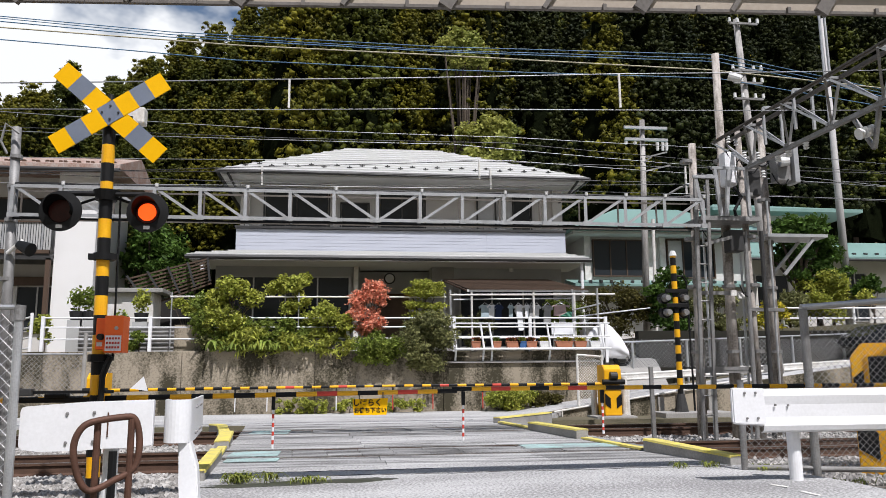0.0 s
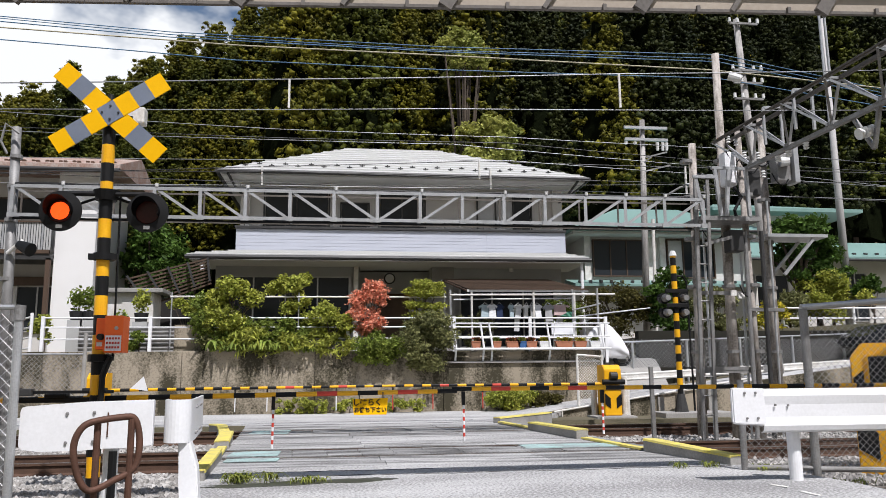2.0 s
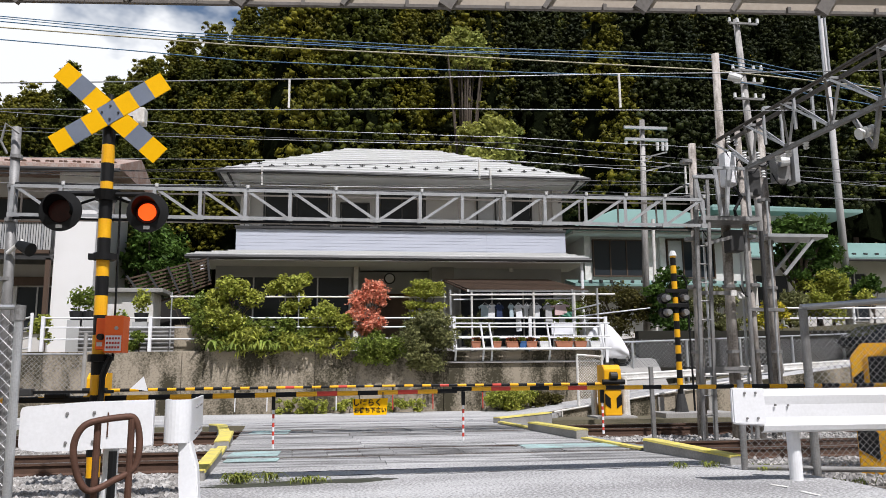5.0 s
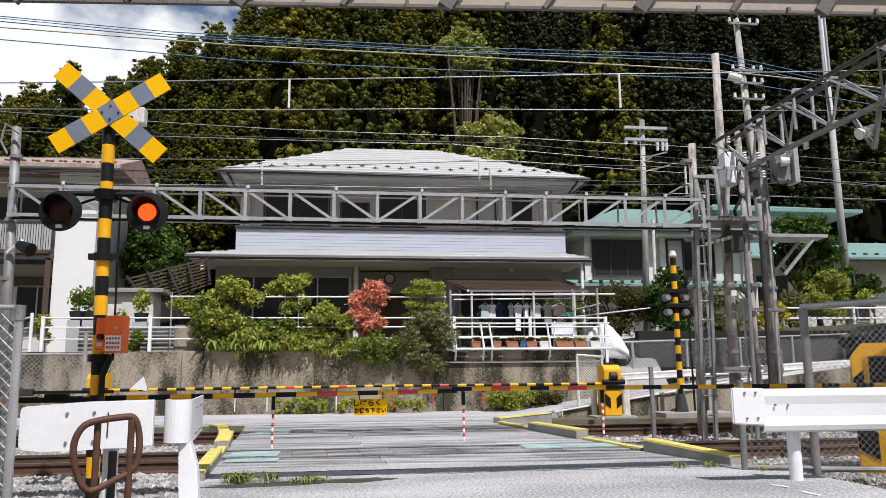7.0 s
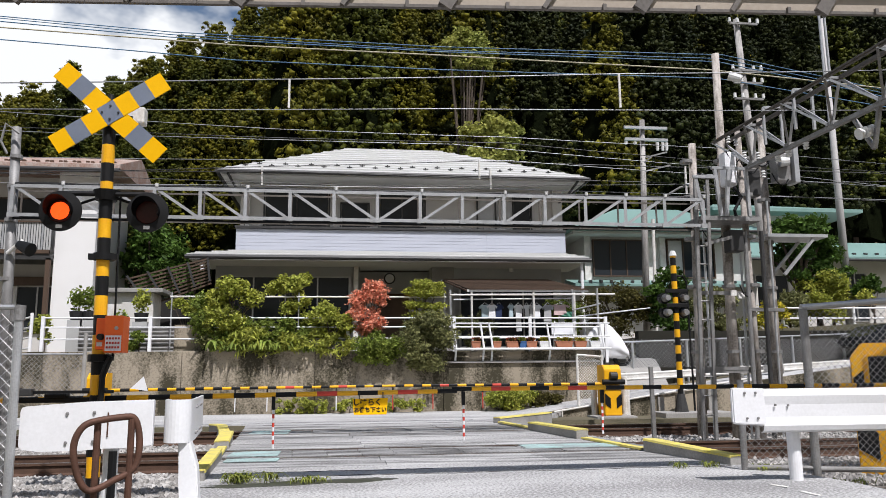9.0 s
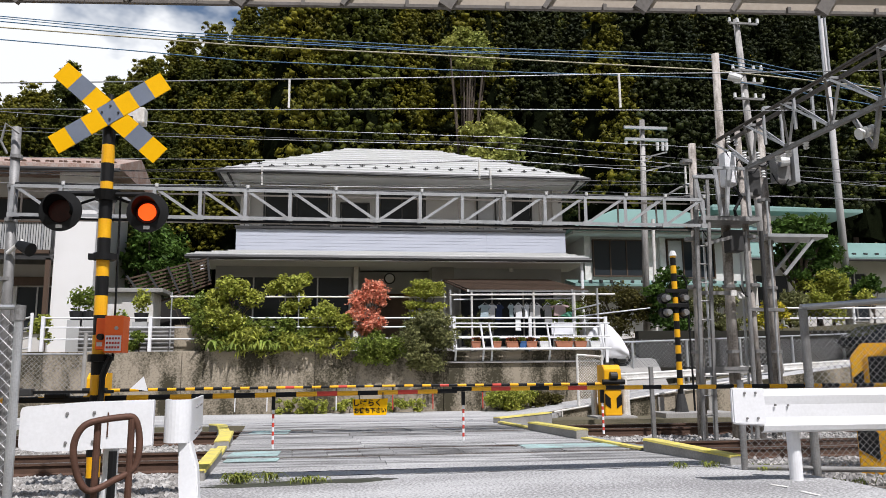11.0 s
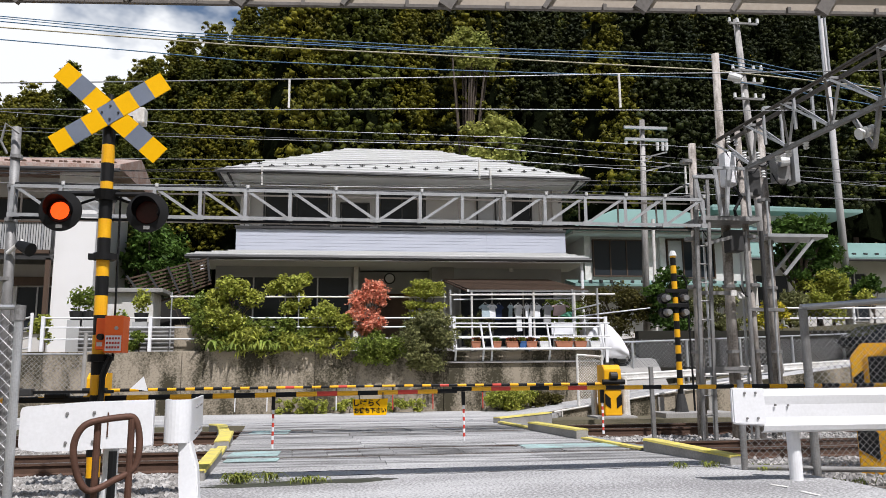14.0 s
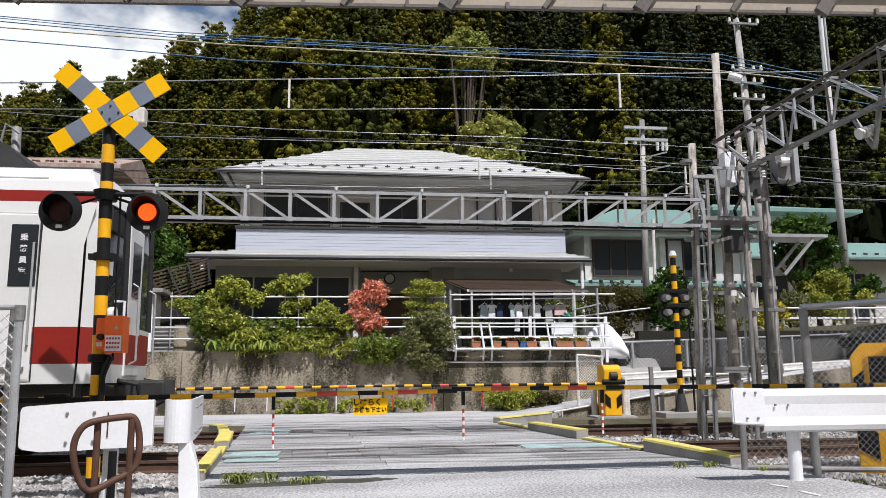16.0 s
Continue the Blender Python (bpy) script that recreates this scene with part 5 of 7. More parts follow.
part("conduit", tube(B(), [(-2.24, 7.82, 1.24), (-2.26, 7.82, 1.2), (-2.31, 7.82, 1.05), (-2.32, 7.82, 0.2)], 0.03, 8), BLACK, cs)
for x in (-2.80, -1.97):
    part("strut", rod(B(), (-2.40, 7.9, 2.86), (x, 7.93, 2.72), 0.014, 0.014, 8), BLACK, cs)
LAMPS = {}
for side, x in (("west", -2.795), ("east", -1.968)):
    lamp_head = part("lamp_head", rod(B(), (x, 7.80, 2.665), (x, 7.96, 2.665), 0.2, 0.13, 28), BLACK, cs, "black round signal lamp")
    plate = B()
    seg = 36
    loops = []
    for r, y in ((0.203, 7.80), (0.203, 7.785), (0.125, 7.775), (0.122, 7.775), (0.118, 7.799)):
        loops.append([plate.verts.new((x + r * math.cos(2 * math.pi * i / seg), y, 2.665 + r * math.sin(2 * math.pi * i / seg))) for i in range(seg)])
    for a, b in zip(loops, loops[1:]):
        for i in range(seg):
            plate.faces.new((a[i], a[(i + 1) % seg], b[(i + 1) % seg], b[i]))
    part("backplate", plate, BLACK, lamp_head)
    vis = B()
    va = []
    for i in range(19):
        t = math.pi * (i / 18 * 1.25 - 0.125)
        va.append((vis.verts.new((x + 0.122 * math.cos(t), 7.79, 2.665 + 0.122 * math.sin(t))), vis.verts.new((x + 0.128 * math.cos(t), 7.62 + 0.06 * (1 - math.sin(max(t, 0))), 2.67 + 0.128 * math.sin(t)))))
    for a, b in zip(va, va[1:]):
        vis.faces.new((a[0], b[0], b[1], a[1]))
    bmesh.ops.solidify(vis, geom=vis.faces[:], thickness=0.004)
    part("visor", vis, BLACK, lamp_head)
    part("lens", rod(B(), (x, 7.795, 2.665), (x, 7.790, 2.665), 0.118, 0.112, 28), LENS_OFF, lamp_head, "unlit dark red lens")
    part("plate_label", box(B(), x - 0.03, x + 0.03, 7.775, 7.779, 2.49, 2.525), STEEL_DULL, lamp_head)
    glow = part("glowing_disc", rod(B(), (x, 7.80, 2.665), (x, 7.796, 2.665), 0.088, 0.088, 28), LENS_ON, cs, "lit orange-red signal light")
    LAMPS[side] = glow

# orange emergency box on the post
eb = thing("emergency_box", (-2.28, 7.78, 1.45), "orange emergency button box with a white notice", "emergency box")
part("body", box(B(), -2.26, -2.09, 7.62, 7.84, 1.27, 1.62, 0.008), ORANGE, eb)
bt = part("button_housing", box(B(), -2.355, -2.262, 7.68, 7.84, 1.30, 1.60, 0.008), ORANGE, eb)
part("push_button", rod(B(), (-2.305, 7.68, 1.42), (-2.305, 7.63, 1.42), 0.032, 0.027, 14), RUBBER, bt)
part("small_label", box(B(), -2.34, -2.29, 7.674, 7.679, 1.33, 1.37), WHITE_WORN, bt)
nt = part("notice", box(B(), -2.245, -2.10, 7.612, 7.617, 1.285, 1.43), WHITE, eb, "white notice with red writing")
for i in range(3):
    for j in range(5):
        part("writing_bar", box(B(), -2.235 + j * 0.026, -2.217 + j * 0.026, 7.608, 7.611, 1.392 - i * 0.042, 1.412 - i * 0.042), REDBAR, nt)
part("lock", rod(B(), (-2.15, 7.622, 1.5), (-2.15, 7.612, 1.5), 0.018, 0.018, 12), STEEL, eb)


# ---- barrier machines and arms ----
def striped_arm(name, x0, x1, y, z0, z1, r0, r1, pieces, label, first=0, colours=(BLACK, YELLOW), special=()):
    t = thing(name, (x0, y, z0), label, "boom barrier", "boom barriers")
    for i in range(pieces):
        a, b = i / pieces, (i + 1) / pieces
        m = colours[(i + first) % 2]
        if i in special:
            m = REDBAR
        part("arm_section", rod(B(), (x0 + (x1 - x0) * a, y, z0 + (z1 - z0) * a), (x0 + (x1 - x0) * b, y, z0 + (z1 - z0) * b), r0 + (r1 - r0) * a, r0 + (r1 - r0) * b, 14), m, t)
    return t


def hanging_rod(x, y, z, length, group, red=True):
    t = thing("hanging_rod", (x, y, z), "thin red and white striped rod hanging from a barrier arm" if red else "thin pale rod hanging from the far barrier arm", "hanging rod", group)
    part("hinge", box(B(), x - 0.018, x + 0.018, y - 0.02, y + 0.02, z - 0.14, z, 0.004), BLACK, t)
    n = 9
    for i in range(n):
        a, b = z - 0.14 - (length - 0.14) * i / n, z - 0.14 - (length - 0.14) * (i + 1) / n
        part("rod_section", rod(B(), (x, y, a), (x, y, b), 0.012, 0.012, 8), REDBAR if (i % 2 and red) or red == 2 else WHITE, t)
    return t


AW = striped_arm("boom_barrier", -3.35, 1.17, 8.0, 0.825, 0.865, 0.030, 0.022, 22, "black and yellow near barrier arm, lowered", 1, special=(15, 19))
AE = striped_arm("boom_barrier", 6.1, 1.12, 8.02, 0.872, 0.885, 0.026, 0.022, 24, "black and yellow near barrier arm, lowered, with red bands", 1, special=(21, 17))
RODS = [hanging_rod(-0.70, 8.0, 0.84, 0.52, "rods under the near arms"), hanging_rod(1.24, 8.02, 0.86, 0.50, "rods under the near arms"), hanging_rod(2.74, 8.02, 0.86, 0.46, "rods under the near arms")]
FW = striped_arm("boom_barrier", -5.2, 1.1, 18.3, 0.76, 0.79, 0.038, 0.028, 31, "black and yellow far barrier arm, lowered", 1, special=(19, 25))
FE = striped_arm("boom_barrier", 6.3, 1.0, 18.32, 0.78, 0.79, 0.038, 0.028, 25, "black and yellow far barrier arm, lowered", 1, special=(12, 18))
for x, red in ((-2.47, 0), (-1.75, 0), (-0.17, 0), (1.15, 2), (2.1, 2), (3.3, 2)):
    RODS.append(hanging_rod(x, 18.3, 0.76, 0.52, "rods under the far arms", red))

# hanging notice on the near arm
NT = thing("hanging_notice", (0.27, 7.98, 0.82), "yellow notice board hanging from the barrier arm", "notice board")
nb = B()
prism(nb, [(0.09, 0.795), (0.45, 0.80), (0.435, 0.635), (0.105, 0.635)], "y", 7.955, 7.965)
board = part("board", nb, SIGNYELLOW, NT)
for x in (0.16, 0.40):
    part("hook", rod(B(), (x, 7.96, 0.79), (x, 7.96, 0.86), 0.006, 0.006, 6), STEEL_DARK, NT)
words("lettering", "しばらく", 0.075, BLACK, Matrix.Translation((-0.03, -0.028, -0.065)) @ pose(0, 0, 0, 90), NT, 0.002)
words("lettering", "お待ち下さい", 0.055, BLACK, Matrix.Translation((0.0, -0.028, -0.14)) @ pose(0, 0, 0, 90), NT, 0.002)


def machine(x, y, z, s, label, flip=1):
    """A yellow barrier drive in a tapered housing with black chevrons."""
    t = thing("barrier_machine", (x, y, z), label, "barrier machine", "barrier machines")
    w, d, h = (0.25 if s > 1.2 else 0.2) * s, 0.25 * s, 1.15 * s
    body = B()
    prism(body, [(x - w, z), (x + w, z), (x + w, z + h * 0.50), (x + w * 0.85, z + h * 0.62), (x - w * 0.85, z + h * 0.62), (x - w, z + h * 0.50)], "y", y - d, y + d)
    bmesh.ops.bevel(body, geom=body.edges[:], offset=0.015, segments=2, affect="EDGES")
    part("housing", body, YELLOW, t)
    head = B()
    if s > 1.2:
        prism(head, [(x - w, z + h * 0.64), (x + w, z + h * 0.64), (x + w, z + h * 0.90), (x + w * 0.62, z + h), (x - w * 0.62, z + h), (x - w, z + h * 0.90)], "y", y - d, y + d)
    else:
        prism(head, [(y - d * 1.1, z + h * 0.66), (y + d, z + h * 0.66), (y + d, z + h), (y - d * 0.6, z + h), (y - d * 1.1, z + h * 0.9)], "x", x - w, x + w)
    bmesh.ops.bevel(head, geom=head.edges[:], offset=0.012, segments=2, affect="EDGES")
    part("head", head, YELLOW, t)
    part("neck", box(B(), x - w * 0.8, x + w * 0.8, y - d * 0.8, y + d * 0.8, z + h * 0.60, z + h * 0.67), STEEL_DARK, t)
    if s < 1.2:
        part("motor", rod(B(), (x - w * 0.4, y - d * 1.25, z + h * 0.78), (x + w * 0.4, y - d * 1.25, z + h * 0.78), 0.09 * s, 0.09 * s, 14), STEEL_DARK, t)
    if s < 1.2:
        part("hub", rod(B(), (x - w * 1.3, y - d * 1.2, z + h * 0.66), (x + w * 1.3, y - d * 1.2, z + h * 0.66), 0.06 * s, 0.06 * s, 12), BLACK, t)
    if s > 1.2:
        part("inspection_window", box(B(), x - w * 0.45, x + w * 0.7, y - d - 0.012, y - d - 0.003, z + h * 0.69, z + h * 0.90), BLACK, t, "black inspection panel")
        rim = B()
        for x0, x1, z0, z1 in ((-0.52, -0.45, 0.67, 0.92), (0.7, 0.77, 0.67, 0.92), (-0.45, 0.7, 0.90, 0.92), (-0.45, 0.7, 0.67, 0.69)):
            box(rim, x + w * x0, x + w * x1, y - d - 0.028, y - d - 0.003, z + h * z0, z + h * z1)
        part("window_frame", rim, YELLOW, t)
        slot = B()
        prism(slot, [(x - w * 0.95, z + h * 0.67), (x - w * 0.62, z + h * 0.67), (x - w * 0.62, z + h * 0.80), (x - w * 0.95, z + h * 0.74)], "y", y - d - 0.012, y - d - 0.003)
        part("chevron", slot, BLACK, t)
        t.rotation_euler.z = -0.62
    for s1 in (-1, 1):
        chev = B()
        prism(chev, [(x + s1 * w * 0.35, z + h * 0.34), (x + s1 * w * 0.98, z + h * 0.44), (x + s1 * w * 0.98, z + h * 0.22), (x + s1 * w * 0.35, z + h * 0.14)], "y", y - d - 0.012, y - d - 0.003)
        part("chevron", chev, BLACK, t)
    return t


machine(6.5, 18.45, 0.02, 1.06, "yellow barrier machine with black chevrons beside the far track")
machine(-5.5, 18.45, 0.0, 1.0, "yellow barrier machine beyond the signal post")
machine(6.38, 8.47, -0.2, 1.35, "large yellow barrier machine behind a wire fence")
machine(-3.35, 7.2, -0.2, 1.15, "yellow barrier machine behind the wire fence by the signal")

# far crossing signal
fs = thing("crossing_signal", (8.45, 18.2, 0.09), "far black and yellow signal post seen from behind", "crossing signal")
striped_post(fs, 8.23, 18.2, 0.5, 3.95, 0.07, 0, 0.2, (0.0, 0))
part("cap", rod(B(), (8.23, 18.2, 3.95), (8.23, 18.2, 4.08), 0.10, 0.06, 12), PORCELAIN, fs)
part("base", rod(B(), (8.23, 18.2, 0.09), (8.23, 18.2, 0.52), 0.17, 0.09, 16), STEEL_DARK, fs)
for z, reach in ((2.98, 0.24), (2.62, 0.22)):
    for sx in (-1, 1):
        lh_ = part("lamp_head", rod(B(), (8.23 + sx * reach, 18.05, z - 0.1), (8.23 + sx * reach, 18.25, z - 0.1), 0.07, 0.10, 16), STEEL_DULL, fs, "grey rear of a signal lamp")
        part("backplate", rod(B(), (8.23 + sx * reach, 18.25, z - 0.1), (8.23 + sx * reach, 18.29, z - 0.1), 0.14, 0.14, 18), BLACK, lh_)
        part("visor", rod(B(), (8.23 + sx * reach, 18.29, z - 0.08), (8.23 + sx * reach, 18.5, z - 0.08), 0.12, 0.12, 16), BLACK, lh_)
    part("arm", box(B(), 8.23 - reach - 0.05, 8.23 + reach + 0.05, 18.08, 18.14, z + 0.02, z + 0.12, 0.01), BLACK, fs)
part("cable_pipe", tube(B(), [(8.62, 18.3, 0.1), (8.6, 18.3, 3.3), (8.5, 18.3, 3.45), (8.3, 18.3, 3.45)], 0.026), BLACK, fs)
part("stay", bar(B(), (8.23, 18.2, 1.15), (8.62, 18.3, 1.15), 0.035), BLACK, fs)


# ---- guard rails ----
def wave_beam(bm, a, b, z0, z1, rise=0.0):
    """A folded guard rail beam from a to b in plan."""
    a, b = Vector((*a, 0)), Vector((*b, 0))
    d = (b - a).normalized()
    s = Vector((d.y, -d.x, 0))
    h = z1 - z0
    prof = [(0.0, 0), (0.045, 0.05), (0.06, 0.16), (0.045, 0.36), (0.045, 0.64), (0.06, 0.84), (0.045, 0.95), (0.0, 1)]
    prof = prof + [(p[0] - 0.006, p[1]) for p in prof[::-1]]
    lo = [bm.verts.new(a + s * p[0] + Vector((0, 0, z0 + h * p[1]))) for p in prof]
    hi = [bm.verts.new(b + s * p[0] + Vector((0, 0, z0 + rise + h * p[1]))) for p in prof]
    n = len(prof)
    for i in range(n):
        bm.faces.new((lo[i], lo[(i + 1) % n], hi[(i + 1) % n], hi[i]))
    bm.faces.new(lo[::-1])
    bm.faces.new(hi)
    return bm


def bolt(parent, x, y, z):
    part("bolt", rod(B(), (x, y, z), (x, y - 0.012, z), 0.013, 0.009, 8), STEEL_DULL, parent)


gr = thing("guard_rail", (4.4, 7.0, 0), "white steel guard rail beside the road", "guard rail")
part("beam", wave_beam(B(), (3.95, 7.0), (7.2, 6.9), 0.46, 0.87), WHITE, gr)
ew = B()
prism(ew, [(3.645, 0.56), (3.66, 0.545), (3.98, 0.525), (3.98, 0.875), (3.66, 0.885), (3.645, 0.875)], "y", 6.94, 6.99)
bmesh.ops.bevel(ew, geom=ew.edges[:], offset=0.012, segments=2, affect="EDGES")
part("end_plate", ew, WHITE, gr)
for x, z in ((3.77, 0.835), (3.88, 0.835), (3.78, 0.60), (3.89, 0.60), (4.07, 0.72), (4.2, 0.715)):
    bolt(gr, x, 6.935, z)
for x in (4.34, 6.3):
    part("post", rod(B(), (x, 7.12, -0.3), (x, 7.12, 0.75), 0.062, 0.062, 18), WHITE, gr, smooth=False)

gl = thing("guard_rail", (-1.85, 6.1, 0), "white guard rail end plate across the verge", "guard rail")
pl = B()
corner = [(math.cos(math.pi / 2 * k / 4), math.sin(math.pi / 2 * k / 4)) for k in range(5)]
rr_ = 0.035
outline = [(-2.35 + rr_ - rr_ * c, 0.83 - rr_ + rr_ * q) for c, q in corner] + [(-1.9, 0.858), (-1.41, 0.868), (-1.41, 0.53), (-1.62, 0.52), (-1.75, 0.518), (-1.9, 0.508)]
outline += [(-2.2, 0.503)] + [(-2.35 + rr_ - rr_ * c, 0.52 + rr_ - rr_ * q) for c, q in corner[::-1]]
prism(pl, outline, "y", 6.06, 6.12)
bmesh.ops.bevel(pl, geom=pl.edges[:], offset=0.006, segments=2, affect="EDGES")
part("end_plate", pl, WHITE, gl)
part("post", rod(B(), (-1.75, 6.25, -0.3), (-1.75, 6.25, 0.8), 0.055, 0.055, 18), WHITE, gl)
for x, z in ((-2.02, 0.775), (-1.83, 0.78), (-2.02, 0.565), (-1.83, 0.57)):
    bolt(gl, x, 6.058, z)
part("pipe", rod(B(), (-1.68, 6.05, -0.2), (-1.68, 6.05, 0.5), 0.03), BLACK, gl)
part("rust_stain", box(B(), -1.735, -1.725, 6.053, 6.058, 0.60, 0.78), RUST, gl)

ge = thing("guard_rail", (-1.15, 6.3, 0), "white guard rail running along the road with a curled end", "guard rail")
cu = B()
arc = [(math.cos(-math.pi * k / 12), math.sin(-math.pi * k / 12)) for k in range(13)]
pts = [(-1.30, 7.5), (-1.165, 6.4)] + [(-1.25 + 0.1 * c, 6.17 + 0.1 * q) for c, q in arc] + [(-1.35, 6.3)]
inner = [(-1.32, 7.5), (-1.185, 6.4)] + [(-1.25 + 0.082 * c, 6.17 + 0.082 * q) for c, q in arc] + [(-1.332, 6.3)]
prism(cu, pts + inner[::-1], "z", 0.545, 0.865)
part("beam", cu, WHITE, ge)
tp = B()
prism(tp, [(-1.24, 0.56), (-1.15, 0.56), (-1.09, 0.36), (-1.07, 0.1), (-1.08, -0.2), (-1.19, -0.2), (-1.22, 0.25)], "y", 6.12, 6.24)
bmesh.ops.bevel(tp, geom=tp.edges[:], offset=0.015, segments=2, affect="EDGES")
part("post", tp, WHITE, ge)
for y in (6.4, 6.55, 6.9, 7.05):
    for z in (0.80, 0.60):
        part("bolt", rod(B(), (-1.17 - (y - 6.35) * 0.122, y, z), (-1.145 - (y - 6.35) * 0.122, y, z), 0.014, 0.01, 8), STEEL_DULL, ge)

# rusty bent tube hoop
hp = thing("tube_hoop", (-1.48, 5.2, 0), "rusty brown bent steel tube hoop", "bollard hoop")
lo = [(-1.555, 0.34), (-1.62, 0.42), (-1.655, 0.56), (-1.65, 0.66), (-1.61, 0.735), (-1.54, 0.765), (-1.38, 0.785), (-1.335, 0.77), (-1.31, 0.70), (-1.30, 0.60), (-1.31, 0.50), (-1.345, 0.44), (-1.42, 0.40)]
lo = [tuple(sum(w * lo[(i + k) % len(lo)][c] for k, w in zip((-1, 0, 1, 2), ((-f ** 3 + 2 * f * f - f) / 2, (3 * f ** 3 - 5 * f * f + 2) / 2, (-3 * f ** 3 + 4 * f * f + f) / 2, (f ** 3 - f * f) / 2))) for c in (0, 1))
      for i in range(len(lo)) for f in (0.0, 0.25, 0.5, 0.75)]
part("loop", tube(B(), [(x, 5.12 + 0.14 * (x + 1.655) / 0.35, z) for x, z in lo], 0.022, 10, True), RUST, hp, smooth=True)
part("leg", rod(B(), (-1.545, 5.2, -0.1), (-1.545, 5.2, 0.76), 0.022), RUST, hp)
part("leg", rod(B(), (-1.35, 5.24, -0.1), (-1.35, 5.24, 0.77), 0.022), RUST, hp)


# ---- wire mesh fences ----
def mesh_net(bm, a, b, z0, z1, pitch, r):
    """Diamond mesh between two points in plan."""
    a, b = Vector((*a, 0)), Vector((*b, 0))
    L, H = (b - a).length, z1 - z0
    d = (b - a) / L
    n = int((L + H) / pitch)
    for s in (1, -1):
        for i in range(n + 1):
            u0 = i * pitch - H
            p, q = (u0, 0.0), (u0 + H, H)
            if p[0] < 0:
                p = (0.0, -u0)
            if q[0] > L:
                q = (L, L - u0)
            if q[0] - p[0] < 0.02:
                continue
            if s < 0:
                p, q = (p[0], H - p[1]), (q[0], H - q[1])
            rod(bm, a + d * p[0] + Vector((0, 0, z0 + p[1])), a + d * q[0] + Vector((0, 0, z0 + q[1])), r, r, 4, False)
    return bm


f1 = thing("mesh_fence", (-2.6, 5.9, 0), "galvanised chain-link fence with a steel post", "fence")
part("net", mesh_net(B(), (-4.2, 5.95), (-2.34, 5.9), 0.0, 1.5, 0.085, 0.0028), STEEL, f1)
part("post", rod(B(), (-2.325, 5.9, -0.3), (-2.345, 5.9, 1.55), 0.031, 0.031, 16), STEEL, f1)
part("top_rail", rod(B(), (-4.2, 5.95, 1.555), (-2.34, 5.9, 1.545), 0.02), STEEL, f1)
part("clamp", rod(B(), (-2.343, 5.9, 1.45), (-2.343, 5.9, 1.56), 0.038, 0.038, 14), STEEL_DULL, f1)
part("post", rod(B(), (-2.43, 6.0, -0.3), (-2.43, 6.0, 1.56), 0.022), STEEL_DULL, f1)

f2 = thing("mesh_fence", (5.6, 7.7, 0), "galvanised chain-link fence with thick steel posts", "fence")
part("net", mesh_net(B(), (4.93, 7.7), (8.2, 7.4), 0.02, 1.68, 0.075, 0.0028), STEEL_DULL, f2)
part("net", mesh_net(B(), (4.27, 7.95), (4.93, 7.7), 0.05, 0.72, 0.075, 0.0028), STEEL_DULL, f2)
part("post", rod(B(), (4.93, 7.7, -0.3), (4.925, 7.7, 1.7), 0.045, 0.045, 16), STEEL_DULL, f2)
part("post", rod(B(), (4.26, 7.95, -0.3), (4.28, 7.95, 0.95), 0.035, 0.035, 14), STEEL_DULL, f2)
part("top_rail", rod(B(), (4.90, 7.7, 1.715), (8.2, 7.4, 1.95), 0.035, 0.035, 12), STEEL, f2)
part("bottom_rail", rod(B(), (4.93, 7.7, 0.02), (8.2, 7.4, -0.05), 0.03), STEEL_DULL, f2)
part("bottom_rail", rod(B(), (4.26, 7.95, 0.03), (4.93, 7.7, 0.03), 0.025), STEEL_DULL, f2)

f3 = thing("mesh_fence", (11, 22.6, 1.3), "dark chain-link fence above the rising lane", "fence")
part("net", mesh_net(B(), (8.5, 22.6), (17.5, 22.6), 1.2, 2.05, 0.14, 0.006), STEEL, f3)
part("top_rail", rod(B(), (8.5, 22.6, 1.97), (17.5, 22.6, 2.25), 0.025), STEEL, f3)
for i in range(6):
    x = 8.75 + i * 1.75
    part("post", rod(B(), (x, 22.6, 0.2), (x, 22.6, 2.0 + i * 0.05), 0.035), STEEL, f3)
# bank coloured near-black over its whole face
f3b = thing("dark_bank", (13, 23.2, 1.0), "near-black bank behind the lane fence", "retaining wall", kind="structure")
part("wall_body", box(B(), 9.2, 19, 23.2, 23.5, 0.6, 2.35, 0.02), mat("near_black_bank", (0.022, 0.019, 0.014), 0.95, col2=(0.01, 0.011, 0.006), scale=3, fine=20, bump=0.8), f3b)

lg = thing("guard_rail", (10.5, 20.9, 0.8), "white guard rail along the rising lane", "guard rail")


def lane_rail_z(x):
    return 0.81 + (x - 7.75) * 0.047


for a, b in ((7.7, 10.2), (10.2, 13.0), (13.0, 17.0)):
    bm = B()
    wave_beam(bm, (a, 20.95), (b, 20.95), lane_rail_z(a), lane_rail_z(a) + 0.22, lane_rail_z(b) - lane_rail_z(a))
    part("beam", bm, WHITE_WORN, lg)
for x in (7.9, 9.6, 11.4, 13.2, 15):
    part("post", rod(B(), (x, 21.05, ramp_z(x) - 0.2), (x, 21.05, max(lane_rail_z(x) + 0.24, ramp_z(x) + 0.1)), 0.05), WHITE_WORN, lg)
gt = thing("mesh_gate", (6.35, 19.5, 0), "white framed wire mesh gate beside the far kerb", "gate")
for x in (6.03, 6.7):
    part("post", rod(B(), (x, 19.5, -0.05), (x, 19.5, 1.52), 0.035), WHITE_WORN, gt)
part("top_rail", rod(B(), (6.03, 19.5, 1.52), (6.7, 19.5, 1.46), 0.03), WHITE_WORN, gt)
part("net", mesh_net(B(), (6.06, 19.5), (6.67, 19.5), 0.1, 1.48, 0.07, 0.004), WHITE_WORN, gt)
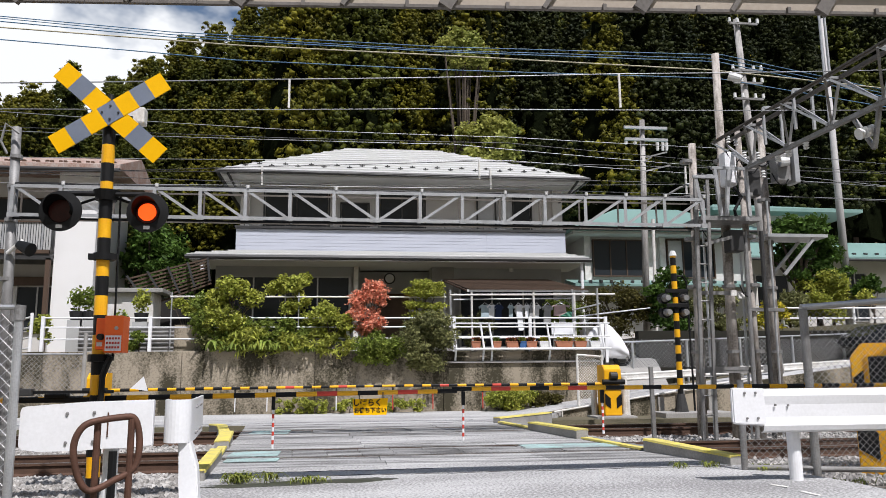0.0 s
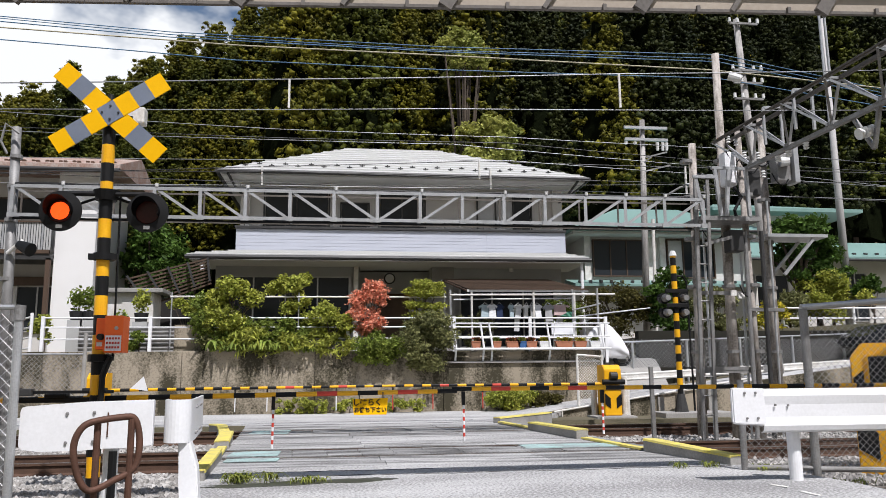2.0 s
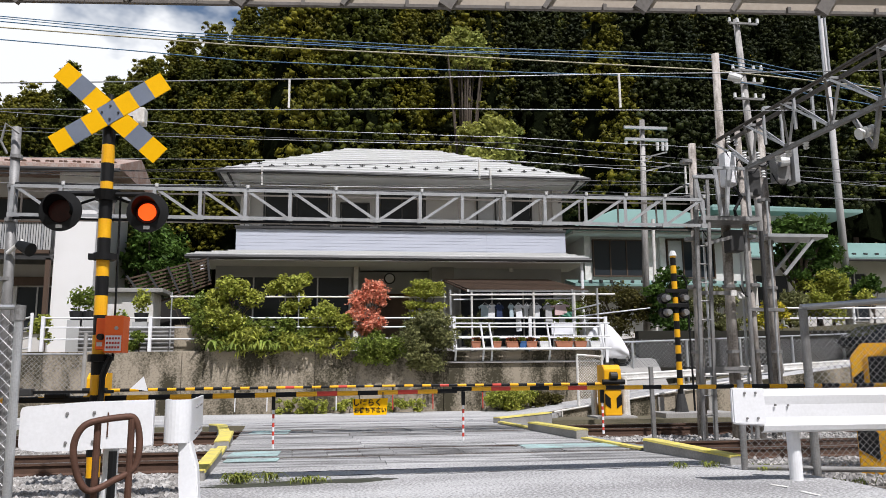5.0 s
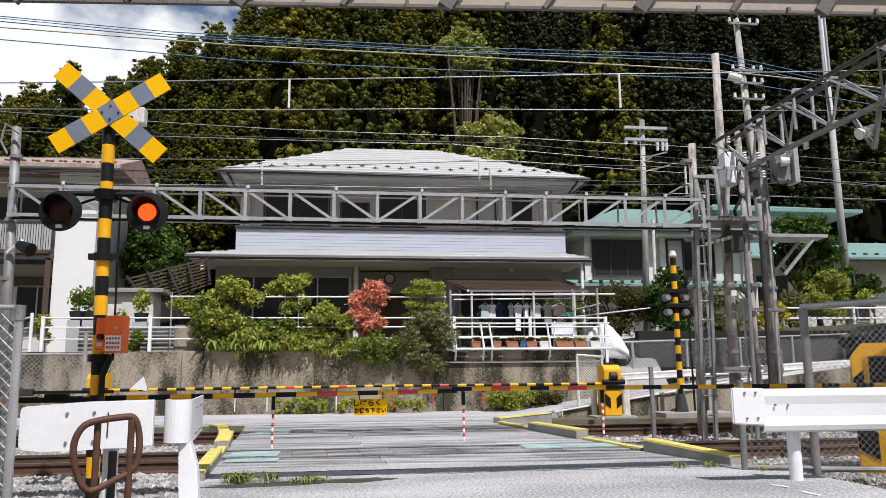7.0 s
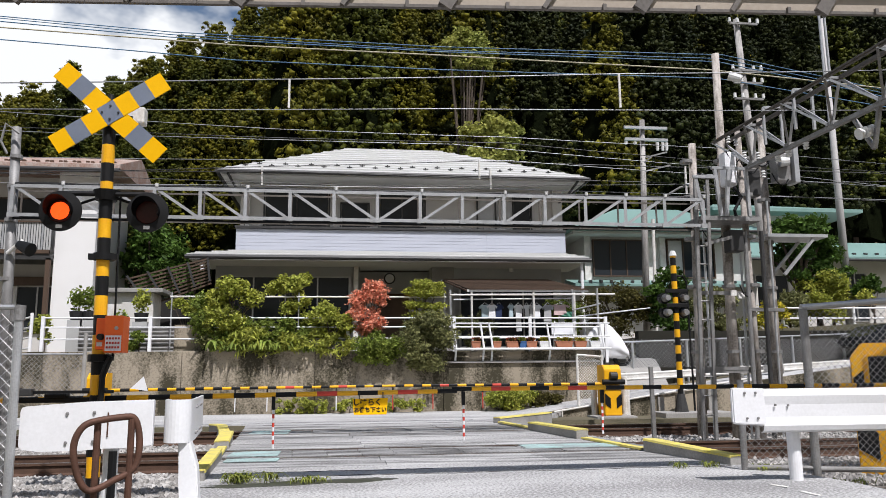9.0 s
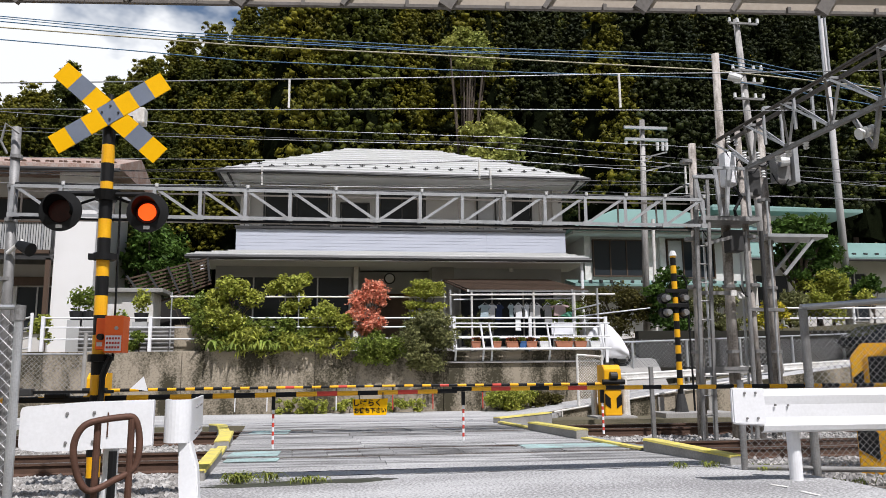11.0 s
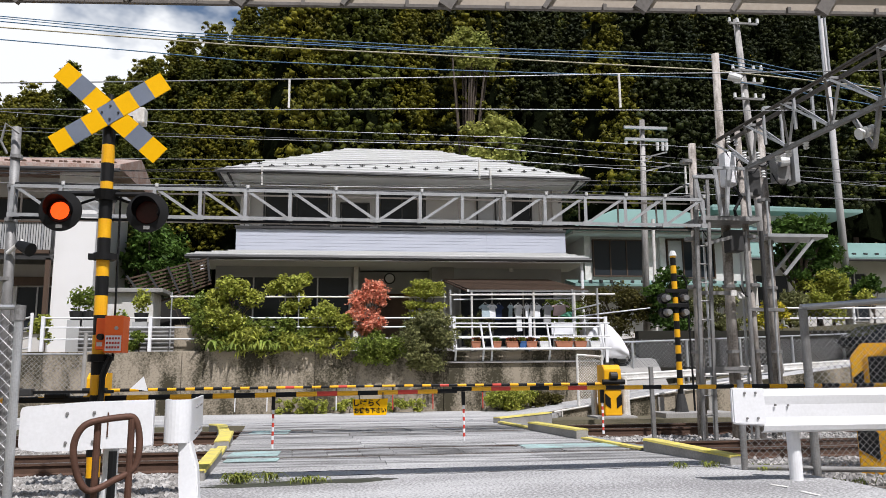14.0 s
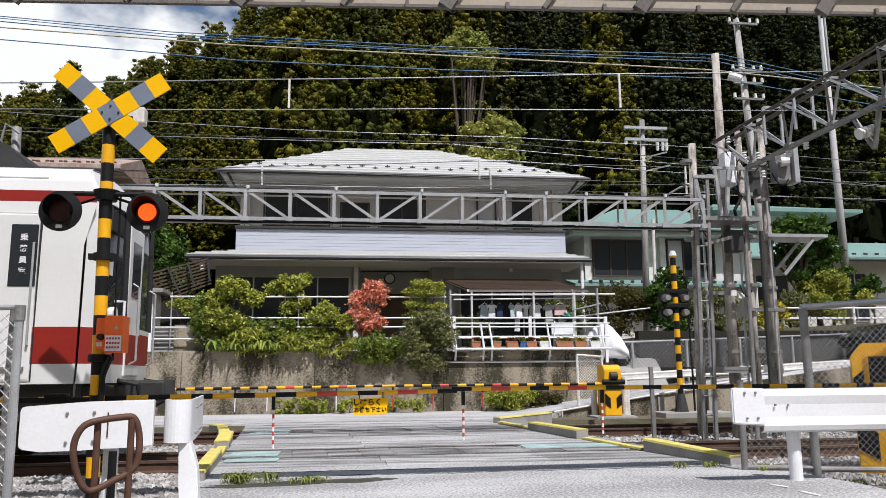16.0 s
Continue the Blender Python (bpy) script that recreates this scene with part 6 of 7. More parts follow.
for x, top in ((6.2, 0.72), (7.05, 0.78), (7.0, 1.0)):
    solo("bollard", rod(B(), (x, 18.75, -0.05), (x, 18.75, top - 0.05), 0.075, 0.075, 14), WHITE_WORN, "short worn white pipe bollard by the far track", "bollard", "white bollards", at=(x, 18.75, 0))
pipe = thing("lane_railing", (7.5, 18.8, 0), "low white pipe railing along the lane wall", "railing")
part("rail", rod(B(), (5.2, 18.86, 0.10), (10.4, 18.86, 0.86), 0.025), WHITE_WORN, pipe)
for x in (5.4, 7.0, 8.6, 10.2):
    part("post", rod(B(), (x, 18.86, -0.05), (x, 18.86, 0.10 + (x - 5.2) * 0.146), 0.022), WHITE_WORN, pipe)

bp = solo("marker_post", box(B(), 4.90, 4.96, 11.95, 12.01, -0.3, 1.13, 0.004), STEEL_DULL, "grey steel marker post in the ballast", "post", at=(4.93, 12, 0))


# ---- train ----
def train():
    """The front car of a commuter train, built with its near front corner at the origin and its flank on y = 0."""
    t = thing("train", (0, 0, 0), "ivory train car with dark red bands and roof equipment", "train")
    W, L = 2.8, 20.0
    # cross section, from the sill up the flank to the roof
    sec = [(0.0, 0.97), (-0.005, 1.2), (-0.005, 1.63), (0.01, 2.6), (0.03, 3.13), (0.035, 3.27), (0.06, 3.40), (0.16, 3.53), (0.4, 3.64), (0.9, 3.72), (1.4, 3.74)]
    full = sec + [(W - y, z) for y, z in sec[::-1][1:]]

    def nose(y, z):
        """How far forward the front stands at a point across the car."""
        k = abs(y - W / 2) / (W / 2)
        return 0.12 * (1 - k ** 3.0) - max(0, z - 3.0) ** 2 * 0.65 - max(0, 1.2 - z) * 0.05

    def band_mesh(z0, z1, inset=0.0):
        bm = B()
        def lim(zs):
            return [p for p in full if z0 - 1e-6 <= p[1] <= z1 + 1e-6]
        pts = lim(full)
        a = [bm.verts.new((-L, y, z)) for y, z in pts]
        b = [bm.verts.new((nose(y, z) - 0.12 * (1 if y < 0.02 or y > W - 0.02 else 0), y, z)) for y, z in pts]
        h = len(pts) // 2
        rng_ = [i for i in range(len(pts) - 1) if not (z1 < 3.7 and i == h - 1)]
        for i in rng_:
            bm.faces.new((a[i], a[i + 1], b[i + 1], b[i]))
        return bm

    for z0, z1, m, nm in ((0.97, 1.2, TRAIN_WHITE, "sill_band"), (1.2, 1.63, TRAIN_RED, "red_band"), (1.63, 3.13, TRAIN_WHITE, "flank"), (3.13, 3.27, TRAIN_RED, "cant_band"), (3.27, 3.9, TRAIN_WHITE, "roof")):
        part(nm, band_mesh(z0, z1), m, t, "dark red painted band" if m is TRAIN_RED else "", smooth=False)
    # front faces in bands: ivory, red, tall dark windscreens beside the gangway door
    ys = [i / 16 * W for i in range(17)]
    for z0, z1, m in ((0.97, 1.2, TRAIN_WHITE), (1.2, 1.63, TRAIN_RED), (1.63, 1.70, TRAIN_WHITE), (1.70, 3.2, GLASS), (3.2, 3.73, TRAIN_WHITE)):
        n = 4
        for name, mm, cols in (("front_panel", TRAIN_WHITE if m is GLASS else m, (0, 6, 7, 8, 9, 15) if m is GLASS else range(16)), ("windscreen", GLASS, range(1, 6)), ("windscreen", GLASS, range(10, 15))):
            if name == "windscreen" and m is not GLASS:
                continue
            bm = B()
            grid = []
            for j in range(n + 1):
                z = z0 + (z1 - z0) * j / n
                e = float(np.interp(z, (0.97, 3.27, 3.40, 3.53, 3.64, 3.72, 3.74), (0, 0.035, 0.06, 0.16, 0.4, 0.9, 1.4)))
                grid.append([bm.verts.new((nose(min(max(y, e), W - e), z) - (0.02 if name == "windscreen" else 0) - (0.1 if y < 0.02 or y > W - 0.02 else 0), min(max(y, e), W - e), z)) for y in ys])
            for ra, rb in zip(grid, grid[1:]):
                for i in cols:
                    bm.faces.new((ra[i], ra[i + 1], rb[i + 1], rb[i]))
            part(name, bm, mm, t)
    for y in (0.17, 1.0, 1.72, 2.57):
        part("windscreen_rubber", bar(B(), (nose(y, 1.75) + 0.005, y, 1.70), (nose(y, 3.15) + 0.005, y, 3.2), 0.05), RUBBER, t)
    part("front_door", box(B(), 0.04, 0.14, 1.06, 1.74, 1.05, 3.05, 0.02), TRAIN_WHITE, t, "ivory gangway door in the front")
    part("door_window", box(B(), 0.138, 0.146, 1.2, 1.6, 2.1, 2.85), GLASS, t)
    part("door_kick_panel", box(B(), 0.138, 0.147, 1.08, 1.72, 1.2, 1.6), TRAIN_RED, t)
    part("paper", box(B(), 0.07, 0.075, 0.3, 0.55, 2.3, 2.5), WHITE_WORN, t)
    part("destination_box", box(B(), 0.02, 0.1, 0.35, 0.85, 2.85, 3.1, 0.01), RUBBER, t)
    part("wiper", bar(B(), (0.12, 0.3, 1.95), (0.12, 0.75, 2.3), 0.02), BLACK, t)
    part("number_bar", box(B(), 0.095, 0.10, 0.42, 0.72, 1.38, 1.5), WHITE, t)
    # crew door with its window, lettered
    dr = part("crew_door", box(B(), -1.42, -0.72, -0.016, 0.02, 1.0, 2.98, 0.03), TRAIN_WHITE, t, "recessed crew door")
    part("door_seal", box(B(), -1.46, -1.43, -0.014, 0.02, 1.0, 3.0, 0.008), RUBBER, dr)
    part("door_seal", box(B(), -0.715, -0.70, -0.014, 0.02, 1.0, 3.0, 0.004), RUBBER, dr)
    dw = part("door_window", box(B(), -1.03, -0.70 - 0.03, -0.022, -0.012, 2.10, 2.84, 0.01), GLASS, dr)
    for i, ch in enumerate("乗務員室"):
        words("lettering", ch, 0.09, WHITE, pose(-0.88, -0.027, 2.68 - i * 0.135, 90), dw, 0.002)
    dr.location.x += 0.1
    part("door_handle", bar(B(), (-1.16, -0.03, 1.87), (-1.06, -0.03, 1.87), 0.02), STEEL, dr)
    for x in (-0.66, -1.5):
        part("grab_rail", tube(B(), [(x, 0.0, 1.42), (x, -0.05, 1.42), (x, -0.05, 2.62), (x, 0.0, 2.62)], 0.014, 8), STEEL, t)
    part("step", box(B(), -1.1, -0.68, -0.04, 0.0, 1.13, 1.17), STEEL_DULL, t)
    # passenger doors and windows down the flank
    for k in range(4):
        x = -4.2 - k * 4.2
        part("passenger_door", box(B(), x - 0.65, x + 0.65, -0.014, 0.02, 1.05, 2.98, 0.02), TRAIN_WHITE, t)
        part("window", box(B(), x - 2.9, x - 0.95, -0.014, 0.02, 1.95, 2.8, 0.03), GLASS, t)
    # underframe, coupler, roof equipment
    part("underframe", box(B(), -L, -0.15, 0.2, W - 0.2, 0.55, 0.97), TRAIN_GREY, t)
    part("skirt", box(B(), -0.7, -0.05, 0.35, W - 0.35, 0.42, 0.95, 0.03), TRAIN_GREY, t)
    cp = part("coupler", box(B(), 0.1, 0.62, W / 2 - 0.14, W / 2 + 0.14, 0.72, 1.0, 0.04), STEEL_DARK, t)
    part("jaw", rod(B(), (0.6, W / 2, 0.72), (0.6, W / 2, 1.0), 0.12, 0.12, 12), STEEL_DARK, cp)
    for y in (0.75, 2.05):
        part("brake_hose", tube(B(), [(0.15, y, 1.0), (0.4, y, 0.95), (0.42, y + 0.1, 0.7), (0.2, y + 0.2, 0.6)], 0.03, 8), RUBBER, t)
    part("tail_lamp", box(B(), 0.0, 0.16, 0.22, 0.5, 1.28, 1.42, 0.02), REDBAR, t)
    part("headlamp", rod(B(), (0.1, 0.4, 1.8), (0.18, 0.4, 1.8), 0.1, 0.1, 14), PORCELAIN, t)
    part("front_handrail", tube(B(), [(0.2, 0.25, 1.75), (0.32, 0.25, 1.75), (0.32, 0.25, 1.95), (0.2, 0.25, 1.95)], 0.018, 8), WHITE, t)
    for y in (0.96, 1.84):
        part("front_handrail", tube(B(), [(0.22, y, 1.2), (0.3, y, 1.25), (0.3, y, 2.2), (0.22, y, 2.25)], 0.015, 8), STEEL, t)
    ac = B()
    prism(ac, [(-4.8, 3.66), (-1.05, 3.66), (-1.12, 3.80), (-1.44, 4.08), (-4.8, 4.08)], "y", 0.7, 2.1)
    bmesh.ops.bevel(ac, geom=ac.edges[:], offset=0.03, segments=2, affect="EDGES")
    rv = part("roof_ventilator", ac, STEEL_DARK, t, "dark grey roof air conditioner")
    for i in range(7):
        part("louvre", box(B(), -2.6, -1.5, 0.66, 0.69, 3.78 + i * 0.045, 3.80 + i * 0.045), BLACK, rv)
    part("roof_edge", rod(B(), (-L, 0.09, 3.44), (-0.6, 0.09, 3.44), 0.02), TRAIN_WHITE, t)
    for xc in (-2.4, -16.2):
        part("bogie_frame", box(B(), xc - 1.4, xc + 1.4, 0.35, W - 0.35, 0.4, 0.62, 0.05), TRAIN_GREY, t)
        for dx in (-1.05, 1.05):
            for y in (0.78, 1.9):
                part("wheel", rod(B(), (xc + dx, y, 0.431), (xc + dx, y + 0.12, 0.431), 0.43, 0.43, 28), STEEL_DARK, t)
    for i in range(6):
        part("underfloor_box", box(B(), -13.2 + i * 1.5, -12.2 + i * 1.5, 0.15, 0.7, 0.35, 0.92, 0.03), TRAIN_GREY, t)
    return t


TRAIN = train()
TRAIN.location = (-90, 9.45, 0)


# ---- garden on the terrace ----
gf_ = thing("garden_railing", (0, 21.95, 1.72), "white pipe railing along the top of the garden wall", "railing")
for x in (-8.1, -5.3, -2.65, 0.1, 3.15, 5.4, 7.7):
    part("post", box(B(), x - 0.045, x + 0.045, 21.90, 21.99, 1.35, 2.70, 0.008), WHITE, gf_)
for z in (2.66, 2.40, 2.08):
    part("rail", rod(B(), (-8.1, 21.93, z), (7.75, 21.93, z), 0.021, 0.021, 8), WHITE, gf_)
gate = thing("garden_railing", (-8.5, 22.2, 1.72), "short white pipe railing turning back from the wall", "railing")
for x, y in ((-8.42, 22.0), (-9.4, 23.6)):
    part("post", rod(B(), (x, y, 1.6), (x, y, 2.8), 0.045), WHITE, gate)
for z in (2.7, 2.42, 2.14, 1.85):
    part("rail", rod(B(), (-8.42, 22.0, z), (-9.4, 23.6, z), 0.026), WHITE, gate)
sb = thing("scaffold_bar", (0, 22.1, 1.72), "long galvanised pipe on thin posts above the railing", "pipe rail")
part("bar", rod(B(), (-4.85, 22.1, 3.27), (2.95, 22.1, 3.28), 0.026), WHITE_WORN, sb)
for x in (-4.8, -1.3, 0.2, 2.9):
    part("post", rod(B(), (x, 22.1, 1.7), (x, 22.1, 3.4), 0.02), STEEL, sb)

# flower shelf hung outside the wall
fsx = thing("flower_shelf", (5.3, 21.6, 1.75), "white pipe flower shelf fixed to the garden wall", "shelf")
part("front_rail", rod(B(), (3.0, 21.55, 1.75), (7.7, 21.55, 1.75), 0.035), WHITE, fsx)
part("slat", box(B(), 3.0, 7.7, 21.6, 21.66, 1.74, 1.77), WHITE, fsx)
part("slat", box(B(), 3.0, 7.7, 21.7, 21.76, 1.74, 1.77), WHITE, fsx)
part("top_rail", rod(B(), (3.0, 21.62, 2.48), (7.7, 21.62, 2.48), 0.024), WHITE, fsx)
part("middle_rail", rod(B(), (3.0, 21.58, 2.1), (7.7, 21.58, 2.1), 0.022), WHITE, fsx)
for x in (3.15, 3.95, 4.2, 5.9, 7.5):
    part("upright", tube(B(), [(x - 0.08, 21.64, 2.5), (x, 21.55, 1.78), (x, 21.62, 1.7), (x, 21.76, 1.42)], 0.03), WHITE, fsx)


def pot(x, y, z, w, material, bloom, seed, label):
    t = thing("flower_pot", (x, y, z), label, "flower pot", "pots on the shelf")
    bm = B()
    prism(bm, [(x - w * 0.8, z), (x + w * 0.8, z), (x + w, z + 0.17), (x - w, z + 0.17)], "y", y - 0.09, y + 0.09)
    part("pot", bm, material, t)
    part("rim", box(B(), x - w - 0.01, x + w + 0.01, y - 0.1, y + 0.1, z + 0.17, z + 0.195, 0.006), material, t)
    g = np.random.default_rng(seed)
    child("plant", leaves("plant", ball_points(g, 150, (0, 0, 0.25), (w, 0.1, 0.1), 0.1), 0.035, bloom, g), t)
    return t


FLOWER_Y = leaf_mat("yellow_flowers", (0.55, 0.42, 0.03), (0.16, 0.20, 0.03))
FLOWER_R = leaf_mat("red_flowers", (0.42, 0.06, 0.05), (0.10, 0.13, 0.03))
BLUEPOT = mat("blue_pot", (0.05, 0.12, 0.28), 0.4)
WHITEPOT = mat("white_pot", (0.75, 0.75, 0.72), 0.5)
for i, (x, w, m, bl, lab) in enumerate(((3.74, 0.13, TERRACOTTA, FLOWER_R, "terracotta pot with red flowers"), (4.35, 0.12, TERRACOTTA, SHRUB, "small terracotta pot with leaves"),
                                       (4.82, 0.21, TERRACOTTA, FLOWER_R, "brown trough with a few red flowers"), (5.08, 0.13, BLUEPOT, SHRUB_LIGHT, "blue pot with pale leaves"),
                                       (5.36, 0.16, TERRACOTTA, FLOWER_R, "brown pot with dark red plant"), (5.75, 0.16, WHITEPOT, FLOWER_Y, "pale pot with yellow flowers"),
                                       (6.33, 0.26, TERRACOTTA, FLOWER_Y, "brown trough with yellow flowers"), (6.82, 0.18, TERRACOTTA, FLOWER_Y, "brown pot with yellow flowers"),
                                       (7.25, 0.15, WHITEPOT, SHRUB, "white bowl planter on the shelf"))):
    pot(x, 21.68, 1.775, w, m, bl, 60 + i, lab)

# terrace awning and the drying frame
aw = thing("terrace_awning", (5.4, 24, 1.72), "brown slatted terrace awning on white posts", "awning")
A0, A1 = Vector((3.3, 25.6, 4.25)), Vector((3.75, 22.85, 3.60))
for i in range(13):
    f = i / 12
    p0 = A0.lerp(A1, f)
    part("slat", bar(B(), (p0.x, p0.y, p0.z), (7.0 + 0.5 * f, p0.y, p0.z), 0.15, 0.02), BROWNWOOD, aw)
for x in (3.6, 5.5, 7.3):
    part("rafter", bar(B(), (x - 0.3, 25.6, 4.2), (x + 0.1, 22.85, 3.55), 0.05), BROWNWOOD, aw)
part("front_beam", bar(B(), (3.7, 22.85, 3.56), (7.5, 22.85, 3.57), 0.07), WHITE, aw)
part("back_beam", bar(B(), (3.25, 25.6, 4.2), (7.0, 25.6, 4.22), 0.06), STEEL, aw)
for x in (3.83, 5.76, 7.05):
    part("post", rod(B(), (x, 22.85, 1.7), (x, 22.85, 3.55), 0.035), WHITE_WORN, aw)
df = thing("drying_frame", (5.5, 22.5, 1.72), "galvanised pipe drying frame on the terrace", "drying frame")
part("bar", rod(B(), (3.1, 22.4, 3.38), (8.2, 22.4, 3.42), 0.03), WHITE_WORN, df)
part("pole", rod(B(), (3.3, 23.0, 3.30), (7.1, 23.3, 3.38), 0.022), WHITE, df)
part("bar", rod(B(), (6.9, 22.6, 2.95), (7.7, 22.3, 3.12), 0.022), STEEL, df)
part("bar", rod(B(), (7.0, 22.6, 2.75), (9.3, 22.4, 3.0), 0.022), STEEL, df)
for x, y in ((7.62, 22.35), (6.95, 22.7), (3.2, 23.0)):
    part("post", rod(B(), (x, y, 1.5), (x, y, 3.6), 0.035), STEEL, df)
CLOTH = [mat("white_cloth", (0.74, 0.75, 0.76), 0.9, col2=(0.6, 0.61, 0.63), scale=4, bump=0.2), mat("pale_blue_cloth", (0.42, 0.52, 0.56), 0.9, bump=0.2),
         mat("navy_cloth", (0.02, 0.035, 0.09), 0.9, bump=0.2), mat("grey_cloth", (0.40, 0.40, 0.40), 0.9, bump=0.2), mat("pink_cloth", (0.62, 0.45, 0.44), 0.9, bump=0.2)]


def shirt(x, w, h, k, label, y=23.2, z=3.25):
    """A garment on a hanger, hinged at its hook."""
    t = thing("laundry", (x, y, z), label, "laundry", "hanging laundry")
    bm = B()
    prism(bm, [(x - w * 0.5, z - h), (x + w * 0.5, z - h), (x + w * 0.42, z - 0.32 * h), (x + w * 0.62, z - 0.42 * h), (x + w * 0.78, z - 0.3 * h), (x + w * 0.35, z - 0.08),
               (x, z - 0.1), (x - w * 0.35, z - 0.08), (x - w * 0.78, z - 0.3 * h), (x - w * 0.62, z - 0.42 * h), (x - w * 0.42, z - 0.32 * h)], "y", y - 0.03, y + 0.03)
    part("cloth", bm, CLOTH[k], t)
    part("hanger", tube(B(), [(x - w * 0.3, y, z - 0.08), (x, y, z - 0.02), (x + w * 0.3, y, z - 0.08)], 0.008, 5), STEEL, t)
    return t


LAUNDRY = [shirt(4.30, 0.26, 0.52, 1, "pale blue shirt on a hanger"), shirt(4.52, 0.22, 0.50, 0, "white shirt on a hanger"), shirt(4.75, 0.2, 0.55, 2, "navy blue garment on a hanger"),
           shirt(5.12, 0.13, 0.5, 1, "narrow pale blue garment"), shirt(5.36, 0.2, 0.5, 0, "white shirt hung on the pole"), shirt(5.36, 0.17, 0.9, 0, "long white garment hung low", 23.3),
           shirt(5.62, 0.13, 0.5, 0, "small white garment hung to dry"), shirt(5.78, 0.12, 0.46, 3, "grey cloth on the drying pole"), shirt(5.95, 0.2, 0.5, 0, "white undershirt hung to dry"),
           shirt(6.3, 0.24, 0.62, 3, "grey towel hung to dry"), shirt(6.68, 0.42, 0.42, 4, "pink shirt spread to dry"), shirt(6.75, 0.2, 0.75, 0, "white towel hung to dry", 23.35)]
ch = thing("folding_chair", (6.6, 22.4, 1.72), "white slatted garden chair with bundled cloth", "chair")
for x in (6.25, 6.85):
    part("leg", rod(B(), (x, 22.2, 1.7), (x, 22.4, 2.3), 0.02), WHITE, ch)
    part("leg", rod(B(), (x, 22.5, 1.7), (x, 22.3, 2.6), 0.02), WHITE, ch)
part("seat", box(B(), 6.2, 6.9, 22.2, 22.5, 2.08, 2.12, 0.01), WHITE, ch)
part("backrest", box(B(), 6.2, 6.9, 22.5, 22.54, 2.2, 2.55, 0.02), CLOTH[0], ch)
gp = solo("green_parasol", rod(B(), (6.95, 23.2, 2.75), (7.0, 23.2, 2.95), 0.28, 0.05, 12), mat("green_cloth", (0.06, 0.22, 0.14), 0.8), "folded green cover under the drying pole", "cover", at=(6.95, 23.2, 2.75))

# covered motorcycle on the driveway
mc = thing("covered_motorcycle", (8.2, 22.7, 1.35), "motorcycle under a wrinkled white sheet", "motorcycle")
sh = B()
bmesh.ops.create_uvsphere(sh, u_segments=32, v_segments=18, radius=1)
for v in sh.verts:
    x, y, z = v.co
    v.co = Vector((8.0 + x * (0.68 - 0.1 * z), 22.7 + y * 0.3, 1.95 + z * 0.6 - 0.38 * x * (1 if x > 0 else 0.1) * (1 if z > -0.3 else 0.3)))
    v.co += Vector((0.03, 0.03, 0.03)) * noise.noise(v.co * 5.0)
    v.co.z = max(v.co.z, 1.5 - 0.05 * x)
part("sheet", sh, COVER, mc, "wrinkled white sheet", smooth=True)
for x in (7.65, 8.45):
    part("wheel", tube(B(), [(x + 0.24 * math.cos(k * math.pi / 10), 22.7, 1.52 + 0.24 * math.sin(k * math.pi / 10)) for k in range(20)], 0.06, 8, True), RUBBER, mc)

# carport roof and shed beside the house
cp_ = thing("lean_to", (-5.3, 25, 1.72), "dark slatted lean-to roof beside the house", "lean-to")
for i in range(9):
    f = i / 8
    part("purlin", bar(B(), (-6.75 + 0.5 * f, 24.6 + 0.2 * f, 4.05 - 0.85 * f + 0.0), (-4.3 + 0.1 * f, 24.6 + 0.2 * f, 4.72 - 0.75 * f), 0.09, 0.05), BROWNWOOD, cp_)
for i in range(5):
    f = i / 4
    part("rafter", bar(B(), (-6.7 + 2.4 * f, 24.5, 4.15 + 0.6 * f), (-6.0 + 1.8 * f, 24.5, 3.25 + 0.75 * f), 0.06), FASCIA, cp_)
# added near-black sheet, painted as the shade below the slats
part("backboard", box(B(), -6.2, -4.4, 25.6, 25.7, 1.7, 3.6), SHADE_BLACK, cp_)
for x in (-6.0, -4.5):
    part("post", box(B(), x - 0.05, x + 0.05, 24.9, 25.0, 1.7, 3.5), BROWNWOOD, cp_)
shd = thing("storage_shed", (-6.6, 24.2, 1.72), "small white storage shed with a flat roof", "shed")
part("body", box(B(), -7.3, -5.7, 23.8, 24.8, 1.7, 3.55, 0.01), WHITE_WORN, shd)
part("roof", box(B(), -7.45, -5.4, 23.6, 24.9, 3.55, 3.68, 0.02), CONCRETE, shd)
part("door", box(B(), -6.6, -5.85, 23.77, 23.79, 1.75, 3.4), PLASTER, shd)
cs_ = thing("corrugated_fence", (-5.3, 22.5, 1.72), "grey corrugated sheet fence behind the railing", "fence")
for i in range(7):
    z = 1.74 + i * 0.11
    part("corrugation", rod(B(), (-7.3, 22.4, z), (-4.75, 22.4, z), 0.06, 0.06, 10), STEEL_DULL, cs_)
part("panel", box(B(), -4.75, -3.9, 22.4, 22.46, 1.72, 2.5), WALLCON, cs_)
for i, (x, z) in enumerate(((-7.5, 2.65), (-7.15, 2.65), (-5.75, 2.6), (-6.3, 2.0))):
    t = thing("potted_plant", (x, 22.7, z), "leafy plant in a dark pot on a stand", "potted plant", "potted plants")
    part("pot", rod(B(), (x, 22.7, z), (x, 22.7, z + 0.25), 0.16, 0.2, 14), RUBBER, t)
    part("stand", box(B(), x - 0.2, x + 0.2, 22.55, 22.85, 1.7, z), PLASTER_GREY, t)
    g = np.random.default_rng(80 + i)
    child("plant", leaves("plant", ball_points(g, 260, (0, 0, 0.6), (0.28, 0.25, 0.38), 0.2), 0.06, SHRUB if i != 2 else SHRUB_LIGHT, g), t)


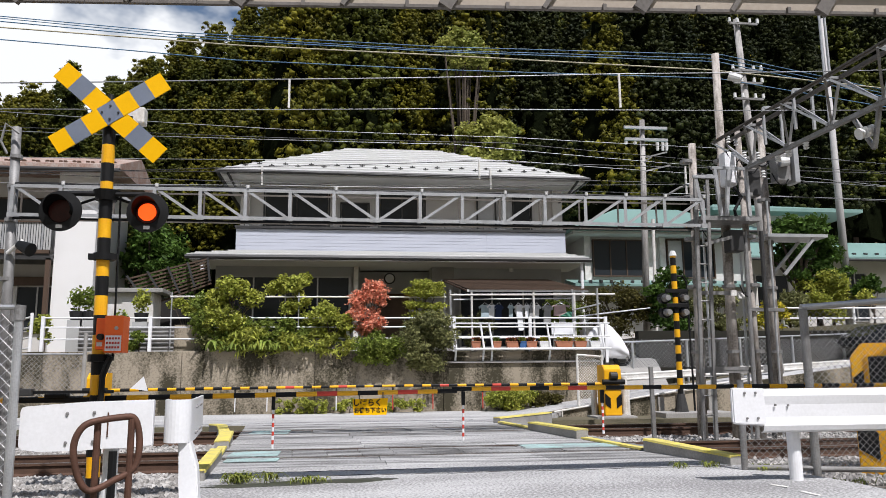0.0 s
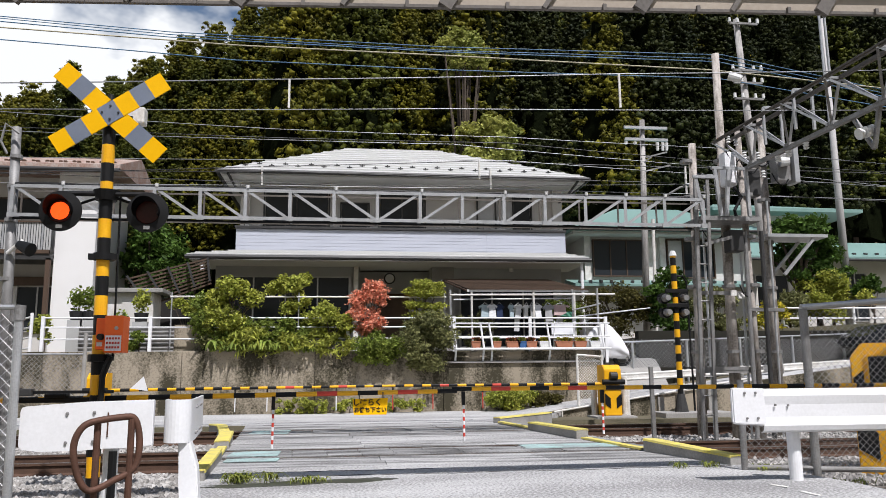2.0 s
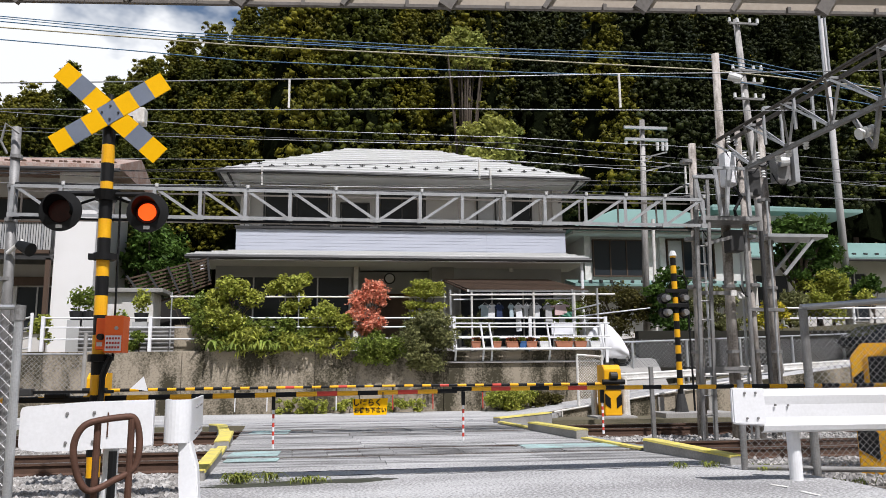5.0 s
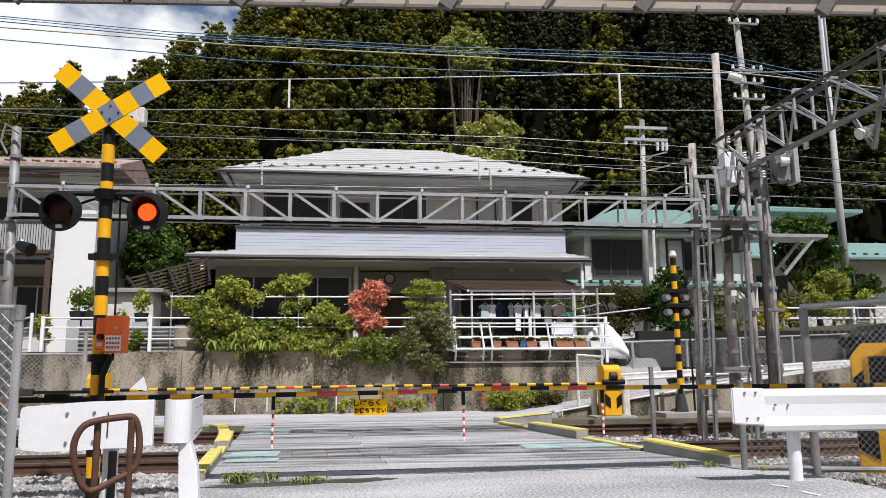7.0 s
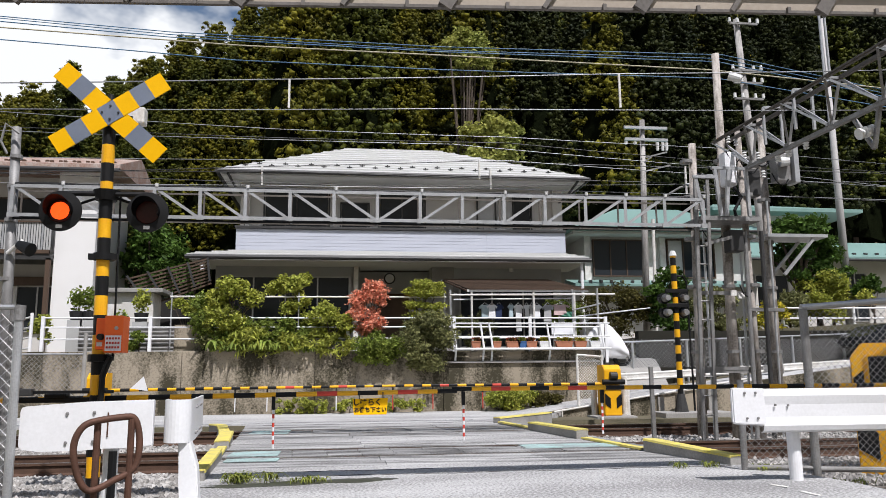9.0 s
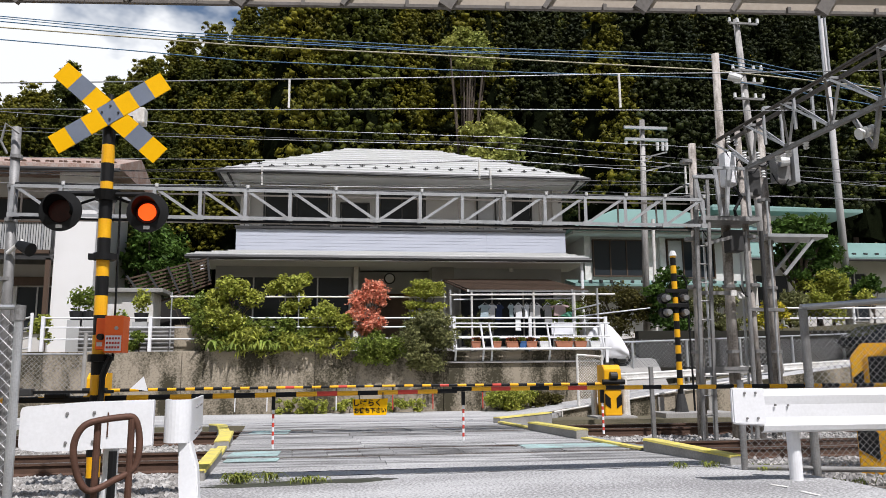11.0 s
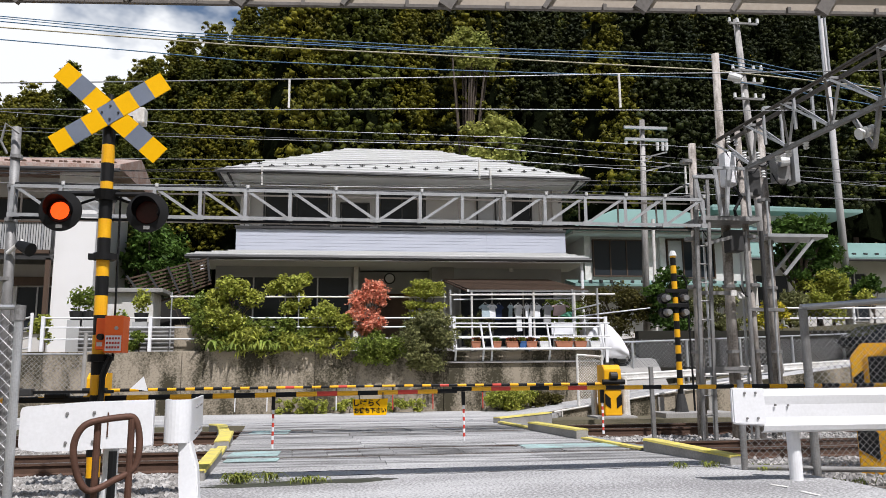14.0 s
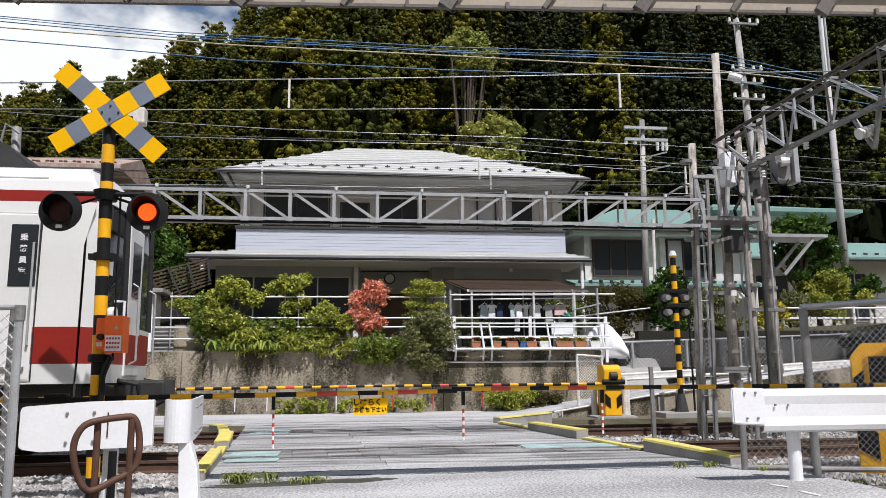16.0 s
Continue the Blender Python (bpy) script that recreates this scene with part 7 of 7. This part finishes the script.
# ---- shrubs ----
broadleaf("shrub", (-3.1, 22.05, 1.7), 1.8, blobs_in(11, 20, 0.75, 0.3, 0.7, 1.9, 0.3), 0.075, 3000, SHRUB_LIGHT, "bushy light green shrub above the wall", 41, 0.05)
broadleaf("shrub", (-3.7, 22.1, 1.7), 1.4, blobs_in(12, 9, 0.45, 0.3, 0.5, 1.5, 0.26), 0.07, 1200, SHRUB, "green shrub above the wall", 42, 0.05)
broadleaf("shrub", (-1.6, 22.25, 1.7), 2.1, blobs_in(13, 9, 0.45, 0.25, 1.2, 2.1, 0.2), 0.07, 1000, SHRUB_LIGHT, "airy light green shrub with thin stems", 43, 0.03)
broadleaf("shrub", (-1.25, 22.6, 1.7), 2.3, blobs_in(14, 3, 0.2, 0.1, 1.9, 2.3, 0.16), 0.06, 260, SHRUB_LIGHT, "thin pale sapling by the wall", 44, 0.02)
broadleaf("shrub", (-0.4, 21.95, 1.7), 1.4, blobs_in(15, 14, 0.5, 0.3, 0.15, 1.5, 0.27), 0.06, 2200, SHRUB_LIGHT, "yellow-green shrub above the wall", 45, 0.05)
broadleaf("shrub", (0.68, 21.92, 1.7), 2.0, blobs_in(16, 15, 0.42, 0.25, 0.65, 1.95, 0.24), 0.06, 2000, MAPLE, "salmon red maple shrub", 46, 0.04)
broadleaf("shrub", (2.3, 22.1, 1.7), 2.1, [(0, 0, 1.95, 0.42, 0.3, 0.16), (0.05, 0, 1.7, 0.6, 0.35, 0.16), (-0.25, 0, 1.35, 0.4, 0.3, 0.13), (0.3, 0, 1.3, 0.4, 0.3, 0.13), (0, 0, 1.05, 0.55, 0.3, 0.12),
                                       (-0.4, 0, 1.75, 0.25, 0.2, 0.12), (0.4, 0, 1.9, 0.25, 0.2, 0.12)], 0.05, 2600, SHRUB_LIGHT, "clipped cloud-pruned pine in tiers", 47, 0.06)
broadleaf("shrub", (2.25, 21.72, 1.55), 1.1, blobs_in(18, 22, 0.75, 0.32, -0.3, 1.05, 0.33), 0.05, 4200, SHRUB_DULL, "dense dull green shrub overhanging the wall", 48, 0.06)
broadleaf("shrub", (0.9, 21.7, 1.6), 0.8, blobs_in(19, 16, 0.85, 0.25, -0.1, 0.75, 0.25), 0.055, 2400, SHRUB, "leafy shrub overhanging the wall", 49, 0.05)
broadleaf("shrub", (-5.6, 22.0, 1.7), 0.6, blobs_in(20, 5, 0.22, 0.15, 0.05, 0.6, 0.16), 0.06, 420, SHRUB, "small tuft spilling over the wall", 50, 0.02)
broadleaf("shrub", (-8.35, 22.6, 1.7), 0.9, blobs_in(21, 5, 0.2, 0.2, 0.3, 0.95, 0.18), 0.06, 420, SHRUB_LIGHT, "yellow-green shrub behind the railing", 51, 0.02)
broadleaf("shrub", (-4.5, 22.8, 1.7), 1.7, blobs_in(22, 6, 0.5, 0.2, 1.2, 1.8, 0.2), 0.06, 500, SHRUB_LIGHT, "spreading light green branch by the lean-to", 52, 0.03)
broadleaf("shrub", (4.0, 23.4, 1.7), 1.3, blobs_in(23, 8, 0.7, 0.2, 0.3, 1.2, 0.22), 0.06, 800, SHRUB_DULL, "potted greenery under the awning", 53, 0.03)
broadleaf("hedge_bush", (8.9, 24.2, 1.7), 2.2, blobs_in(24, 24, 1.2, 0.4, 0.8, 2.0, 0.35), 0.065, 3600, HEDGE, "green hedge with reddish new leaves", 54, 0.05)
broadleaf("hedge_bush", (7.3, 24.3, 1.7), 1.9, blobs_in(25, 12, 0.6, 0.3, 0.8, 1.9, 0.3), 0.065, 1500, SHRUB, "green hedge beside the drying frame", 55, 0.05)
broadleaf("shrub", (10.6, 23.6, 2.0), 2.3, blobs_in(26, 22, 0.75, 0.3, 0.2, 2.3, 0.3), 0.09, 2200, IVY, "tall leafy green climber by the pole", 56, 0.04)
broadleaf("shrub", (12.2, 23.7, 2.1), 1.6, blobs_in(27, 16, 0.8, 0.3, 0.1, 1.5, 0.3), 0.08, 1700, SHRUB_DULL, "dark green shrub behind the lane fence", 57, 0.04)
broadleaf("shrub", (13.9, 23.8, 2.1), 1.2, blobs_in(28, 12, 0.8, 0.3, 0.1, 1.0, 0.28), 0.07, 1200, FLOWER_Y, "shrub with yellow flowers behind the lane fence", 58, 0.04)
broadleaf("shrub", (17.4, 25.4, 2.6), 1.7, blobs_in(29, 22, 1.0, 0.5, 0.4, 1.7, 0.36), 0.075, 3200, SHRUB_LIGHT, "round clipped golden green shrub", 59, 0.06)
broadleaf("shrub", (19.0, 25.4, 2.6), 1.7, blobs_in(30, 8, 0.6, 0.3, 1.2, 1.7, 0.25), 0.09, 700, IVY, "trellised vine on a white wall", 60, 0.04)
broadleaf("shrub", (15.6, 25.2, 2.5), 1.4, blobs_in(31, 14, 1.1, 0.4, 0.1, 1.2, 0.3), 0.075, 1500, SHRUB_DULL, "dark green shrubs behind a white fence", 61, 0.05)
broadleaf("low_shrub", (4.7, 21.35, 0.02), 0.6, blobs_in(32, 14, 0.62, 0.15, 0.12, 0.48, 0.2), 0.05, 2200, SHRUB_LIGHT, "low green shrub at the foot of the wall", 62, 0.03)
broadleaf("low_shrub", (5.6, 21.35, 0.12), 0.4, blobs_in(33, 9, 0.42, 0.15, 0.1, 0.36, 0.16), 0.045, 900, HEDGE, "low reddish shrub at the foot of the wall", 63, 0.03)
for i, x in enumerate((-1.7, -1.2, -0.8, -0.3, 0.15, 1.4, 1.9)):
    broadleaf("low_shrub", (x, 21.5, 0), 0.35, blobs_in(34 + i, 5, 0.3, 0.1, 0.06, 0.4 - 0.05 * (i > 4), 0.12), 0.04, 320, SHRUB_LIGHT, "weeds at the foot of the wall", 64 + i, 0.015, "weeds by the wall")


def blades(name, at, n, length, width, material, label, seed, spread):
    """A row of arching strap leaves."""
    g = np.random.default_rng(seed)
    t = thing(name, at, label, "plant")
    bm = B()
    hubs = g.uniform(-spread, spread, max(4, int(spread * 9)))
    for _ in range(n):
        hub = hubs[g.integers(len(hubs))]
        x, y, a = hub + g.normal() * 0.05, g.uniform(-0.14, 0.1), g.uniform(math.pi * 0.9, math.pi * 2.1)
        l = length * g.uniform(0.6, 1.2)
        d = Vector((math.cos(a), math.sin(a) * 0.9, 0))
        s = Vector((-d.y, d.x, 0)) * width
        p = [Vector((x, y, 0)), Vector((x, y, l * 0.55)) + d * l * 0.3, Vector((x, y, l * 0.45)) + d * l * 0.65, Vector((x, y, l * 0.05)) + d * l * 0.95]
        w = (0.4, 1.0, 0.8, 0.05)
        ro = [(bm.verts.new(q - s * k), bm.verts.new(q + s * k)) for q, k in zip(p, w)]
        for r0, r1 in zip(ro, ro[1:]):
            bm.faces.new((r0[0], r0[1], r1[1], r1[0]))
    child("foliage", as_mesh("foliage", bm, material), t)
    return t


broadleaf("shrub", (-2.2, 21.72, 1.72), 0.5, blobs_in(95, 24, 1.4, 0.12, 0.02, 0.55, 0.2), 0.17, 420, SHRUB_LIGHT, "broad lance-shaped leaves along the wall top", 96, 0.02, slim=0.24)
broadleaf("shrub", (-0.3, 21.75, 1.7), 0.5, blobs_in(97, 9, 0.5, 0.1, 0.0, 0.5, 0.18), 0.12, 200, SHRUB_LIGHT, "yellow-green lance-shaped leaves over the wall", 98, 0.02, slim=0.26)
blades("strap_leaf_plant", (-2.35, 21.82, 1.72), 150, 0.5, 0.05, SHRUB, "arching strap leaves spilling over the wall", 71, 1.35)
blades("strap_leaf_plant", (-0.6, 21.86, 1.68), 40, 0.32, 0.04, SHRUB, "short strap leaves along the wall top", 72, 0.5)
for i, (x, y, n, s) in enumerate(((-0.95, 8.05, 120, 0.22), (-0.45, 7.9, 60, 0.3), (3.9, 8.3, 50, 0.35), (4.35, 7.95, 40, 0.3), (4.9, 7.45, 60, 0.5), (5.6, 7.2, 50, 0.5))):
    t = blades("weed", (x, y, 0.0 if x < 4.6 else -0.1), n, 0.10 if i else 0.16, 0.008, GRASS, "small weeds in a road crack", 73 + i, s)
    tagged(t, group="road weeds")

broadleaf("shrub", (-2.3, 21.95, 1.65), 0.9, blobs_in(90, 20, 1.3, 0.2, 0.15, 0.95, 0.22), 0.06, 2200, SHRUB, "low green shrubs behind strap leaves", 91, 0.03)
broadleaf("shrub", (-3.6, 22.0, 1.7), 1.2, blobs_in(92, 8, 0.5, 0.2, 0.3, 1.1, 0.22), 0.06, 900, SHRUB_DULL, "brownish green shrub by the corrugated fence", 92, 0.03)
broadleaf("shrub", (-1.4, 22.4, 1.7), 1.5, blobs_in(93, 9, 0.55, 0.2, 0.4, 1.3, 0.2), 0.05, 900, SHRUB, "loose green shrub before the window", 93, 0.03)
# white railing and parked car by the further house
wr = thing("garden_railing", (16.5, 24, 2.3), "white pipe railing before a white house", "railing")
for x in (14.6, 17.2, 19.5):
    part("post", rod(B(), (x, 24.0, 1.6), (x, 24.0, 3.2), 0.05), WHITE, wr)
for z in (3.15, 2.8, 2.45, 2.15):
    part("rail", rod(B(), (14.6, 24.0, z), (20, 24.0, z), 0.03), WHITE, wr)
car = thing("parked_car", (17.5, 22.0, 1.4), "dark grey car parked behind the fence", "car")
bm = B()
prism(bm, [(15.6, 1.75), (15.55, 2.05), (15.9, 2.2), (16.4, 2.45), (18.2, 2.5), (18.8, 2.2), (19.3, 2.1), (19.35, 1.75)], "y", 21.3, 22.8)
bmesh.ops.bevel(bm, geom=bm.edges[:], offset=0.06, segments=3, affect="EDGES")
part("body", bm, mat("dark_car_paint", (0.03, 0.033, 0.04), 0.25, metal=0.4, bump=0), car)
part("windscreen", box(B(), 16.5, 18.0, 21.28, 21.3, 2.2, 2.42, 0.005), GLASS, car)
for x in (16.3, 18.6):
    part("wheel", rod(B(), (x, 21.25, 1.72), (x, 21.5, 1.72), 0.28, 0.28, 20), RUBBER, car)

# mesh fence and oddments beyond the tracks on the west side
f4 = thing("mesh_fence", (-8, 19.2, 0), "rusty chain-link fence beside the far lane", "fence")
part("net", mesh_net(B(), (-13.0, 19.2), (-6.1, 19.2), 0.5, 1.6, 0.11, 0.005), STEEL_DULL, f4)
part("top_rail", rod(B(), (-13.0, 19.2, 1.62), (-6.1, 19.2, 1.6), 0.022), STEEL, f4)
for x in (-6.1, -8.4, -10.7):
    part("post", rod(B(), (x, 19.2, -0.1), (x, 19.2, 2.1 if x > -7 else 1.62), 0.045), CONCRETE, f4)
ct = thing("counterweight", (-5.6, 18.2, 0.6), "black counterweight frame of the far barrier", "counterweight")
part("frame", box(B(), -6.9, -5.1, 18.12, 18.18, 0.70, 0.77, 0.01), BLACK, ct)
part("weight", box(B(), -7.3, -6.8, 18.05, 18.25, 0.66, 0.82, 0.02), STEEL_DARK, ct)
part("stay", rod(B(), (-8.2, 18.15, 1.1), (-7.0, 18.15, 0.8), 0.02), BLACK, ct)
tag = B()
prism(tag, [(-4.72, 0.80), (-4.35, 0.74), (-4.45, 1.06)], "y", 18.05, 18.07)
solo("warning_flag", tag, WHITE, "small white triangular flag on the far barrier", "flag", at=(-4.5, 18.06, 0.8))
cw = thing("counterweight", (-3.2, 8.0, 0.8), "black counterweight arm of the near barrier", "counterweight")
part("arm", box(B(), -3.2, -2.45, 7.93, 7.96, 0.80, 0.85, 0.005), BLACK, cw)
part("bracket", box(B(), -2.86, -2.66, 7.9, 8.02, 0.85, 0.885, 0.008), BLACK, cw)


# ---- everything that moves ----
def motions():
    # train rolls in from the west at a steady pace
    speed = 5.45
    walk(TRAIN, [(t, pose(-2.98 + speed * (t - 16.0), 9.45, 0)) for t in (0.0, 4.0, 8.0, 12.0, 14.0, 15.0, 15.5, 16.0)])
    # the two signal lights take turns: the lit disc comes forward to the lens, then falls back into the lamp
    out, back = pose(0, -0.02, 0), pose(0, 0.03, 0)
    ev = []
    k = -1
    while k * 1.2 < 16.5:
        ev += [(0.45 + 1.2 * k, "west"), (0.95 + 1.2 * k, "east")]
        k += 1
    for side, disc in LAMPS.items():
        rows, state = [(0.0, out if side == "east" else back)], "east"
        for t, on in ev:
            if t <= 0.1 or t >= 15.95:
                continue
            rows += [(t - 0.017, out if state == side else back), (t + 0.017, out if on == side else back)]
            state = on
        rows.append((16.0, out if state == side else back))
        walk(disc, rows)
    # a light wind: laundry, hanging notice and rods, and the pale trees rock a little
    ts = [i * 0.8 for i in range(21)]
    for i, th in enumerate(LAUNDRY):
        at = th.location.copy()
        walk(th, [(t, pose(*at, 9 * math.sin(t * 1.7 + i * 0.9), 3 * math.sin(t * 1.3 + i), 10 * math.sin(t * 0.9 + i * 1.7))) for t in ts])
    at = NT.location.copy()
    walk(NT, [(t, pose(*at, 7 * math.sin(t * 1.9) - 4)) for t in ts])
    for i, th in enumerate(RODS[:3]):
        at = th.location.copy()
        walk(th, [(t, pose(*at, 1.2 * math.sin(t * 1.5 + i), 0.6 * math.sin(t * 1.1 + i * 2))) for t in ts])
    for i, th in enumerate(PALE_TREES):
        at = th.location.copy()
        walk(th, [(t, pose(*at, 0, 0.35 + 0.9 * math.sin((t - 6) * 0.16) + 0.15 * math.sin(t * 1.4 + i))) for t in ts])


motions()
